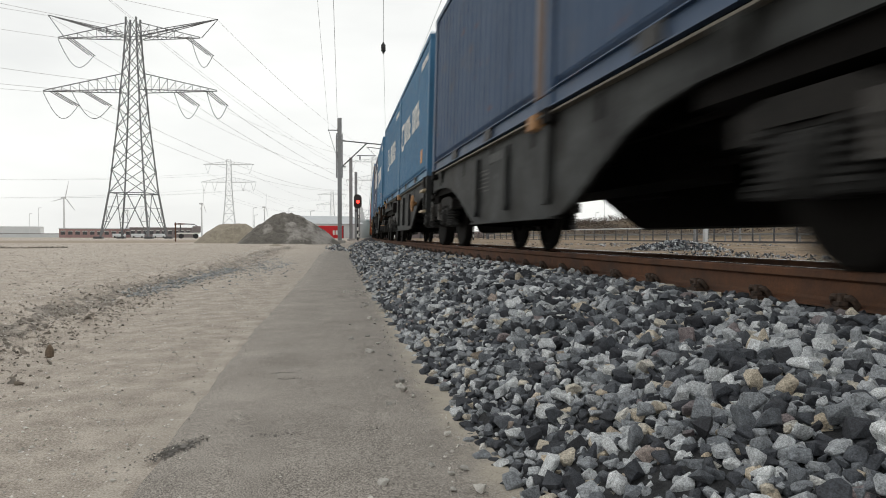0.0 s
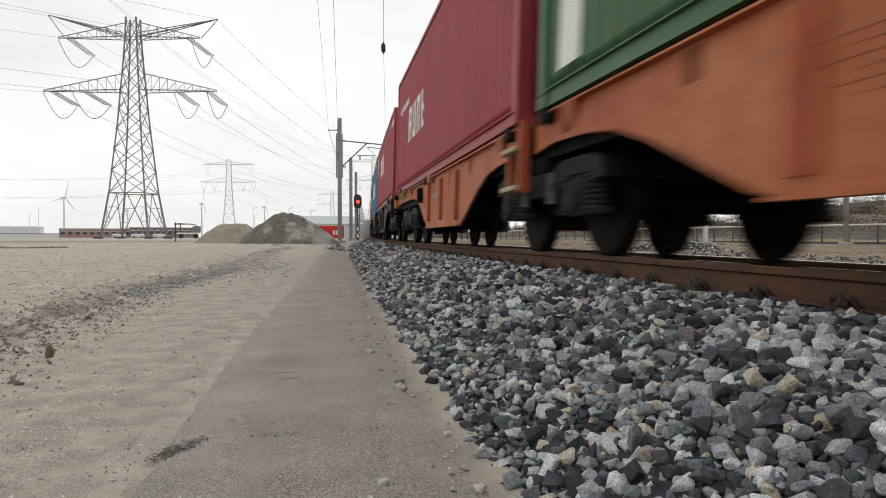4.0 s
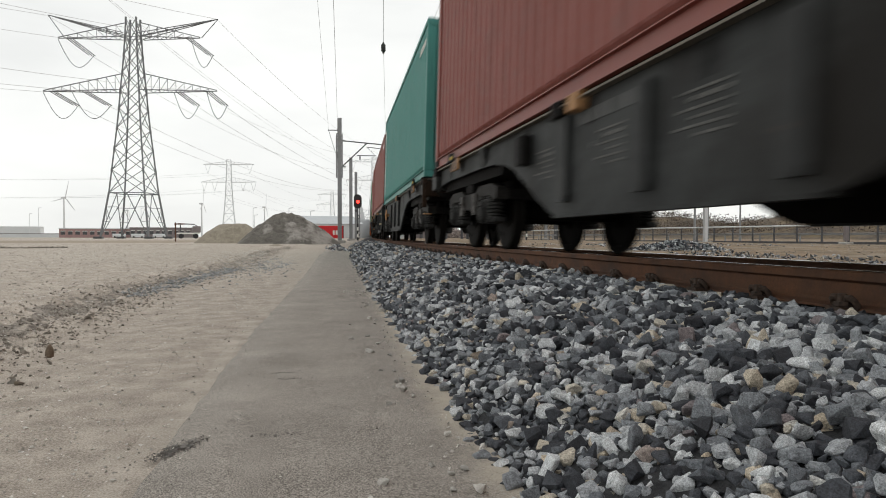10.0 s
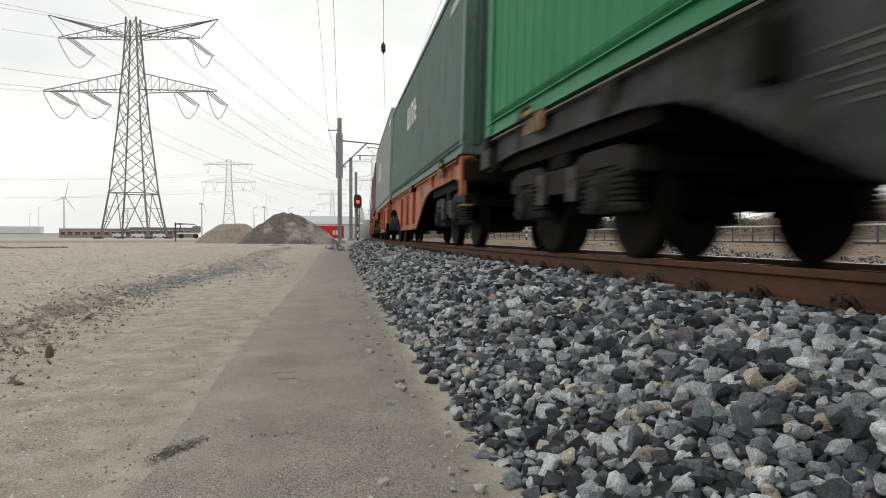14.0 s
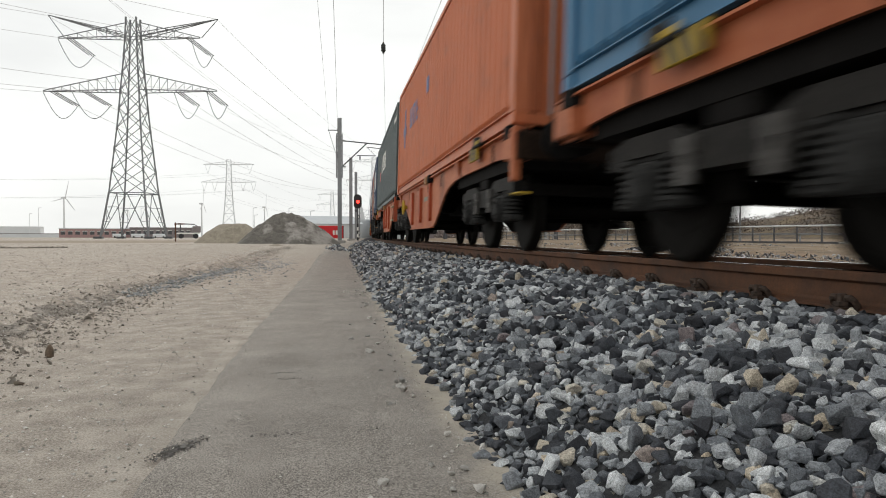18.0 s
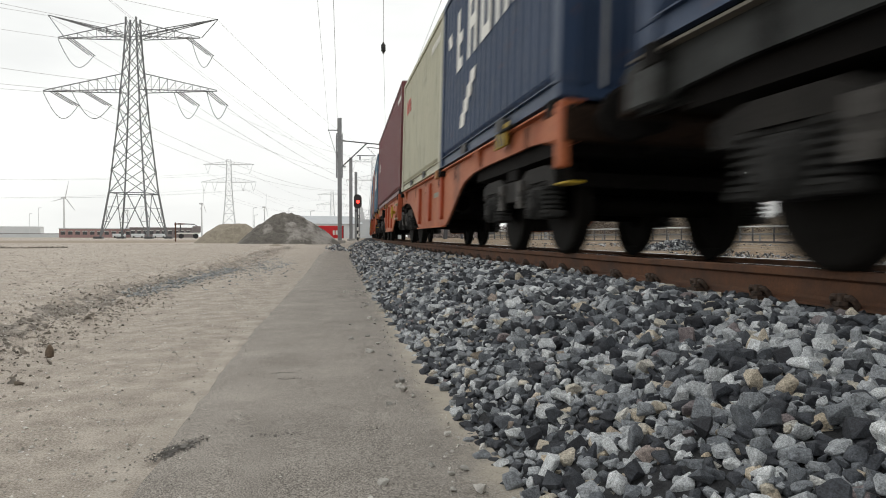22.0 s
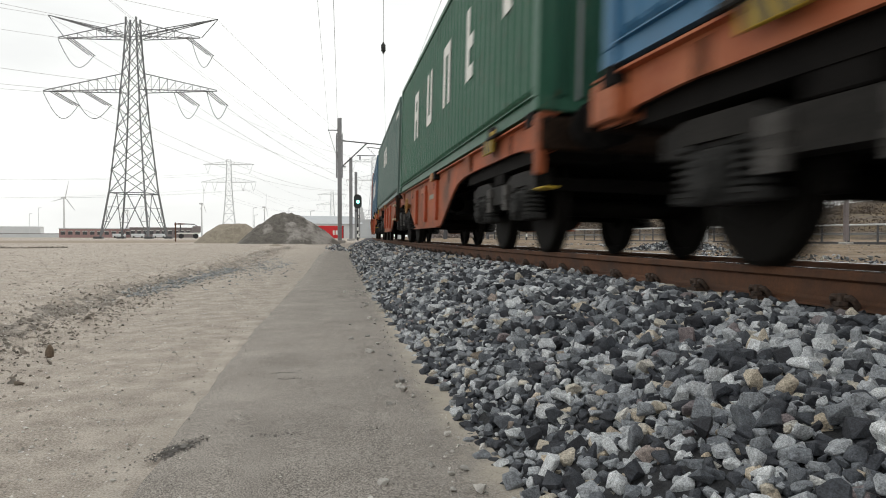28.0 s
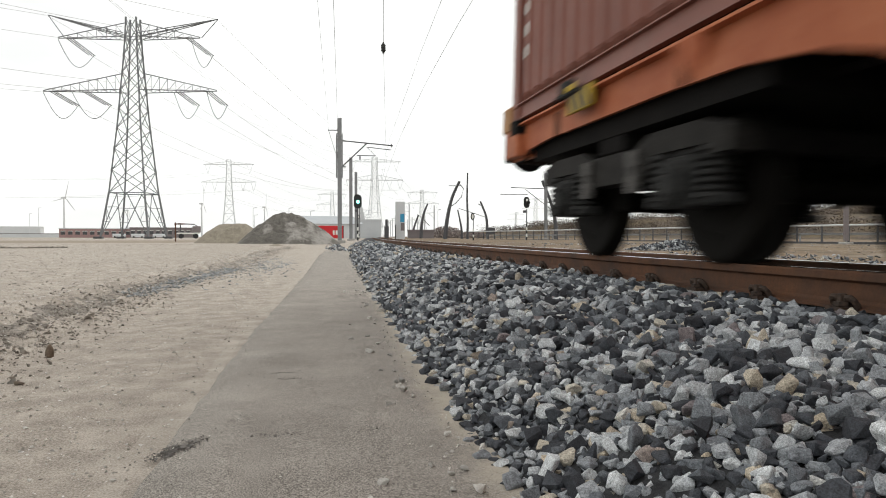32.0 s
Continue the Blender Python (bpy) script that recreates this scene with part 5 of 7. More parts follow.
def signal(x, y, base, head, heading, lit, k_head=1.0):
    """A daylight signal on a banded post. Glowing glasses moved in and out stand in for switched lamps."""
    th = tagged(empty("railway_signal", pose(x, y, base, 0, 0, heading)), "black oval railway signal head on a black and white banded post", "signal", "railway signals")
    h = head - base
    part("post", bars(((0, 0, 0), (0, 0, h - 0.4), 0.07), sides=10), M_DARKSTEEL if lit else M_GALV, th)
    for i in range(5):
        part("band", bars(((0, 0, 0.35 * i), (0, 0, 0.35 * i + 0.35), 0.085), sides=12), M_WHITE if i % 2 else M_BLACK, th, "white band" if i % 2 else "black band")
    bm = bmesh.new()
    ring = []
    for yy in (-0.04, 0.04):
        ring.append([bm.verts.new((0.42 * k_head * math.cos(a * math.pi / 12), yy, h + 0.33 + k_head * ((0.42 * math.sin(a * math.pi / 12)) + (0.33 if a % 24 < 12 else -0.33)))) for a in range(24)])
    for j in range(24):
        bm.faces.new((ring[0][j], ring[0][(j + 1) % 24], ring[1][(j + 1) % 24], ring[1][j]))
    bm.faces.new(ring[0])
    bm.faces.new(ring[1][::-1])
    bmesh.ops.recalc_face_normals(bm, faces=bm.faces[:])
    part("backboard", bm, M_BLACK, th)
    part("hood", open_ends(lathe([(-0.42, 0.20), (-0.16, 0.19), (-0.16, 0.17), (-0.42, 0.185)], "Y", 16)), M_BLACK, th).matrix_basis = pose(0, 0, h + 0.28)
    part("bracket", boxes((-0.3, 0.05, 0.0, 0.25, h - 0.75, h - 0.5), bevel=0.02), M_DARKSTEEL, th)
    if lit:
        box_part = part("lamp_case", boxes((-0.25, 0.25, 0.04, 0.3, h - 0.2, h + 0.9), bevel=0.03), M_BLACK, th)
    for k, (mat, word_) in enumerate(((M_RED, "red"), (M_AMBER, "yellow"), (M_GREEN, "green"))):
        if lit:
            g = part("lens", lathe([(-0.03, 0.19), (0.0, 0.16)], "Y", 16), mat, th, "%s signal glass" % word_)
            g.matrix_basis = pose(0, 0, h + 0.28)
            SIGNAL_GLASSES.append((g, k, h + 0.28))
        elif k == 2:
            part("lens", lathe([(-0.12, 0.13), (-0.09, 0.15)], "Y", 16), M_WHITE, th, "pale signal glass").matrix_basis = pose(0, 0, h + 0.55)
    return th


signal(5.60, 75.4, 0.08, 3.85, 4, True)
signal(23.0, 72.0, 0.1, 3.75, 12, False, 0.78)


def marker(x, y, base, top):
    th = tagged(empty("marker_post", pose(x, y, base)), "small oval marker sign on a banded black and white post", "sign")
    h = top - base
    part("post", bars(((0, 0, 0), (0, 0, h), 0.05), sides=8), M_GALV, th)
    for i in range(4):
        part("band", bars(((0, 0, 0.3 * i), (0, 0, 0.3 * i + 0.3), 0.075), sides=10), M_WHITE if i % 2 else M_BLACK, th)
    part("plate", lathe([(-0.03, 0.34), (0.03, 0.34)], "Y", 18), M_BLACK, th).matrix_basis = Matrix.Translation((-0.1, -0.08, h)) @ Matrix.Diagonal((0.62, 1, 1.1, 1))
    part("plate_face", lathe([(-0.02, 0.22), (0.0, 0.22)], "Y", 18), M_WHITE, th).matrix_basis = Matrix.Translation((-0.1, -0.12, h)) @ Matrix.Diagonal((0.5, 1, 1.1, 1))


marker(17.5, 73.0, 0.1, 2.6)
marker(8.35, 110.0, 0.0, 3.5)

# ---- lattice pylons ----


def lattice(bm, levels, turn, r_leg, r_brace, rungs=(), plates=0.0):
    """A square lattice shaft; levels are (height, half width)."""
    c, s = math.cos(turn), math.sin(turn)
    rings = [[Vector((wd * (a * c - b * s), wd * (a * s + b * c), z)) for a, b in ((-1, -1), (1, -1), (1, 1), (-1, 1))] for z, wd in levels]
    for p, q in zip(rings, rings[1:]):
        for i in range(4):
            j = (i + 1) % 4
            bar(bm, p[i], q[i], r_leg, sides=4)
            bar(bm, p[i], q[j], r_brace, sides=4, caps=False)
            bar(bm, p[j], q[i], r_brace, sides=4, caps=False)
            if not rungs or q[i].z in rungs:
                bar(bm, q[i], q[j], r_brace, sides=4, caps=False)
            if plates:
                d = (q[i] - p[i]).normalized() * plates
                bar(bm, q[i] - d, q[i] + d, plates * 0.62, sides=4)


def arm(bm, axis, reach, z, rise, half, r, n=7):
    """A tapering truss arm on one side of the shaft."""
    side = Vector((-axis.y, axis.x, 0))
    tip = axis * reach + Vector((0, 0, z))
    root = axis * half
    for k in (-1, 1):
        a = root + side * half * k + Vector((0, 0, z))
        bar(bm, a, tip, r, sides=4)
    top = root + Vector((0, 0, z + rise))
    bar(bm, top, tip + Vector((0, 0, 0.2)), r, sides=4)
    for i in range(1, n):
        u = i / n
        lo = root.lerp(axis * reach, u) + Vector((0, 0, z))
        w2 = half * (1 - u)
        bar(bm, lo - side * w2, lo + side * w2, r * 0.6, sides=4, caps=False)
        hi = top.lerp(tip, u)
        bar(bm, lo, hi, r * 0.6, sides=4, caps=False)
        u2 = (i - 1) / n
        lo2 = root.lerp(axis * reach, u2) + Vector((0, 0, z))
        bar(bm, lo2, hi, r * 0.5, sides=4, caps=False)
        bar(bm, lo2 + side * half * (1 - u2), lo - side * w2, r * 0.5, sides=4, caps=False)


pylon = tagged(empty("electricity_pylon", pose(-39.0, 179.2, 0.0)), "tall dark steel lattice electricity pylon on sandy ground", "pylon", "electricity pylons")
LEVELS = [(0.3, 5.5), (10.6, 4.1), (15.9, 3.62), (20.9, 3.18), (25.7, 2.75), (30.3, 2.4), (34.6, 2.14), (38.7, 1.83), (42.8, 1.57), (47.0, 1.36), (51.2, 1.2)]
bm = bmesh.new()
lattice(bm, LEVELS[1:], radians(-11), 0.19, 0.10, (34.6, 38.7, 47.0), 0.42)
tagged(part("shaft", bm, M_PYLON, pylon), "dense dark steel lattice shaft", kind="stuff")
c18, s18 = math.cos(radians(-11)), math.sin(radians(-11))
for a, b in ((-1, -1), (1, -1), (1, 1), (-1, 1)):
    bm = bmesh.new()
    p = Vector((5.5 * (a * c18 - b * s18), 5.5 * (a * s18 + b * c18), 0.3))
    q = Vector((4.1 * (a * c18 - b * s18), 4.1 * (a * s18 + b * c18), 10.6))
    bar(bm, p, q, 0.24, sides=4)
    for k in range(2):
        nb = ((a, -b), (-a, b))[k]
        q2 = Vector((4.1 * (nb[0] * c18 - nb[1] * s18), 4.1 * (nb[0] * s18 + nb[1] * c18), 10.6))
        bar(bm, p, (q + q2) / 2, 0.11, sides=4)
        for u in (0.35, 0.68):
            bar(bm, p.lerp(q, u), p.lerp((q + q2) / 2, u), 0.07, sides=4, caps=False)
            bar(bm, p.lerp(q, u), p.lerp((q + q2) / 2, u - 0.3), 0.06, sides=4, caps=False)
        bar(bm, q, q2, 0.12, sides=4)
    part("leg", bm, M_PYLON, pylon)
for a, b in ((-1, -1), (1, -1), (1, 1), (-1, 1)):
    part("footing", boxes((-0.9, 0.9, -0.9, 0.9, -0.4, 0.3), bevel=0.05), M_DARKSTEEL, pylon, "dark concrete footing").matrix_basis = pose(5.75 * (a * c18 - b * s18), 5.75 * (a * s18 + b * c18), 0.2)
AX = Vector((20.2, -3.94, 0)).normalized()
ARMS = []
for sgn, reach in ((-1, 21.2), (1, 19.6)):
    bm = bmesh.new()
    arm(bm, AX * sgn, reach, 34.6, 4.2, 2.2, 0.13, 9)
    part("lower_arm", bm, M_PYLON, pylon)
    bm = bmesh.new()
    arm(bm, AX * sgn, reach * (0.83 if sgn < 0 else 0.8), 47.0, 3.6, 1.75, 0.12, 7)
    part("upper_arm", bm, M_PYLON, pylon)
    bm = bmesh.new()
    side = Vector((-AX.y, AX.x, 0))
    tip = AX * sgn * 19.9 + Vector((0, 0, 52.4 if sgn < 0 else 51.4))
    for k in (-1, 1):
        for dz in (0, 0.8):
            bar(bm, AX * sgn * 1.7 + side * 1.4 * k + Vector((0, 0, 47.1 + dz)), tip, 0.11, sides=4)
    for i in range(1, 9):
        u = i / 9
        a = (AX * sgn * 1.7).lerp(tip, u)
        a.z = 47.1 + (tip.z - 47.1) * u
        b = a + Vector((0, 0, 0.8 * (1 - u)))
        bar(bm, a - side * 1.4 * (1 - u), b + side * 1.4 * (1 - u), 0.08, sides=4, caps=False)
        bar(bm, a + side * 1.4 * (1 - u), b - side * 1.4 * (1 - u), 0.08, sides=4, caps=False)
    bar(bm, tip, AX * sgn * 16.0 + Vector((0, 0, 47.0)), 0.1, sides=4)
    part("earth_wire_arm", bm, M_PYLON, pylon)
FWD = Vector((0.285, 0.958, 0))
# each string: where it hangs on its arm, where it ends, where its jumper starts, height
HOOKS = [(-18.9, -14.0, -21.2, 34.6), (-11.3, -6.3, -14.4, 34.6), (10.6, 14.6, 9.5, 34.6), (17.6, 21.3, 17.2, 34.6), (-14.9, -10.2, -17.6, 47.0), (13.1, 18.0, 13.6, 47.0)]
ENDS = []
for off, end, start, z in HOOKS:
    p = AX * off + Vector((0, 0, z - 0.1))
    e = AX * end + FWD * 2 + Vector((-0.57, 0, z - 3.0 if z < 40 else z - 3.6))
    for k in (-0.4, 0.0, 0.4):
        part("insulator_string", bars((p + side * k + AX * k * 1.4, e + side * k + AX * k * 1.4, 0.10)), M_BLACK, pylon, "dark insulator string")
    q0 = AX * start + Vector((0, 0, z - 0.3))
    loop = [q0.lerp(e + AX * 0.4, u) + Vector((0, 0, -4.5 * math.sin(math.pi * u))) for u in [i / 14 for i in range(15)]]
    part("jumper_loop", polyline(loop, 0.08, 5), M_PYLON, pylon, "hanging jumper cable")
    ENDS.append(e + Vector((-39.3, 179.2, 0)))


def sagging(a, b, sag, n=18):
    a, b = Vector(a), Vector(b)
    return [a.lerp(b, i / n) + Vector((0, 0, -4 * sag * (i / n) * (1 - i / n))) for i in range(n + 1)]


PYLONS = [(-49.0, 499.6, 52.0, 10), (32.6, 830.0, 51.5, 14), (45.4, 463.9, 52.0, 8), (128.9, 780.8, 51.5, 12), (75.0, 1150.0, 50.0, 8), (420.0, 1150.0, 50.0, 8), (300.0, 900.0, 50, 9), (455.0, 1500.0, 50, 9)]
bm = bmesh.new()
lattice(bm, [(0, 4.6), (9, 3.9), (16, 3.2), (22, 2.7), (28, 2.3), (33, 2.0), (38, 1.8), (43, 1.6), (48, 1.5), (52, 1.4)], radians(20), 0.16, 0.09)
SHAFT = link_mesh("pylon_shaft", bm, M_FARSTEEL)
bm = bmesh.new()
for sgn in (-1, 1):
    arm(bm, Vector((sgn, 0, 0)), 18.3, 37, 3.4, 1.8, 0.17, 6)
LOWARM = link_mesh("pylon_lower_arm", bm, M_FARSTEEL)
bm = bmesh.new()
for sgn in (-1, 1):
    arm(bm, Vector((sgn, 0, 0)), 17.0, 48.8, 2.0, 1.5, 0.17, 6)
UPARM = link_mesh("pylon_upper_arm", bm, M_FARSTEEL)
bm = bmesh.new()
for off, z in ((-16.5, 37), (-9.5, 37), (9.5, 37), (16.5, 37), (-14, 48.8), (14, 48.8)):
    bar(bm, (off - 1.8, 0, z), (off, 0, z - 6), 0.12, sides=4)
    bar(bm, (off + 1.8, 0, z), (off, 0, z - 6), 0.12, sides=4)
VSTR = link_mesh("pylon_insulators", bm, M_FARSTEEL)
for x, y, h, turn in PYLONS:
    th = tagged(empty("electricity_pylon", pose(x, y, 0, 0, 0, -turn)), "distant grey lattice electricity pylon paled for haze", "pylon", "electricity pylons")
    for nm, msh in (("shaft", SHAFT), ("lower_arm", LOWARM), ("upper_arm", UPARM), ("insulator_string", VSTR)):
        ob = new(nm, msh)
        ob.parent = th
        if nm == "shaft":
            tagged(ob, "dense steel lattice shaft paled for haze", kind="stuff")
WL = "thin high-voltage cable sagging between pylons"


def on_pylon(i, off, z):
    x, y, h, turn = PYLONS[i]
    a = radians(-turn)
    return (x + off * math.cos(a), y + off * math.sin(a), z)


for e, (off, z) in zip(ENDS, ((-18, 31), (-11, 31), (11, 31), (18, 31), (-14, 43), (14, 43))):
    wire(sagging(e, on_pylon(2, off, z), 7), 0.05, WL, True, "power_line")
base_p = Vector((-39.3, 179.2, 0))
for off, z in ((-20.6, 34.4), (-9.0, 34.4), (-14.8, 46.8), (-19.9, 52.3), (17.4, 34.4), (14.2, 46.8), (19.9, 51.4)):
    a = base_p + AX * off + Vector((0, 0, z))
    wire(sagging(a, a + Vector((-150, -150, 4)), 6), 0.045, WL, True, "power_line")
for i, j in ((0, 1), (2, 3)):
    for off, z in ((-18, 32), (-11, 32), (11, 32), (18, 32), (-14, 43), (14, 43)):
        wire(sagging(on_pylon(i, off, z), on_pylon(j, off, z), 8), 0.05, WL, True, "power_line")
for off, z in ((-18, 32), (11, 32), (18, 32), (-14, 43), (14, 43)):
    a = Vector(on_pylon(0, off, z))
    wire(sagging(a, a + Vector((-330, -60, 1)), 9), 0.05, WL, True, "power_line")
for k, z in ((19.9, 51.4), (-19.9, 52.3)):
    wire(sagging(base_p + AX * k + Vector((0, 0, z)), on_pylon(2, k * 0.5, 52), 6), 0.04, WL, True, "power_line")
# an older line that crosses high over the yard
for k in range(2):
    wire(sagging((-60 + 3 * k, 100, 62 - 3 * k), (30 + 5 * k, 420, 38), 8), 0.035, WL, True, "power_line")

# ---- wind turbines and lamp posts far off ----
bm = bmesh.new()
bar(bm, (0, 0, 0), (0, 0, 78), 2.1, 1.1, sides=12)
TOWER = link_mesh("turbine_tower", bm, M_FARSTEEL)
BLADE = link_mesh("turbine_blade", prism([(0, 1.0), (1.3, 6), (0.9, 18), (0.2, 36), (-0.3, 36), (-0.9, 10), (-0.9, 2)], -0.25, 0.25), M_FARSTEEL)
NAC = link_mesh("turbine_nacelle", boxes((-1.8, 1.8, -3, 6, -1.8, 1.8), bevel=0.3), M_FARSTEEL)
for x, y, face, spin in ((-473, 1560, 62, 15), (-237, 1779, 84, 5), (-101, 1956, 80, 12), (-520, 2300, 85, 40)):
    th = tagged(empty("wind_turbine", pose(x, y, 0, 0, 0, face)), "pale grey three-bladed wind turbine on the horizon", "turbine", "wind turbines")
    new("tower", TOWER).parent = th
    ob = new("nacelle", NAC)
    ob.parent = th
    ob.matrix_basis = pose(0, 0, 78.5)
    for k in range(3):
        ob = new("blade", BLADE)
        ob.parent = th
        ob.matrix_basis = Matrix.Translation((0, -3.6, 78.5)) @ pose(0, 0, 0, 0, 120 * k + spin, 0) @ pose(0, 0, 0, 0, 0, 90)
for x, y, h in ((-172, 500, 15), (-160, 480, 18), (-88, 420, 16), (-20, 300, 12.0), (-21.5, 330, 10), (-5, 260, 10.5), (2.5, 260, 9.5), (62, 330, 13), (100, 330, 12), (150, 380, 16), (185, 420, 22), (160, 420, 20), (128, 300, 11), (96, 250, 11)):
    th = tagged(empty("street_lamp", pose(x, y, 0)), "slim grey street lamp post in the distance", "street lamp", "far lamp posts")
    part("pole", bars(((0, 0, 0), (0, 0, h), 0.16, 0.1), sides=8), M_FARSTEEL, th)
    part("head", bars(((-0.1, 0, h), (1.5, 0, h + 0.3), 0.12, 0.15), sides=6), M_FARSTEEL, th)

# ---- heaps ----


def heap(name, x, y, rx, ry, h, mat, label, seed, peak=0.0, rough=0.12, power=1.5, cap=0.94):
    bm = bmesh.new()
    nr, na = 26, 72
    rows = []
    for i in range(nr + 1):
        u = i / nr
        ring = []
        for j in range(na):
            a = 2 * math.pi * j / na
            wob = 1 + 0.14 * noise.noise((math.cos(a) * 1.6 + seed, math.sin(a) * 1.6, seed))
            px, py = rx * u * wob * math.cos(a), ry * u * wob * math.sin(a)
            pz = h * max(0.0, (1 - u ** power)) * (1 + 0.05 * noise.noise((px, py, seed)))
            pz = min(pz, h * (cap + 0.05 * noise.noise((px * 1.2, py, seed + 2)))) + rough * h * 0.35 * (noise.noise((px * 3, py * 3, seed)) + 0.6 * noise.noise((px * 9, py * 9, seed))) * min(1, 4 * (1 - u))
            ring.append(bm.verts.new((px + peak * rx * (1 - u), py, pz - 0.05)))
        rows.append(ring)
    for p, q in zip(rows, rows[1:]):
        for j in range(na):
            bm.faces.new((p[j], p[(j + 1) % na], q[(j + 1) % na], q[j]))
    bmesh.ops.remove_doubles(bm, verts=bm.verts[:], dist=1e-4)
    bmesh.ops.recalc_face_normals(bm, faces=bm.faces[:])
    ob = tagged(part(name, bm, mat), label, "heap")
    ob.matrix_basis = pose(x, y, 0)
    return ob


M_HEAP_SAND = surface("heap_sand", (0.20, 0.175, 0.135), (0.33, 0.29, 0.23), 3, 0.95, bump=0.8, fine=22, third=(0.13, 0.11, 0.085), third_scale=0.8, third_range=(0.55, 0.75), bump_dist=0.06)
M_HEAP_DARK = surface("heap_dark_gravel", (0.075, 0.068, 0.060), (0.185, 0.17, 0.15), 3, 0.95, bump=0.8, fine=26, third=(0.32, 0.30, 0.275), third_scale=0.6, third_range=(0.5, 0.60), bump_dist=0.06)
heap("sand_mound", -5.2, 54.5, 2.75, 2.4, 1.80, M_HEAP_SAND, "brown sand heap on the yard", 3.0, 0.12, 0.10, 1.6, 0.80)
heap("gravel_mound", -1.0, 47.5, 3.35, 2.8, 2.15, M_HEAP_DARK, "dark grey heap of broken asphalt and gravel", 8.0, -0.03, 0.16)
heap("gravel_mound", 10.5, 18.6, 1.7, 1.0, 0.38, M_BED, "low grey heap of ballast stones beside the track", 5.0, -0.1, 0.5)
heap("grass_tussock", -1.2, 33.5, 0.55, 0.5, 0.22, M_HEAP_SAND, "yellow-brown earth hump with dry grass", 6.0)

# ---- buildings and yard things ----
# Red muted and paled, with the distance haze mixed into it.
M_REDWALL = surface("hazed_red_cladding", (0.28, 0.17, 0.16), (0.36, 0.24, 0.23), 0.5, 0.7, bump=0.0)
M_DARKWALL = surface("dark_cladding", (0.16, 0.14, 0.14), (0.23, 0.20, 0.20), 0.5, 0.7, bump=0.0)
M_PALEWALL = surface("pale_cladding", (0.55, 0.57, 0.58), (0.65, 0.66, 0.67), 0.3, 0.7, bump=0.0)
M_GREYROOF = surface("grey_roof", (0.36, 0.38, 0.40), (0.45, 0.47, 0.48), 0.3, 0.7, bump=0.0)
M_WINDOW = surface("dark_window", (0.06, 0.06, 0.065), (0.10, 0.10, 0.105), 1, 0.2, bump=0.0)


def building(x, y, turn, w, d, h, wall, roof, windows, label, gable=0.0):
    th = tagged(empty("building", pose(x, y, 0, 0, 0, turn)), label, "building")
    part("wall", boxes((-w / 2, w / 2, -d / 2, d / 2, -0.2, h)), wall, th)
    if gable:
        bm = prism([(-d / 2 - 0.3, h), (0, h + gable), (d / 2 + 0.3, h)], -w / 2 - 0.3, w / 2 + 0.3)
    else:
        bm = boxes((-w / 2 - 0.15, w / 2 + 0.15, -d / 2 - 0.15, d / 2 + 0.15, h, h + 0.35))
    part("roof", bm, roof, th)
    for i in range(windows):
        u = -w / 2 + (i + 0.5) * w / windows
        win = part("window", boxes((u - w / windows * 0.3, u + w / windows * 0.3, -d / 2 - 0.05, -d / 2, h * 0.35, h * 0.72)), M_WINDOW, th)
        part("frame", boxes((u - w / windows * 0.33, u + w / windows * 0.33, -d / 2 - 0.07, -d / 2 - 0.05, h * 0.72, h * 0.77)), M_WHITE, win)
    return th


building(-85, 322, 11, 27, 10, 3.6, M_REDWALL, M_PALEWALL, 10, "long low red building with a white roof edge")
building(-57.5, 317, 11, 26, 9, 3.9, M_DARKWALL, M_DARKWALL, 11, "long low dark red-grey building")
building(-232, 657, 11, 30, 20, 8.5, M_PALEWALL, M_PALEWALL, 0, "pale grey warehouse in the distance")
building(-262, 660, 11, 26, 20, 6.0, M_PALEWALL, M_GREYROOF, 0, "pale grey low warehouse in the distance")
building(-135, 420, 11, 60, 10, 1.8, M_PALEWALL, M_DARKWALL, 0, "long low pale shed in the distance")
building(4.9, 163, 10, 12, 18, 3.2, M_PALEWALL, M_GREYROOF, 0, "white warehouse with a shallow grey gable roof", 1.9)
building(13.0, 172, 10, 9, 8, 4.2, M_PALEWALL, M_PALEWALL, 0, "white flat-roofed warehouse block behind the yard")
building(24.5, 150, -8, 5.5, 3, 1.6, M_DARKWALL, M_DARKWALL, 0, "low dark grey lineside hut")
building(15.0, 190, -8, 9, 3, 1.8, M_DARKWALL, M_DARKWALL, 0, "low grey lineside shed")

# red freight box beside the warehouse
th = tagged(empty("storage_container", pose(2.9, 101.5, 0.25, 0, 0, 11)), "bright red storage container with white lettering bars", "container")
M_REDBOX = painted("bright_red_paint", (0.55, 0.02, 0.025), 0.1, 0.2)
part("body", boxes((-2.6, 2.4, -1.2, 1.2, 0, 1.75), bevel=0.03), M_REDBOX, th)
part("lettering", boxes((0.9, 1.15, -1.22, -1.2, 0.5, 1.1), (1.3, 1.6, -1.22, -1.2, 0.5, 1.1), (1.75, 1.95, -1.22, -1.2, 0.5, 1.1)), M_WHITE, th, "white lettering bars")
part("door_frame", boxes((2.4, 2.46, -1.2, 1.2, 0, 1.75)), M_BLACK, th)
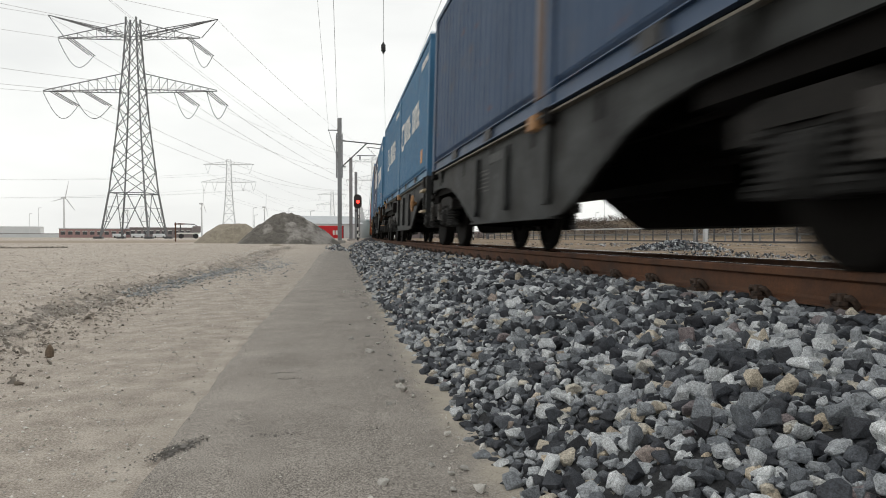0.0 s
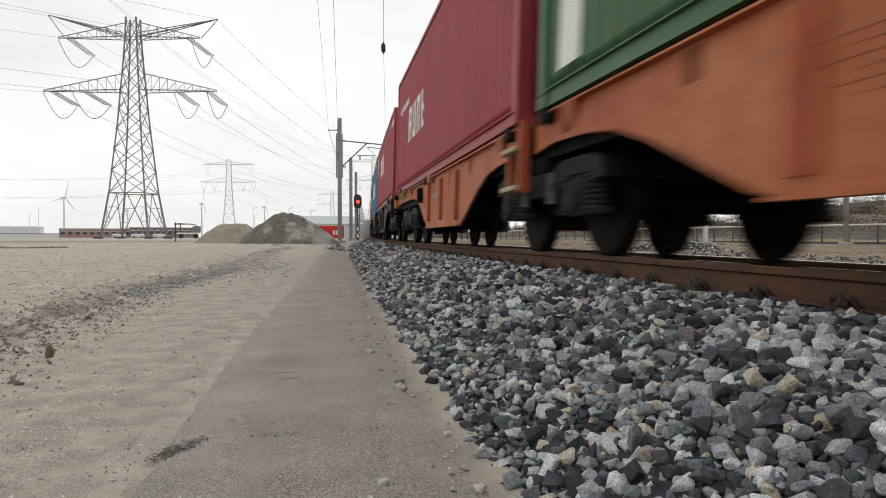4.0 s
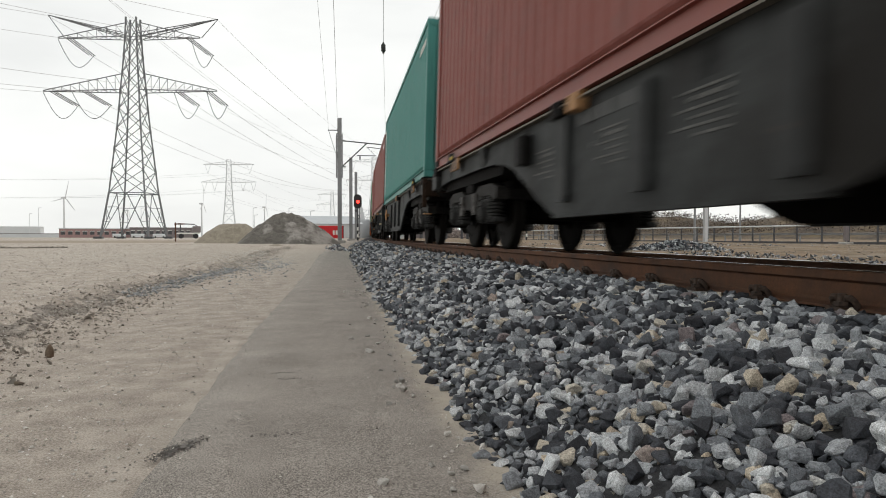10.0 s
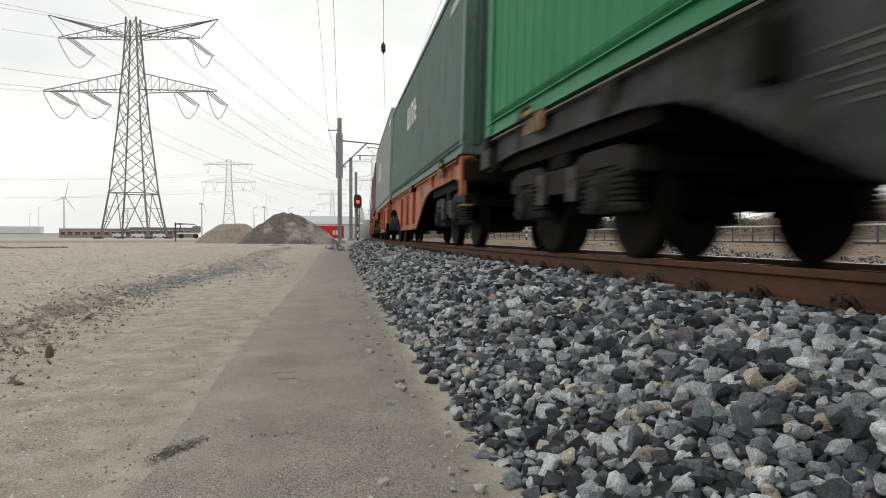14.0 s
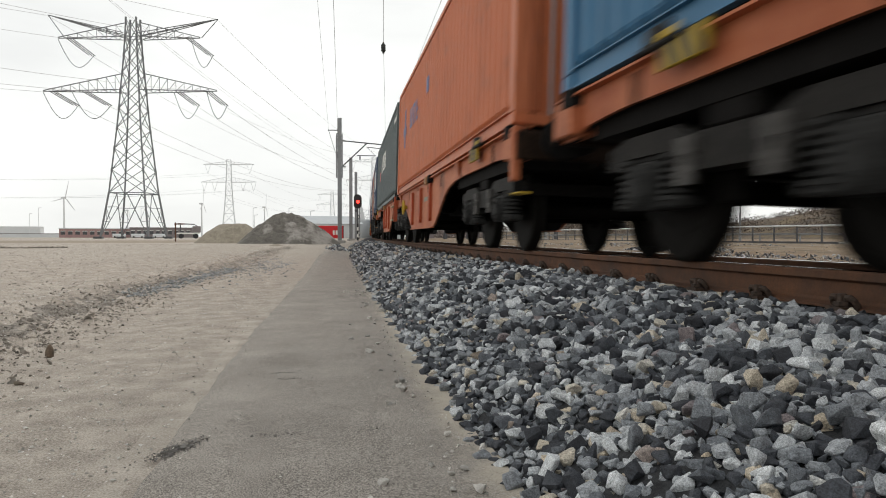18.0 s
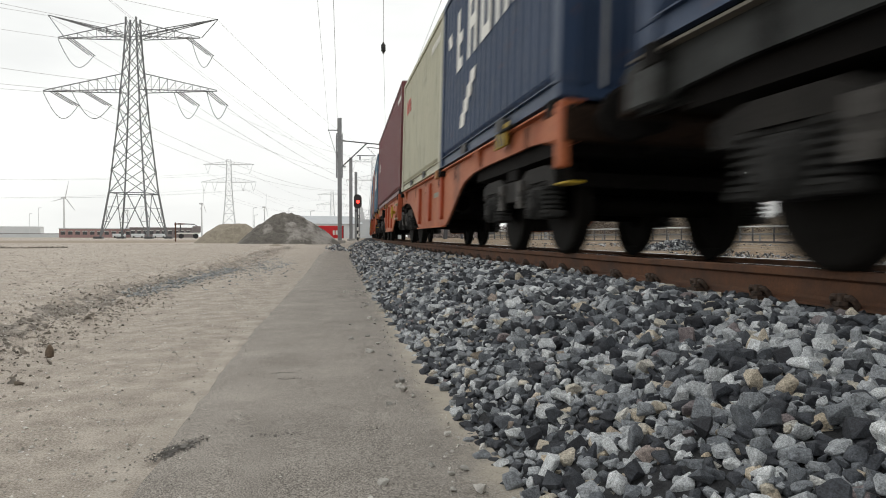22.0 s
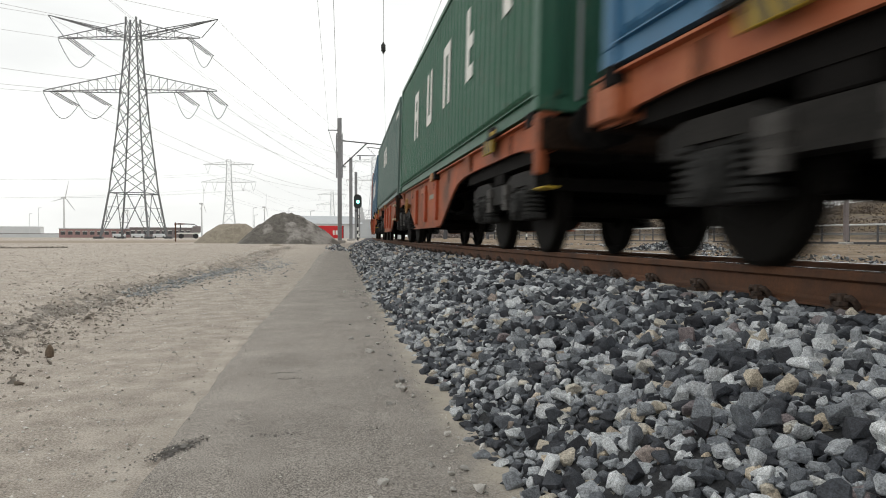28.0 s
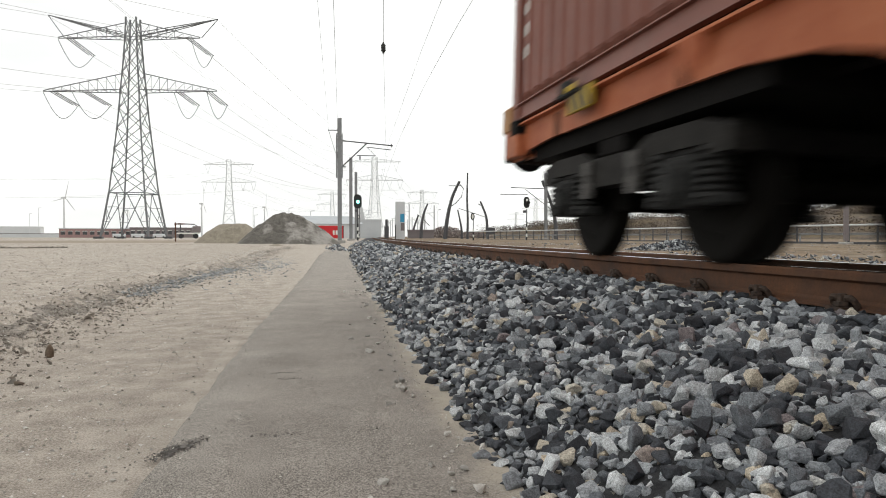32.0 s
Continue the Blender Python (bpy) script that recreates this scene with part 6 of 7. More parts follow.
# white pillar sign
th = tagged(empty("pillar_sign", pose(15.95, 119.2, -0.1, 0, 0, -8)), "tall white pillar sign with a blue and a dark panel", "sign")
part("pillar", boxes((-0.8, 0.8, -0.3, 0.3, 0, 6.45), bevel=0.04), M_PALEWALL, th)
part("blue_panel", boxes((0.02, 0.72, -0.33, -0.3, 3.0, 4.4)), painted("blue_panel_paint", (0.05, 0.3, 0.5), 0, 0.1), th)
part("dark_panel", boxes((0.1, 0.72, -0.33, -0.3, 1.6, 2.9)), M_DARKWALL, th)
part("side_post", bars(((-0.75, -0.6, 0), (-0.75, -0.6, 2.6), 0.09)), M_BLACK, th)
# dark shrub-like junction cone and a box sign
th = tagged(empty("lineside_cabinet", pose(13.4, 117, 0)), "dark narrow lineside cabinet", "cabinet")
part("body", boxes((-0.35, 0.35, -0.3, 0.3, 0, 2.2), bevel=0.05), M_DARKSTEEL, th)
part("cap", boxes((-0.2, 0.2, -0.2, 0.2, 2.2, 3.3), bevel=0.04), M_DARKSTEEL, th)
th = tagged(empty("sign_board", pose(30.5, 115, 0)), "small dark sign board on two posts", "sign")
part("board", boxes((-0.8, 0.8, -0.05, 0.05, 0.9, 2.0), bevel=0.02), M_DARKSTEEL, th)
for x in (-0.6, 0.6):
    part("post", bars(((x, 0.08, 0), (x, 0.08, 1.0), 0.05)), M_GALV, th)
# parked lorry on the yard
th = tagged(empty("parked_lorry", pose(-19.2, 126.0, 0.15, 0, 0, 10)), "small white and dark works lorry with a loading crane", "lorry")
part("bed", boxes((-1.6, 2.0, -1.0, 1.0, 0.75, 1.0), bevel=0.03), M_WHITE, th)
part("cab", boxes((0.9, 2.2, -1.0, 1.0, 1.0, 2.1), bevel=0.12), M_DARKWALL, th)
part("crane", bars(((-1.0, 0, 1.0), (-1.0, 0, 2.5), 0.1), ((-1.3, 0, 2.5), (1.2, 0, 2.4), 0.09), ((1.2, 0, 2.4), (1.9, 0, 1.9), 0.07)), M_DARKSTEEL, th)
for x in (-0.9, 1.4):
    for y in (-0.9, 0.9):
        part("wheel", lathe([(y - 0.13, 0.42), (y + 0.13, 0.42)], "Y", 16), M_BLACK, th).matrix_basis = pose(x, 0, 0.42)
th = tagged(empty("post", pose(-12.5, 75.0, 0)), "rusty steel post on the yard", "post")
part("shaft", bars(((0, 0, 0), (0, 0, 1.9), 0.07)), M_RAIL_RUST, th)
part("top_bar", bars(((-0.1, 0, 1.75), (0.9, 0, 1.75), 0.06)), M_RAIL_RUST, th)
for x, y, s in ((-62, 262, 1.0), (-56, 262, 1.0), (-49, 262, 1.1)):
    th = tagged(empty("parked_car", pose(x, y, 0, 0, 0, 12)), "white parked car in front of the low building", "car", "parked cars")
    part("body", prism([(-1.0, 0.3), (1.0, 0.3), (1.0, 0.9), (0.6, 1.0), (0.3, 1.45), (-0.8, 1.45), (-1.0, 1.0)], -2.1, 2.1), M_PALEWALL, th)
    for wx in (-1.3, 1.3):
        part("wheel", lathe([(-1.03, 0.32), (1.03, 0.32)], "Y", 12), M_BLACK, th).matrix_basis = pose(wx, 0, 0.32)

# ---- railing, road and hill beyond the track ----
FENCE = [(34.7, 30.0), (33.6, 36.2), (31.0, 51.0), (26.9, 80.3), (23.5, 104.0)]


def fence_at(d):
    for (ax, ay), (bx, by) in zip(FENCE, FENCE[1:]):
        l = math.hypot(bx - ax, by - ay)
        if d <= l:
            return ax + (bx - ax) * d / l, ay + (by - ay) * d / l
        d -= l
    return FENCE[-1]


RAILING_BASE = -0.03
railing = tagged(empty("railing", pose(0, 0, RAILING_BASE)), "grey steel railing with dark posts along a road", "railing")
POSTM = link_mesh("railing_post", boxes((-0.045, 0.045, -0.05, 0.05, 0, 1.16), bevel=0.008), M_DARKSTEEL)
for i in range(38):
    x, y = fence_at(1.0 + 1.95 * i)
    ob = new("post", POSTM)
    ob.parent = railing
    ob.matrix_basis = pose(x, y, 0.1)
top = [fence_at(2.0 * i) for i in range(39)]
part("top_rail", polyline([(x, y, 1.24) for x, y in top], 0.055, 8), M_PALEWALL, railing, "pale galvanised top rail")
part("middle_rail", polyline([(x, y, 0.74) for x, y in top], 0.025, 6), M_GALV, railing)
bm = bmesh.new()
for (ax, ay), (bx, by) in zip(top, top[1:]):
    v = [bm.verts.new(p) for p in ((ax - 0.25, ay, -0.1), (bx - 0.25, by, -0.1), (bx - 0.25, by, 0.2), (ax - 0.25, ay, 0.2), (ax + 0.2, ay, 0.2), (bx + 0.2, by, 0.2))]
    bm.faces.new((v[0], v[3], v[2], v[1]))
    bm.faces.new((v[3], v[4], v[5], v[2]))
part("kerb_beam", bm, M_DARKSTEEL, railing, "dark edge beam under the railing")
barrier = tagged(empty("crash_barrier", pose(5.5, 3.0, 0)), "white-grey steel crash barrier beside the road", "barrier")
bm = bmesh.new()
for (ax, ay), (bx, by) in zip(top, top[1:]):
    prof = [(0.0, 0.60), (-0.04, 0.63), (0.0, 0.66), (0.0, 0.68), (-0.04, 0.71), (0.0, 0.74)]
    a = [bm.verts.new((ax + o, ay, z)) for o, z in prof]
    b = [bm.verts.new((bx + o, by, z)) for o, z in prof]
    for k in range(5):
        bm.faces.new((a[k], a[k + 1], b[k + 1], b[k]))
part("beam", bm, M_GALV, barrier)
for i in range(0, 39, 2):
    part("post", boxes((-0.05, 0.05, -0.05, 0.05, -0.1, 0.7)), M_GALV, barrier).matrix_basis = pose(top[i][0] + 0.1, top[i][1], 0)
# concrete column with foot by the railing
th = tagged(empty("concrete_column", pose(31.3, 36.7, 0.05)), "square concrete column on a wide pale foot", "column")
part("shaft", boxes((-0.12, 0.12, -0.10, 0.10, 0.2, 5.5), bevel=0.015), M_DARKWALL, th)
part("foot", boxes((-0.3, 0.3, -0.3, 0.3, -0.2, 0.12), bevel=0.04), M_CONCRETE, th)
for x, y, h in ((48.0, 72.2, 9.0), (58, 95, 10), (33.5, 57.0, 6.0)):
    th = tagged(empty("street_lamp", pose(x, y, 0)), "grey street lamp post beside the road", "street lamp", "road lamp posts")
    part("pole", bars(((0, 0, 0), (0, 0, h), 0.11, 0.07), sides=10), M_GALV, th)
    part("head", bars(((0, 0, h), (-1.2, 0, h + 0.15), 0.07, 0.12), sides=8), M_GALV, th)
    part("base", bars(((0, 0, 0), (0, 0, 0.7), 0.15), sides=10), M_GALV, th)
M_SHRUB = surface("winter_shrub", (0.06, 0.046, 0.037), (0.11, 0.084, 0.064), 3, 0.95, bump=0.0, vary=0.2, island=True)
M_HILL = surface("dry_grass_slope", (0.030, 0.023, 0.016), (0.105, 0.074, 0.047), 0.45, 0.95, bump=0.3, fine=3.0, sharp=0.06, third=(0.12, 0.085, 0.042), third_scale=0.16, third_range=(0.48, 0.6), bump_dist=0.3)
HILLS = [(95, 118, 26, 60, 5.4), (140, 150, 34, 50, 10.3), (120, 90, 30, 40, 7.4), (86, 165, 30, 40, 6.2), (76, 205, 24, 34, 5.0), (62, 235, 18, 24, 3.6), (150, 60, 30, 50, 8.5), (110, 240, 40, 40, 7.0)]


def hill_height(x, y):
    z = 0.0
    for hx, hy, rx, ry, h in HILLS:
        q = ((x - hx) / rx) ** 2 + ((y - hy) / ry) ** 2
        z = max(z, h * math.exp(-q * 1.4))
    return z + 0.5 * noise.noise((x * 0.08, y * 0.08, 4)) + 0.25 * noise.noise((x * 0.3, y * 0.3, 4)) - 0.9


gx, gy = strip(46, 200, 70), strip(30, 300, 90)
verts = [(x, y, hill_height(x, y)) for y in gy for x in gx]
faces = [(j * 70 + i, j * 70 + i + 1, (j + 1) * 70 + i + 1, (j + 1) * 70 + i) for j in range(89) for i in range(69)]
me = bpy.data.meshes.new("hillside")
me.from_pydata(verts, [], faces)
me.materials.append(M_HILL)
smooth(tagged(new("hillside", me), "low dune ridge with dry grass and brown shrubs", "hill", kind="structure"))
rnd = random.Random(11)
verts, faces = [], []
for i in range(6600):
    x, y = rnd.uniform(60, 170), rnd.uniform(60, 260)
    hz = hill_height(x, y)
    if hz < 0.6 or noise.noise((x * 0.05, y * 0.05, 7)) < -0.1:
        continue
    r = rnd.uniform(0.6, 1.6)
    for b in range(36):
        k = len(verts)
        cx, cy, cz = x + rnd.gauss(0, r * 0.6), y + rnd.gauss(0, r * 0.6), hz + rnd.uniform(0.1, r * 1.3)
        s = r * rnd.uniform(0.04, 0.12)
        n = Vector((rnd.gauss(0, 1), rnd.gauss(0, 1), rnd.gauss(0, 1))).normalized()
        e = n.orthogonal().normalized()
        f = n.cross(e)
        for a in range(3):
            u = 2 * math.pi * a / 3
            p = Vector((cx, cy, cz)) + e * math.cos(u) * s + f * math.sin(u) * s * rnd.uniform(0.6, 2.2)
            verts.append(tuple(p))
        faces.append((k, k + 1, k + 2))
me = bpy.data.meshes.new("shrubs")
me.from_pydata(verts, [], faces)
me.materials.append(M_SHRUB)
tagged(new("shrubs", me), "brown leafless winter shrubs on the slope", "shrubs", kind="stuff")
verts, faces = [], []
for cx, cy, rr, hh in ((38, 190, 6, 3.4), (47, 200, 7, 2.0)):
    for i in range(5200):
        a, q = rnd.uniform(0, 2 * math.pi), rnd.random() ** 0.5
        px, py = cx + rr * q * math.cos(a), cy + rr * 0.6 * q * math.sin(a)
        pz = rnd.uniform(0, hh) * (1 - q * q * 0.8)
        k = len(verts)
        n = Vector((rnd.gauss(0, 1), rnd.gauss(0, 1), rnd.gauss(0, 1))).normalized()
        e = n.orthogonal().normalized()
        f = n.cross(e)
        s = rnd.uniform(0.08, 0.24)
        for b in range(5):
            u = 2 * math.pi * b / 5
            verts.append(tuple(Vector((px, py, pz)) + e * math.cos(u) * s + f * math.sin(u) * s))
        faces.append(tuple(range(k, k + 5)))
me = bpy.data.meshes.new("thicket")
me.from_pydata(verts, [], faces)
# Twig brown raised towards grey: the haze over it sits in the colour.
me.materials.append(surface("haze_paled_thicket", (0.22, 0.18, 0.165), (0.34, 0.29, 0.27), 3, 0.95, bump=0.0, vary=0.3, island=True))
tagged(new("thicket", me), "brown leafless thicket beside the far track", "shrubs", kind="stuff")

# ---- loose stones ----


def stone_paint(name, island):
    m, n, l, b = tree(name)
    src = n.new("ShaderNodeNewGeometry").outputs["Random Per Island"] if island else n.new("ShaderNodeObjectInfo").outputs["Random"]
    ramp = n.new("ShaderNodeValToRGB")
    e = ramp.color_ramp.elements
    e[0].position, e[0].color = 0.0, (0.022, 0.023, 0.028, 1)
    e[1].position, e[1].color = 1.0, (0.15, 0.13, 0.135, 1)
    for p, c in ((0.26, (0.052, 0.057, 0.067)), (0.47, (0.135, 0.146, 0.160)), (0.68, (0.29, 0.305, 0.32)), (0.91, (0.56, 0.575, 0.58)), (0.925, (0.46, 0.425, 0.36)), (0.978, (0.40, 0.335, 0.25)), (0.985, (0.23, 0.19, 0.19))):
        x = e.new(p)
        x.color = rgb(c)
    l.new(src, ramp.inputs["Fac"])
    co = n.new("ShaderNodeTexCoord")
    t, t2 = n.new("ShaderNodeTexNoise"), n.new("ShaderNodeTexNoise")
    t.inputs["Scale"].default_value, t.inputs["Detail"].default_value, t.inputs["Roughness"].default_value = (60 if island else 4.0), 6, 0.75
    t2.inputs["Scale"].default_value, t2.inputs["Detail"].default_value = (330 if island else 20.0), 4
    for q in (t, t2):
        l.new(co.outputs["Object"], q.inputs["Vector"])
    mul = n.new("ShaderNodeMath")
    mul.operation = "MULTIPLY"
    l.new(t.outputs["Fac"], mul.inputs[0])
    l.new(t2.outputs["Fac"], mul.inputs[1])
    mr = n.new("ShaderNodeMapRange")
    mr.inputs["From Min"].default_value, mr.inputs["From Max"].default_value = 0.12, 0.42
    mr.inputs["To Min"].default_value, mr.inputs["To Max"].default_value = 0.40, 1.85
    l.new(mul.outputs[0], mr.inputs["Value"])
    hs = n.new("ShaderNodeHueSaturation")
    l.new(mr.outputs["Result"], hs.inputs["Value"])
    l.new(ramp.outputs["Color"], hs.inputs["Color"])
    l.new(hs.outputs["Color"], b.inputs["Base Color"])
    b.inputs["Roughness"].default_value = 0.82
    bp = n.new("ShaderNodeBump")
    bp.inputs["Strength"].default_value, bp.inputs["Distance"].default_value = 0.5, 0.004
    l.new(mul.outputs[0], bp.inputs["Height"])
    l.new(bp.outputs["Normal"], b.inputs["Normal"])
    return m


M_STONES = stone_paint("ballast_stones", True)
M_STONE_ONE = stone_paint("ballast_stone_single", False)


def stone_shape(seed, corners=20):
    rnd = random.Random(seed)
    bm = bmesh.new()
    dims = (1.08, rnd.uniform(0.66, 0.98), rnd.uniform(0.52, 0.82))
    for i in range(corners):
        v = Vector((rnd.gauss(0, 1), rnd.gauss(0, 1), rnd.gauss(0, 1))).normalized()
        v = Vector([max(-0.6, min(0.6, c)) for c in v]) * 0.85
        bm.verts.new([v[k] * dims[k] for k in range(3)])
    hull = bmesh.ops.convex_hull(bm, input=bm.verts[:])
    bmesh.ops.delete(bm, geom=[g for g in hull["geom_interior"] if isinstance(g, bmesh.types.BMVert)], context="VERTS")
    bmesh.ops.triangulate(bm, faces=bm.faces[:])
    return bm


def worn(bm, seed):
    """Rounds a stone's edges a little and chips its faces."""
    bmesh.ops.dissolve_limit(bm, angle_limit=radians(13), verts=bm.verts[:], edges=bm.edges[:])
    bmesh.ops.bevel(bm, geom=bm.edges[:], offset=0.055, segments=1, affect="EDGES", clamp_overlap=True)
    bmesh.ops.triangulate(bm, faces=bm.faces[:])
    bm.normal_update()
    for v in bm.verts:
        v.co += v.normal * (0.05 * noise.noise(v.co * 2.6 + Vector((seed * 3.7, 0, 0))) + 0.02 * noise.noise(v.co * 7 + Vector((seed, 0, 0))))
    return bm


SHAPES, WORN, CRUMBS, PLAIN = [], [], [], []
for k in range(28):
    bm = worn(stone_shape(1010 + k, 13), k)
    bm.verts.ensure_lookup_table()
    bm.verts.index_update()
    WORN.append((np.array([v.co[:] for v in bm.verts]), np.array([[v.index for v in f.verts] for f in bm.faces])))
    bm.free()
for k in range(28):
    bm = stone_shape(1010 + k, 14)
    bm.verts.ensure_lookup_table()
    bm.verts.index_update()
    SHAPES.append((np.array([v.co[:] for v in bm.verts]), np.array([[v.index for v in f.verts] for f in bm.faces])))
    bm.free()


for k in range(16):
    bm = stone_shape(1210 + k, 6)
    bm.verts.ensure_lookup_table()
    bm.verts.index_update()
    CRUMBS.append((np.array([v.co[:] for v in bm.verts]), np.array([[v.index for v in f.verts] for f in bm.faces])))
    bm.free()


for k in range(20):
    bm = stone_shape(1310 + k, 8)
    bm.verts.ensure_lookup_table()
    bm.verts.index_update()
    PLAIN.append((np.array([v.co[:] for v in bm.verts]), np.array([[v.index for v in f.verts] for f in bm.faces])))
    bm.free()


class Pile:
    """Gathers many small stones into one mesh."""

    def __init__(self, seed):
        self.rnd = np.random.RandomState(seed)
        self.v = []

    def put(self, x, y, z, size, flat=1.0, tilt=-1.0):
        """tilt: how far a stone leans from lying flat, in radians; below 0 it lies anyhow."""
        self.v.append((x, y, z, size, flat, tilt))

    def done(self, name, mat, label, category, parent=None, shapes=None):
        rows = np.array(self.v)
        shapes = shapes or SHAPES
        kind = self.rnd.randint(len(shapes), size=len(rows))
        q = self.rnd.normal(size=(len(rows), 4))
        q /= np.linalg.norm(q, axis=1)[:, None]
        lie = rows[:, 5] >= 0
        half, way, yaw = rows[:, 5] / 2, self.rnd.uniform(0, 6.283, len(rows)), self.rnd.uniform(0, 3.1416, len(rows))
        cy, sy, ct, st = np.cos(yaw), np.sin(yaw), np.cos(half), np.sin(half)
        ax, ay = st * np.cos(way), st * np.sin(way)
        flat_q = np.stack([ct * cy, ax * cy + ay * sy, ay * cy - ax * sy, ct * sy], 1)
        q[lie] = flat_q[lie]
        w, a, b, c = q.T
        r = np.stack([np.stack([1 - 2 * (b * b + c * c), 2 * (a * b - c * w), 2 * (a * c + b * w)], 1), np.stack([2 * (a * b + c * w), 1 - 2 * (a * a + c * c), 2 * (b * c - a * w)], 1), np.stack([2 * (a * c - b * w), 2 * (b * c + a * w), 1 - 2 * (a * a + b * b)], 1)], 1)
        verts, tris, n = [], [], 0
        for k, (pts, tri) in enumerate(shapes):
            i = np.nonzero(kind == k)[0]
            p = np.einsum("nij,vj->nvi", r[i], pts) * rows[i, 3][:, None, None]
            p[:, :, 2] *= rows[i, 4][:, None]
            p += rows[i, :3][:, None, :]
            verts.append(p.reshape(-1, 3))
            tris.append((tri[None] + (n + np.arange(len(i)) * len(pts))[:, None, None]).reshape(-1, 3))
            n += len(i) * len(pts)
        v, f = np.concatenate(verts), np.concatenate(tris)
        me = bpy.data.meshes.new(name)
        me.vertices.add(len(v))
        me.vertices.foreach_set("co", v.ravel())
        me.loops.add(f.size)
        me.loops.foreach_set("vertex_index", f.ravel().astype(np.int32))
        me.polygons.add(len(f))
        me.polygons.foreach_set("loop_start", np.arange(0, f.size, 3, dtype=np.int32))
        me.polygons.foreach_set("use_smooth", np.zeros(len(f), dtype=bool))
        me.update(calc_edges=True)
        me.materials.append(mat)
        ob = new(name, me)
        ob.parent = parent
        if parent is None:
            return tagged(ob, label, category, kind="stuff")
        return tagged(ob, label, kind="stuff")


class Packing:
    """Keeps stones of one layer from lying inside one another."""

    def __init__(self, cell):
        self.cell, self.grid = cell, {}

    def free(self, x, y, r):
        i, j = int(x // self.cell), int(y // self.cell)
        for a in (i - 1, i, i + 1):
            for b in (j - 1, j, j + 1):
                for px, py, pr in self.grid.get((a, b), ()):
                    if (px - x) ** 2 + (py - y) ** 2 < (pr + r) ** 2:
                        return False
        self.grid.setdefault((i, j), []).append((x, y, r))
        return True


pile, front, beyond = Pile(5), Pile(15), Pile(25)
fill_near = Pile(35)
rnd = random.Random(21)
NEAR = [(link_mesh("stone", worn(stone_shape(2000 + k, 14), k), M_STONE_ONE)) for k in range(24)]
singles = 0
# layers: tries per square metre, room that a stone takes, height over the bed, leaning
for layer, (tries, room, up, lean) in enumerate(((3900, 0.31, 0.10, 0.65), (1700, 0.40, 0.50, 0.8))):
    for s0, s1, grow, share in ((0.5, 3.4, 1.0, 1.0), (3.4, 9.0, 1.05, 0.9), (9.0, 18.0, 1.35, 0.5), (18.0, 40.0, 2.0, 0.22)):
        packing = Packing(0.075 * grow)
        width = along(TOE, (s0 + s1) / 2) - 0.86
        for i in range(int((s1 - s0) * width * tries * share)):
            s = rnd.uniform(s0, s1)
            t = along(TOE, s)
            side = rnd.uniform(-t - 0.03, -0.86)
            edge = side + t
            if edge < 0.06 and rnd.random() < 0.5:
                continue
            # coarser towards the rail, finer at the toe of the slope
            d = grow * (0.030 + 0.014 * ease(edge / 1.0)) * (0.60 + 0.90 * rnd.random() ** 1.6)
            if side > -1.0:
                d *= 0.75
            x, y, a = on_track(s)
            px, py = x + math.cos(a) * side, y - math.sin(a) * side
            if not packing.free(px, py, room * d):
                continue
            pz = bed_height(s, side) + up * d + rnd.uniform(-0.12, 0.12) * d + 0.016 * noise.noise((px * 3, py * 3, 0)) - (0.02 if side > -1.02 else 0)
            lie = abs(rnd.gauss(0, lean))
            if layer and 0.9 < s < 2.0 and singles < 300:
                singles += 1
                ob = new("stone", NEAR[rnd.randrange(len(NEAR))])
                ob.parent = ballast_bed
                ob.matrix_basis = Matrix.LocRotScale((px, py, pz), Euler((rnd.gauss(0, lean), rnd.gauss(0, lean), rnd.uniform(0, 6.3))), (d, d, d))
            else:
                (front if s < 2.6 else pile if s < 9 else beyond).put(px, py, pz, d, 1.0, lie)
# splinters that fill the gaps
for i in range(7000):
    s = 0.5 + 12 * rnd.random() ** 1.7
    t = along(TOE, s)
    side = rnd.uniform(-t - 0.02, -0.86)
    x, y, a = on_track(s)
    px, py = x + math.cos(a) * side, y - math.sin(a) * side
    d = rnd.uniform(0.014, 0.030)
    fill_near.put(px, py, bed_height(s, side) + rnd.uniform(-0.05, 0.35) * d + 0.016 * noise.noise((px * 3, py * 3, 0)), d)
fill_near.done("stone_splinters", M_STONES, "small grey splinters between the ballast stones", "stones", ballast_bed, CRUMBS)
beyond.done("shoulder_stones", M_STONES, "grey crushed ballast stones along the shoulder", "stones", ballast_bed, PLAIN)
front.done("front_stones", M_STONES, "grey, dark and beige crushed ballast stones with knocked edges", "stones", ballast_bed, WORN)
pile.done("loose_stones", M_STONES, "grey, dark and beige crushed ballast stones", "stones", ballast_bed)

pile = Pile(6)
for i in range(5200):
    s = rnd.uniform(3.0, 34.0)
    side = rnd.uniform(0.9, 3.1)
    x, y, a = on_track(s)
    pile.put(x + math.cos(a) * side, y - math.sin(a) * side, bed_height(s, side) + 0.01, rnd.uniform(0.05, 0.10))
for i in range(1500):
    a, q = rnd.uniform(0, 2 * math.pi), rnd.random() ** 0.6
    pile.put(10.4 + 1.6 * q * math.cos(a), 18.6 + 0.95 * q * math.sin(a), 0.08 + 0.30 * (1 - q ** 1.15), rnd.uniform(0.05, 0.13))
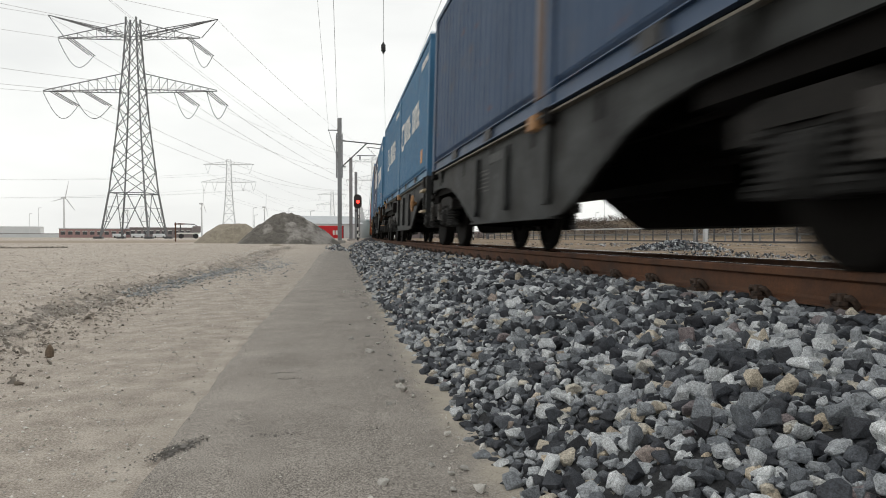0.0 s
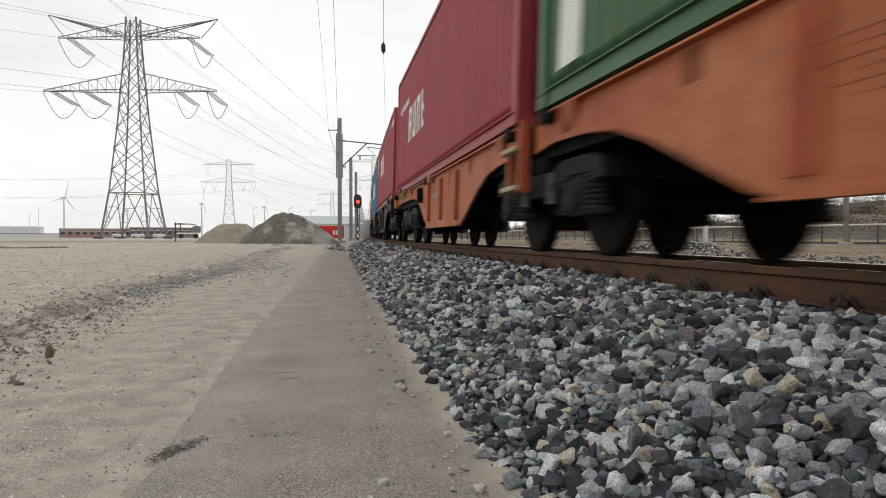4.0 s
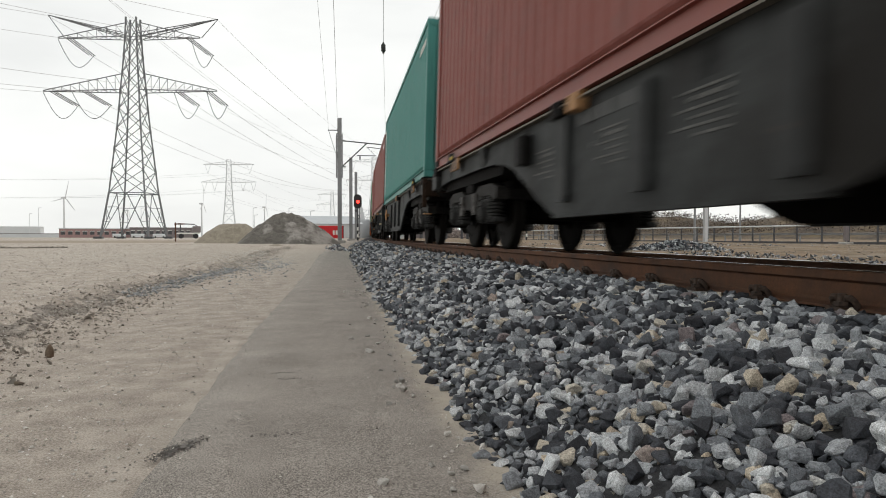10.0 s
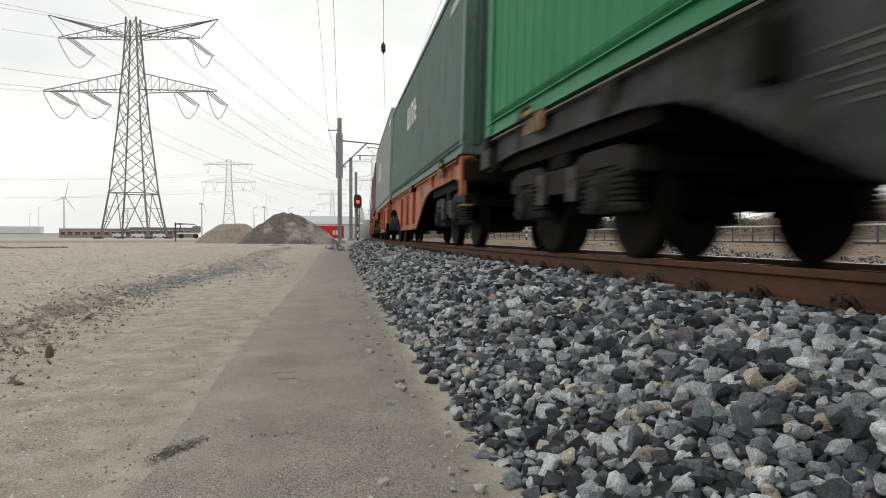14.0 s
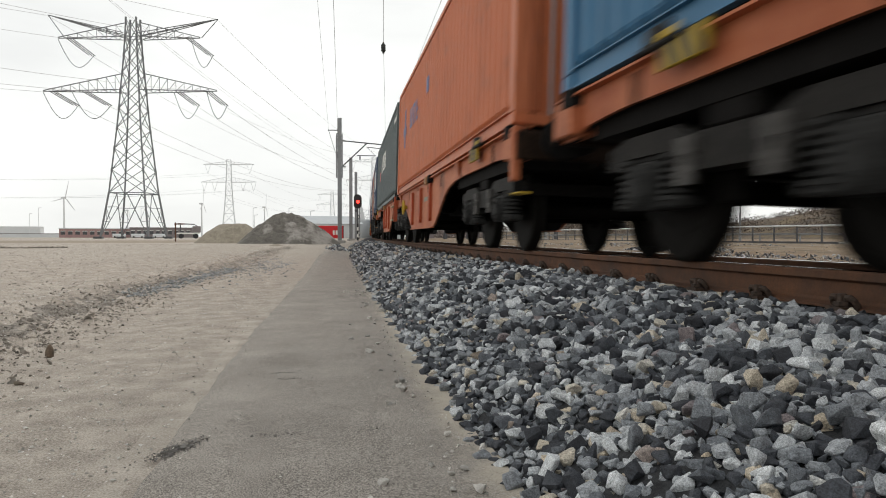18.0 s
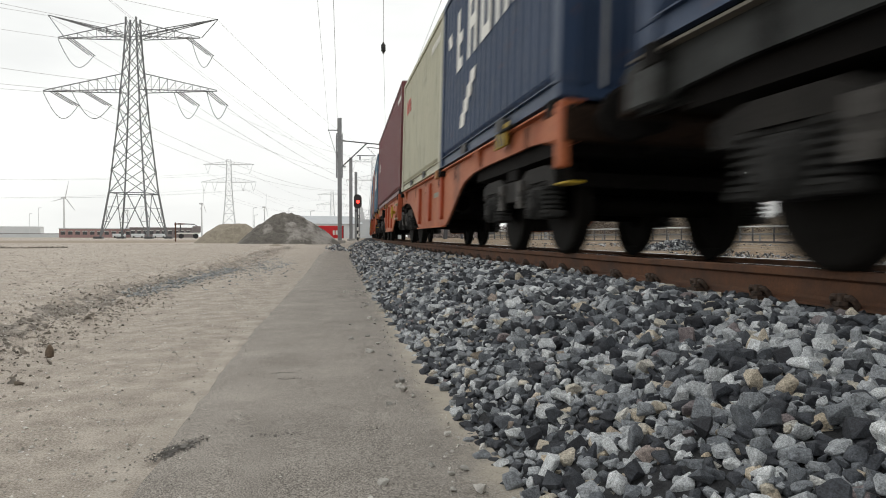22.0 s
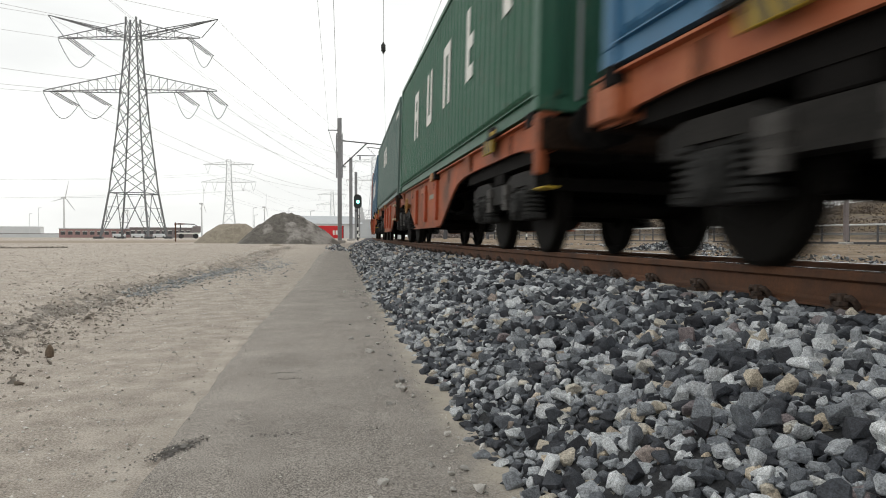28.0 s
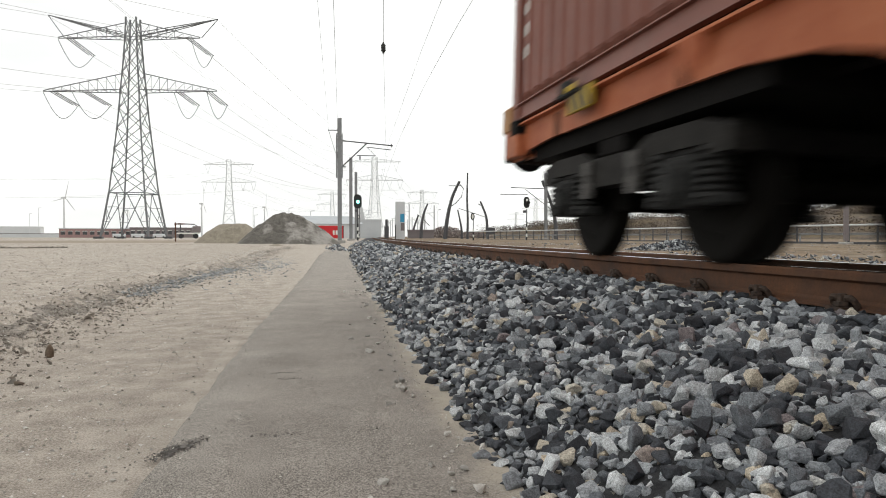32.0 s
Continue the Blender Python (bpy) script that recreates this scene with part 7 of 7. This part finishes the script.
for i in range(800):
    s = rnd.uniform(4, 15)
    side = 4.4 + 0.05 * s + rnd.gauss(0, 0.35)
    x, y, a = on_track(s)
    pile.put(x + math.cos(a) * side, y - math.sin(a) * side, 0.10 + abs(rnd.gauss(0, 0.04)), rnd.uniform(0.03, 0.075))
for i in range(900):
    s = rnd.uniform(-1, 1)
    pile.put(16.0 + rnd.gauss(0, 2.5), 31 + 5 * s + rnd.gauss(0, 1.0), 0.10, rnd.uniform(0.05, 0.14))
for i in range(2600):
    s = rnd.uniform(-12, 3.0)
    side = rnd.uniform(0.9, 3.1)
    x, y, a = on_track(s)
    pile.put(x + math.cos(a) * side, y - math.sin(a) * side, bed_height(s, side) + 0.01, rnd.uniform(0.05, 0.09))
for i in range(260):
    y = rnd.uniform(24, 41)
    x = along(PATH_RIGHT, y) - 0.02 * (y - 24) - abs(rnd.gauss(0, 0.28))
    pile.put(x, y, 0.03, rnd.uniform(0.05, 0.12), 0.8)
pile.done("far_stones", M_STONES, "grey ballast stones beyond the far rail", "stones", ballast_bed, CRUMBS)

# stones between the rails, and on the shoulder behind the camera
pile = Pile(16)
for i in range(8000):
    s, side = rnd.uniform(-12, 36), rnd.uniform(-0.66, 0.66)
    x, y, a = on_track(s)
    pile.put(x + math.cos(a) * side, y - math.sin(a) * side, bed_height(s, side) + rnd.uniform(-0.01, 0.02), rnd.uniform(0.04, 0.085))
for i in range(6000):
    s = rnd.uniform(-12, 0.5)
    side = rnd.uniform(-along(TOE, s) + 0.02, -0.86)
    x, y, a = on_track(s)
    pile.put(x + math.cos(a) * side, y - math.sin(a) * side, bed_height(s, side) + rnd.uniform(-0.01, 0.02), rnd.uniform(0.035, 0.075))
pile.done("inner_stones", M_STONES, "grey ballast stones between the rails", "stones", ballast_bed, CRUMBS)

# crumbled earth, pebbles and grit on the sandy ground
pile = Pile(7)
for i in range(11000):
    y = 2.4 + 30 * rnd.random() ** 1.9
    x = along(BANK, y) + rnd.gauss(0.08, 0.17)
    z = ground_height(x, y)
    d = rnd.uniform(0.005, 0.020) * (2.2 if rnd.random() < 0.06 else 1)
    pile.put(x, y, z + d * 0.12, d, 0.8)
# a ridge of turned earth far out on the yard
for i in range(700):
    x = rnd.uniform(-13.5, -8.6)
    y = 28.4 + 0.25 * math.sin(x * 2) + rnd.gauss(0, 0.12)
    d = rnd.uniform(0.04, 0.14)
    pile.put(x, y, ground_height(x, y) + d * 0.15, d, 0.7)
for i in range(9000):
    y = 2.0 + 26 * rnd.random() ** 1.6
    x = along(BANK, y) + 0.5 - abs(rnd.gauss(0, 1.2 + 0.12 * y))
    d = rnd.uniform(0.002, 0.007) * (1 + 0.05 * y)
    pile.put(x, y, ground_height(x, y) + d * 0.1, d, 0.7)
for i in range(2600):
    y = 7 + 38 * rnd.random()
    x = rnd.uniform(5.4 + 0.09 * y, 8 + 0.75 * y)
    d = rnd.uniform(0.03, 0.10) * (0.5 + 0.02 * y)
    pile.put(x, y, ground_height(x, y), d, 0.5)
for i in range(4500):
    y = 3.5 + 40 * rnd.random() ** 1.3
    x = along(BANK, y) - 0.1 - (1.0 + 0.45 * y) * rnd.random()
    d = rnd.uniform(0.006, 0.022) * (1 + 0.03 * y)
    pile.put(x, y, ground_height(x, y) + d * 0.1, d, 0.6)
pile.done("earth_clods", M_CLOD, "brown crumbled earth clods along the rut edge", "earth", None, CRUMBS)
pile = Pile(8)
for i in range(17000):
    y = 0.9 + 18 * rnd.random() ** 1.8
    x = rnd.uniform(-0.36 - 0.66 * y - 0.6, along(PATH_LEFT, y))
    if x < -9:
        continue
    d = (0.002 + 0.010 * rnd.random() ** 2.2) * (1.0 + 0.04 * y)
    pile.put(x, y, ground_height(x, y) + d * 0.15, d, 0.7)
for i in range(2200):
    y = 0.9 + 14 * rnd.random() ** 1.6
    x = rnd.uniform(along(PATH_LEFT, y), along(PATH_RIGHT, y))
    d = rnd.uniform(0.002, 0.006)
    pile.put(x, y, 0.014 + d * 0.1, d, 0.7)
for i in range(380):
    y = 0.9 + 9 * rnd.random()
    x = along(PATH_RIGHT, y) - abs(rnd.gauss(0, 0.05)) - 0.01
    d = rnd.uniform(0.003, 0.010)
    pile.put(x, y, 0.012 + d * 0.2, d, 0.8)
pile.done("grit", surface("pale_grit", (0.36, 0.335, 0.30), (0.68, 0.65, 0.60), 20, 0.9, bump=0.2, vary=0.4, island=True), "pale grit and pebbles scattered on the ground", "grit", None, CRUMBS)
# broken shells, thickest on the lip of the bank
pile = Pile(11)
for i in range(9000):
    y = 0.9 + 22 * rnd.random() ** 1.5
    if i % 5 < 3:
        x = along(BANK, y) - abs(rnd.gauss(0, 0.28)) + 0.10
    else:
        x = along(PATH_LEFT, y) - 0.03 - (0.6 + 0.62 * y) * rnd.random()
    d = rnd.uniform(0.004, 0.012) * (0.8 + 0.06 * y)
    pile.put(x, y, ground_height(x, y) + d * 0.14, d, 0.45, abs(rnd.gauss(0, 0.3)))
pile.done("shell_grit", surface("broken_shell", (0.52, 0.50, 0.47), (0.82, 0.80, 0.77), 30, 0.7, bump=0.1, vary=0.25, island=True), "white broken shells scattered over the sand", "shells", None, CRUMBS)
pile = Pile(9)
for i in range(1500):
    u = rnd.random()
    y = 6.4 + 5.0 * u + rnd.gauss(0, 0.25)
    x = -1.40 + 0.36 * u + rnd.gauss(0, 0.07)
    d = rnd.uniform(0.010, 0.026)
    pile.put(x, y, ground_height(x, y) + d * 0.2, d, 0.8)
for i in range(500):
    y = 12.5 + rnd.gauss(0, 2.2)
    x = -0.65 + rnd.gauss(0, 0.25)
    d = rnd.uniform(0.012, 0.03)
    pile.put(x, y, ground_height(x, y) + d * 0.1, d, 0.8)
pile.done("spilled_gravel", surface("dusty_gravel", (0.17, 0.185, 0.195), (0.42, 0.435, 0.44), 20, 0.9, bump=0.3, vary=0.35, island=True), "blue-grey gravel spilled along the rut", "gravel")
M_STRAY = surface("dusty_stray_stone", (0.24, 0.225, 0.205), (0.56, 0.54, 0.50), 12, 0.9, bump=0.4, vary=0.45, bump_dist=0.004)
for i in range(46):
    y = 1.3 + 6.5 * rnd.random() ** 1.3
    x = along(PATH_RIGHT, y) - 0.03 - abs(rnd.gauss(0, 0.07)) - (0.12 if i % 9 == 0 else 0)
    d = rnd.uniform(0.010, 0.022) * (1 + 0.05 * y) * (1.3 if i % 7 == 0 else 1)
    ob = tagged(new("stray_stone", NEAR[rnd.randrange(len(NEAR))]), "stray dusty ballast stone on the asphalt path", "stone", "stray stones")
    ob.material_slots[0].link = "OBJECT"
    ob.material_slots[0].material = M_STRAY
    ob.matrix_basis = Matrix.LocRotScale((x, y, 0.013 + d * 0.24), Euler((rnd.gauss(0, 0.3), rnd.gauss(0, 0.3), rnd.uniform(0, 6.3))), (d, d, d * 0.9))
stump = tagged(part("wooden_stump", lathe([(0.0, 0.015), (0.012, 0.0175), (0.030, 0.017), (0.046, 0.011), (0.054, 0.006), (0.058, 0.002)], "Z", 14), surface("damp_wood", (0.10, 0.072, 0.05), (0.22, 0.165, 0.12), 60, 0.85, bump=0.5, fine=200)), "small brown wooden stump in the sand", "stump")
stump.matrix_basis = pose(-1.05, 3.26, ground_height(-1.05, 3.26) - 0.003, 4, 3, 0)
smooth(stump)
# broken edge and cracks of the path
pile = Pile(10)
for i in range(420):
    u = rnd.gauss(0, 1)
    x, y = -0.288 + 0.026 * u + rnd.gauss(0, 0.012), 1.725 + 0.042 * u + rnd.gauss(0, 0.016)
    d = rnd.uniform(0.002, 0.007)
    pile.put(x, y, 0.011 + d * 0.1, d, 0.6)
for cx, cy, w_, n_ in ((-0.055, 2.6, 0.03, 40), (-0.06, 1.79, 0.035, 60), (0.12, 1.79, 0.06, 90), (-0.04, 2.49, 0.03, 40)):
    for i in range(n_):
        d = rnd.uniform(0.003, 0.009)
        pile.put(cx + rnd.gauss(0, w_), cy + rnd.gauss(0, 0.009), 0.014, d, 0.6)
for i in range(26):
    u = rnd.gauss(0, 0.8)
    d = rnd.uniform(0.010, 0.024)
    pile.put(-0.286 + 0.028 * u + rnd.gauss(0, 0.012), 1.725 + 0.045 * u + rnd.gauss(0, 0.014), 0.010, d, 0.4)
pile.done("asphalt_crumbs", surface("asphalt_crumb", (0.10, 0.094, 0.086), (0.22, 0.205, 0.19), 40, 0.9, bump=0.2, vary=0.3, island=True), "dark asphalt crumbs at the broken path edge", "crumbs", None, CRUMBS)


def motions():
    for thing, u, local in TRAIN:
        walk(thing, train_rows(u, local))
    for sets, n, y in WHEELSETS:
        rows = wheel_rows(n, y)
        for wset, dy in zip(sets, (-0.9, 0.9)):
            walk(wset, [(t, pose(0, dy, 0.46, a)) for t, a in rows])

    # the signal shows red, then yellow, then green: each glass moves forward instead of lighting up
    for glass, k, z in SIGNAL_GLASSES:
        shown = [(0.0, 25.3), (25.4, 26.3), (26.4, 32.0)][k]
        rows = []
        for t in (0.0, 25.3, 25.4, 26.3, 26.4, 32.0):
            rows.append((t, pose(0, -0.12 if shown[0] <= t <= shown[1] else 0.17, z)))
        walk(glass, rows)


motions()
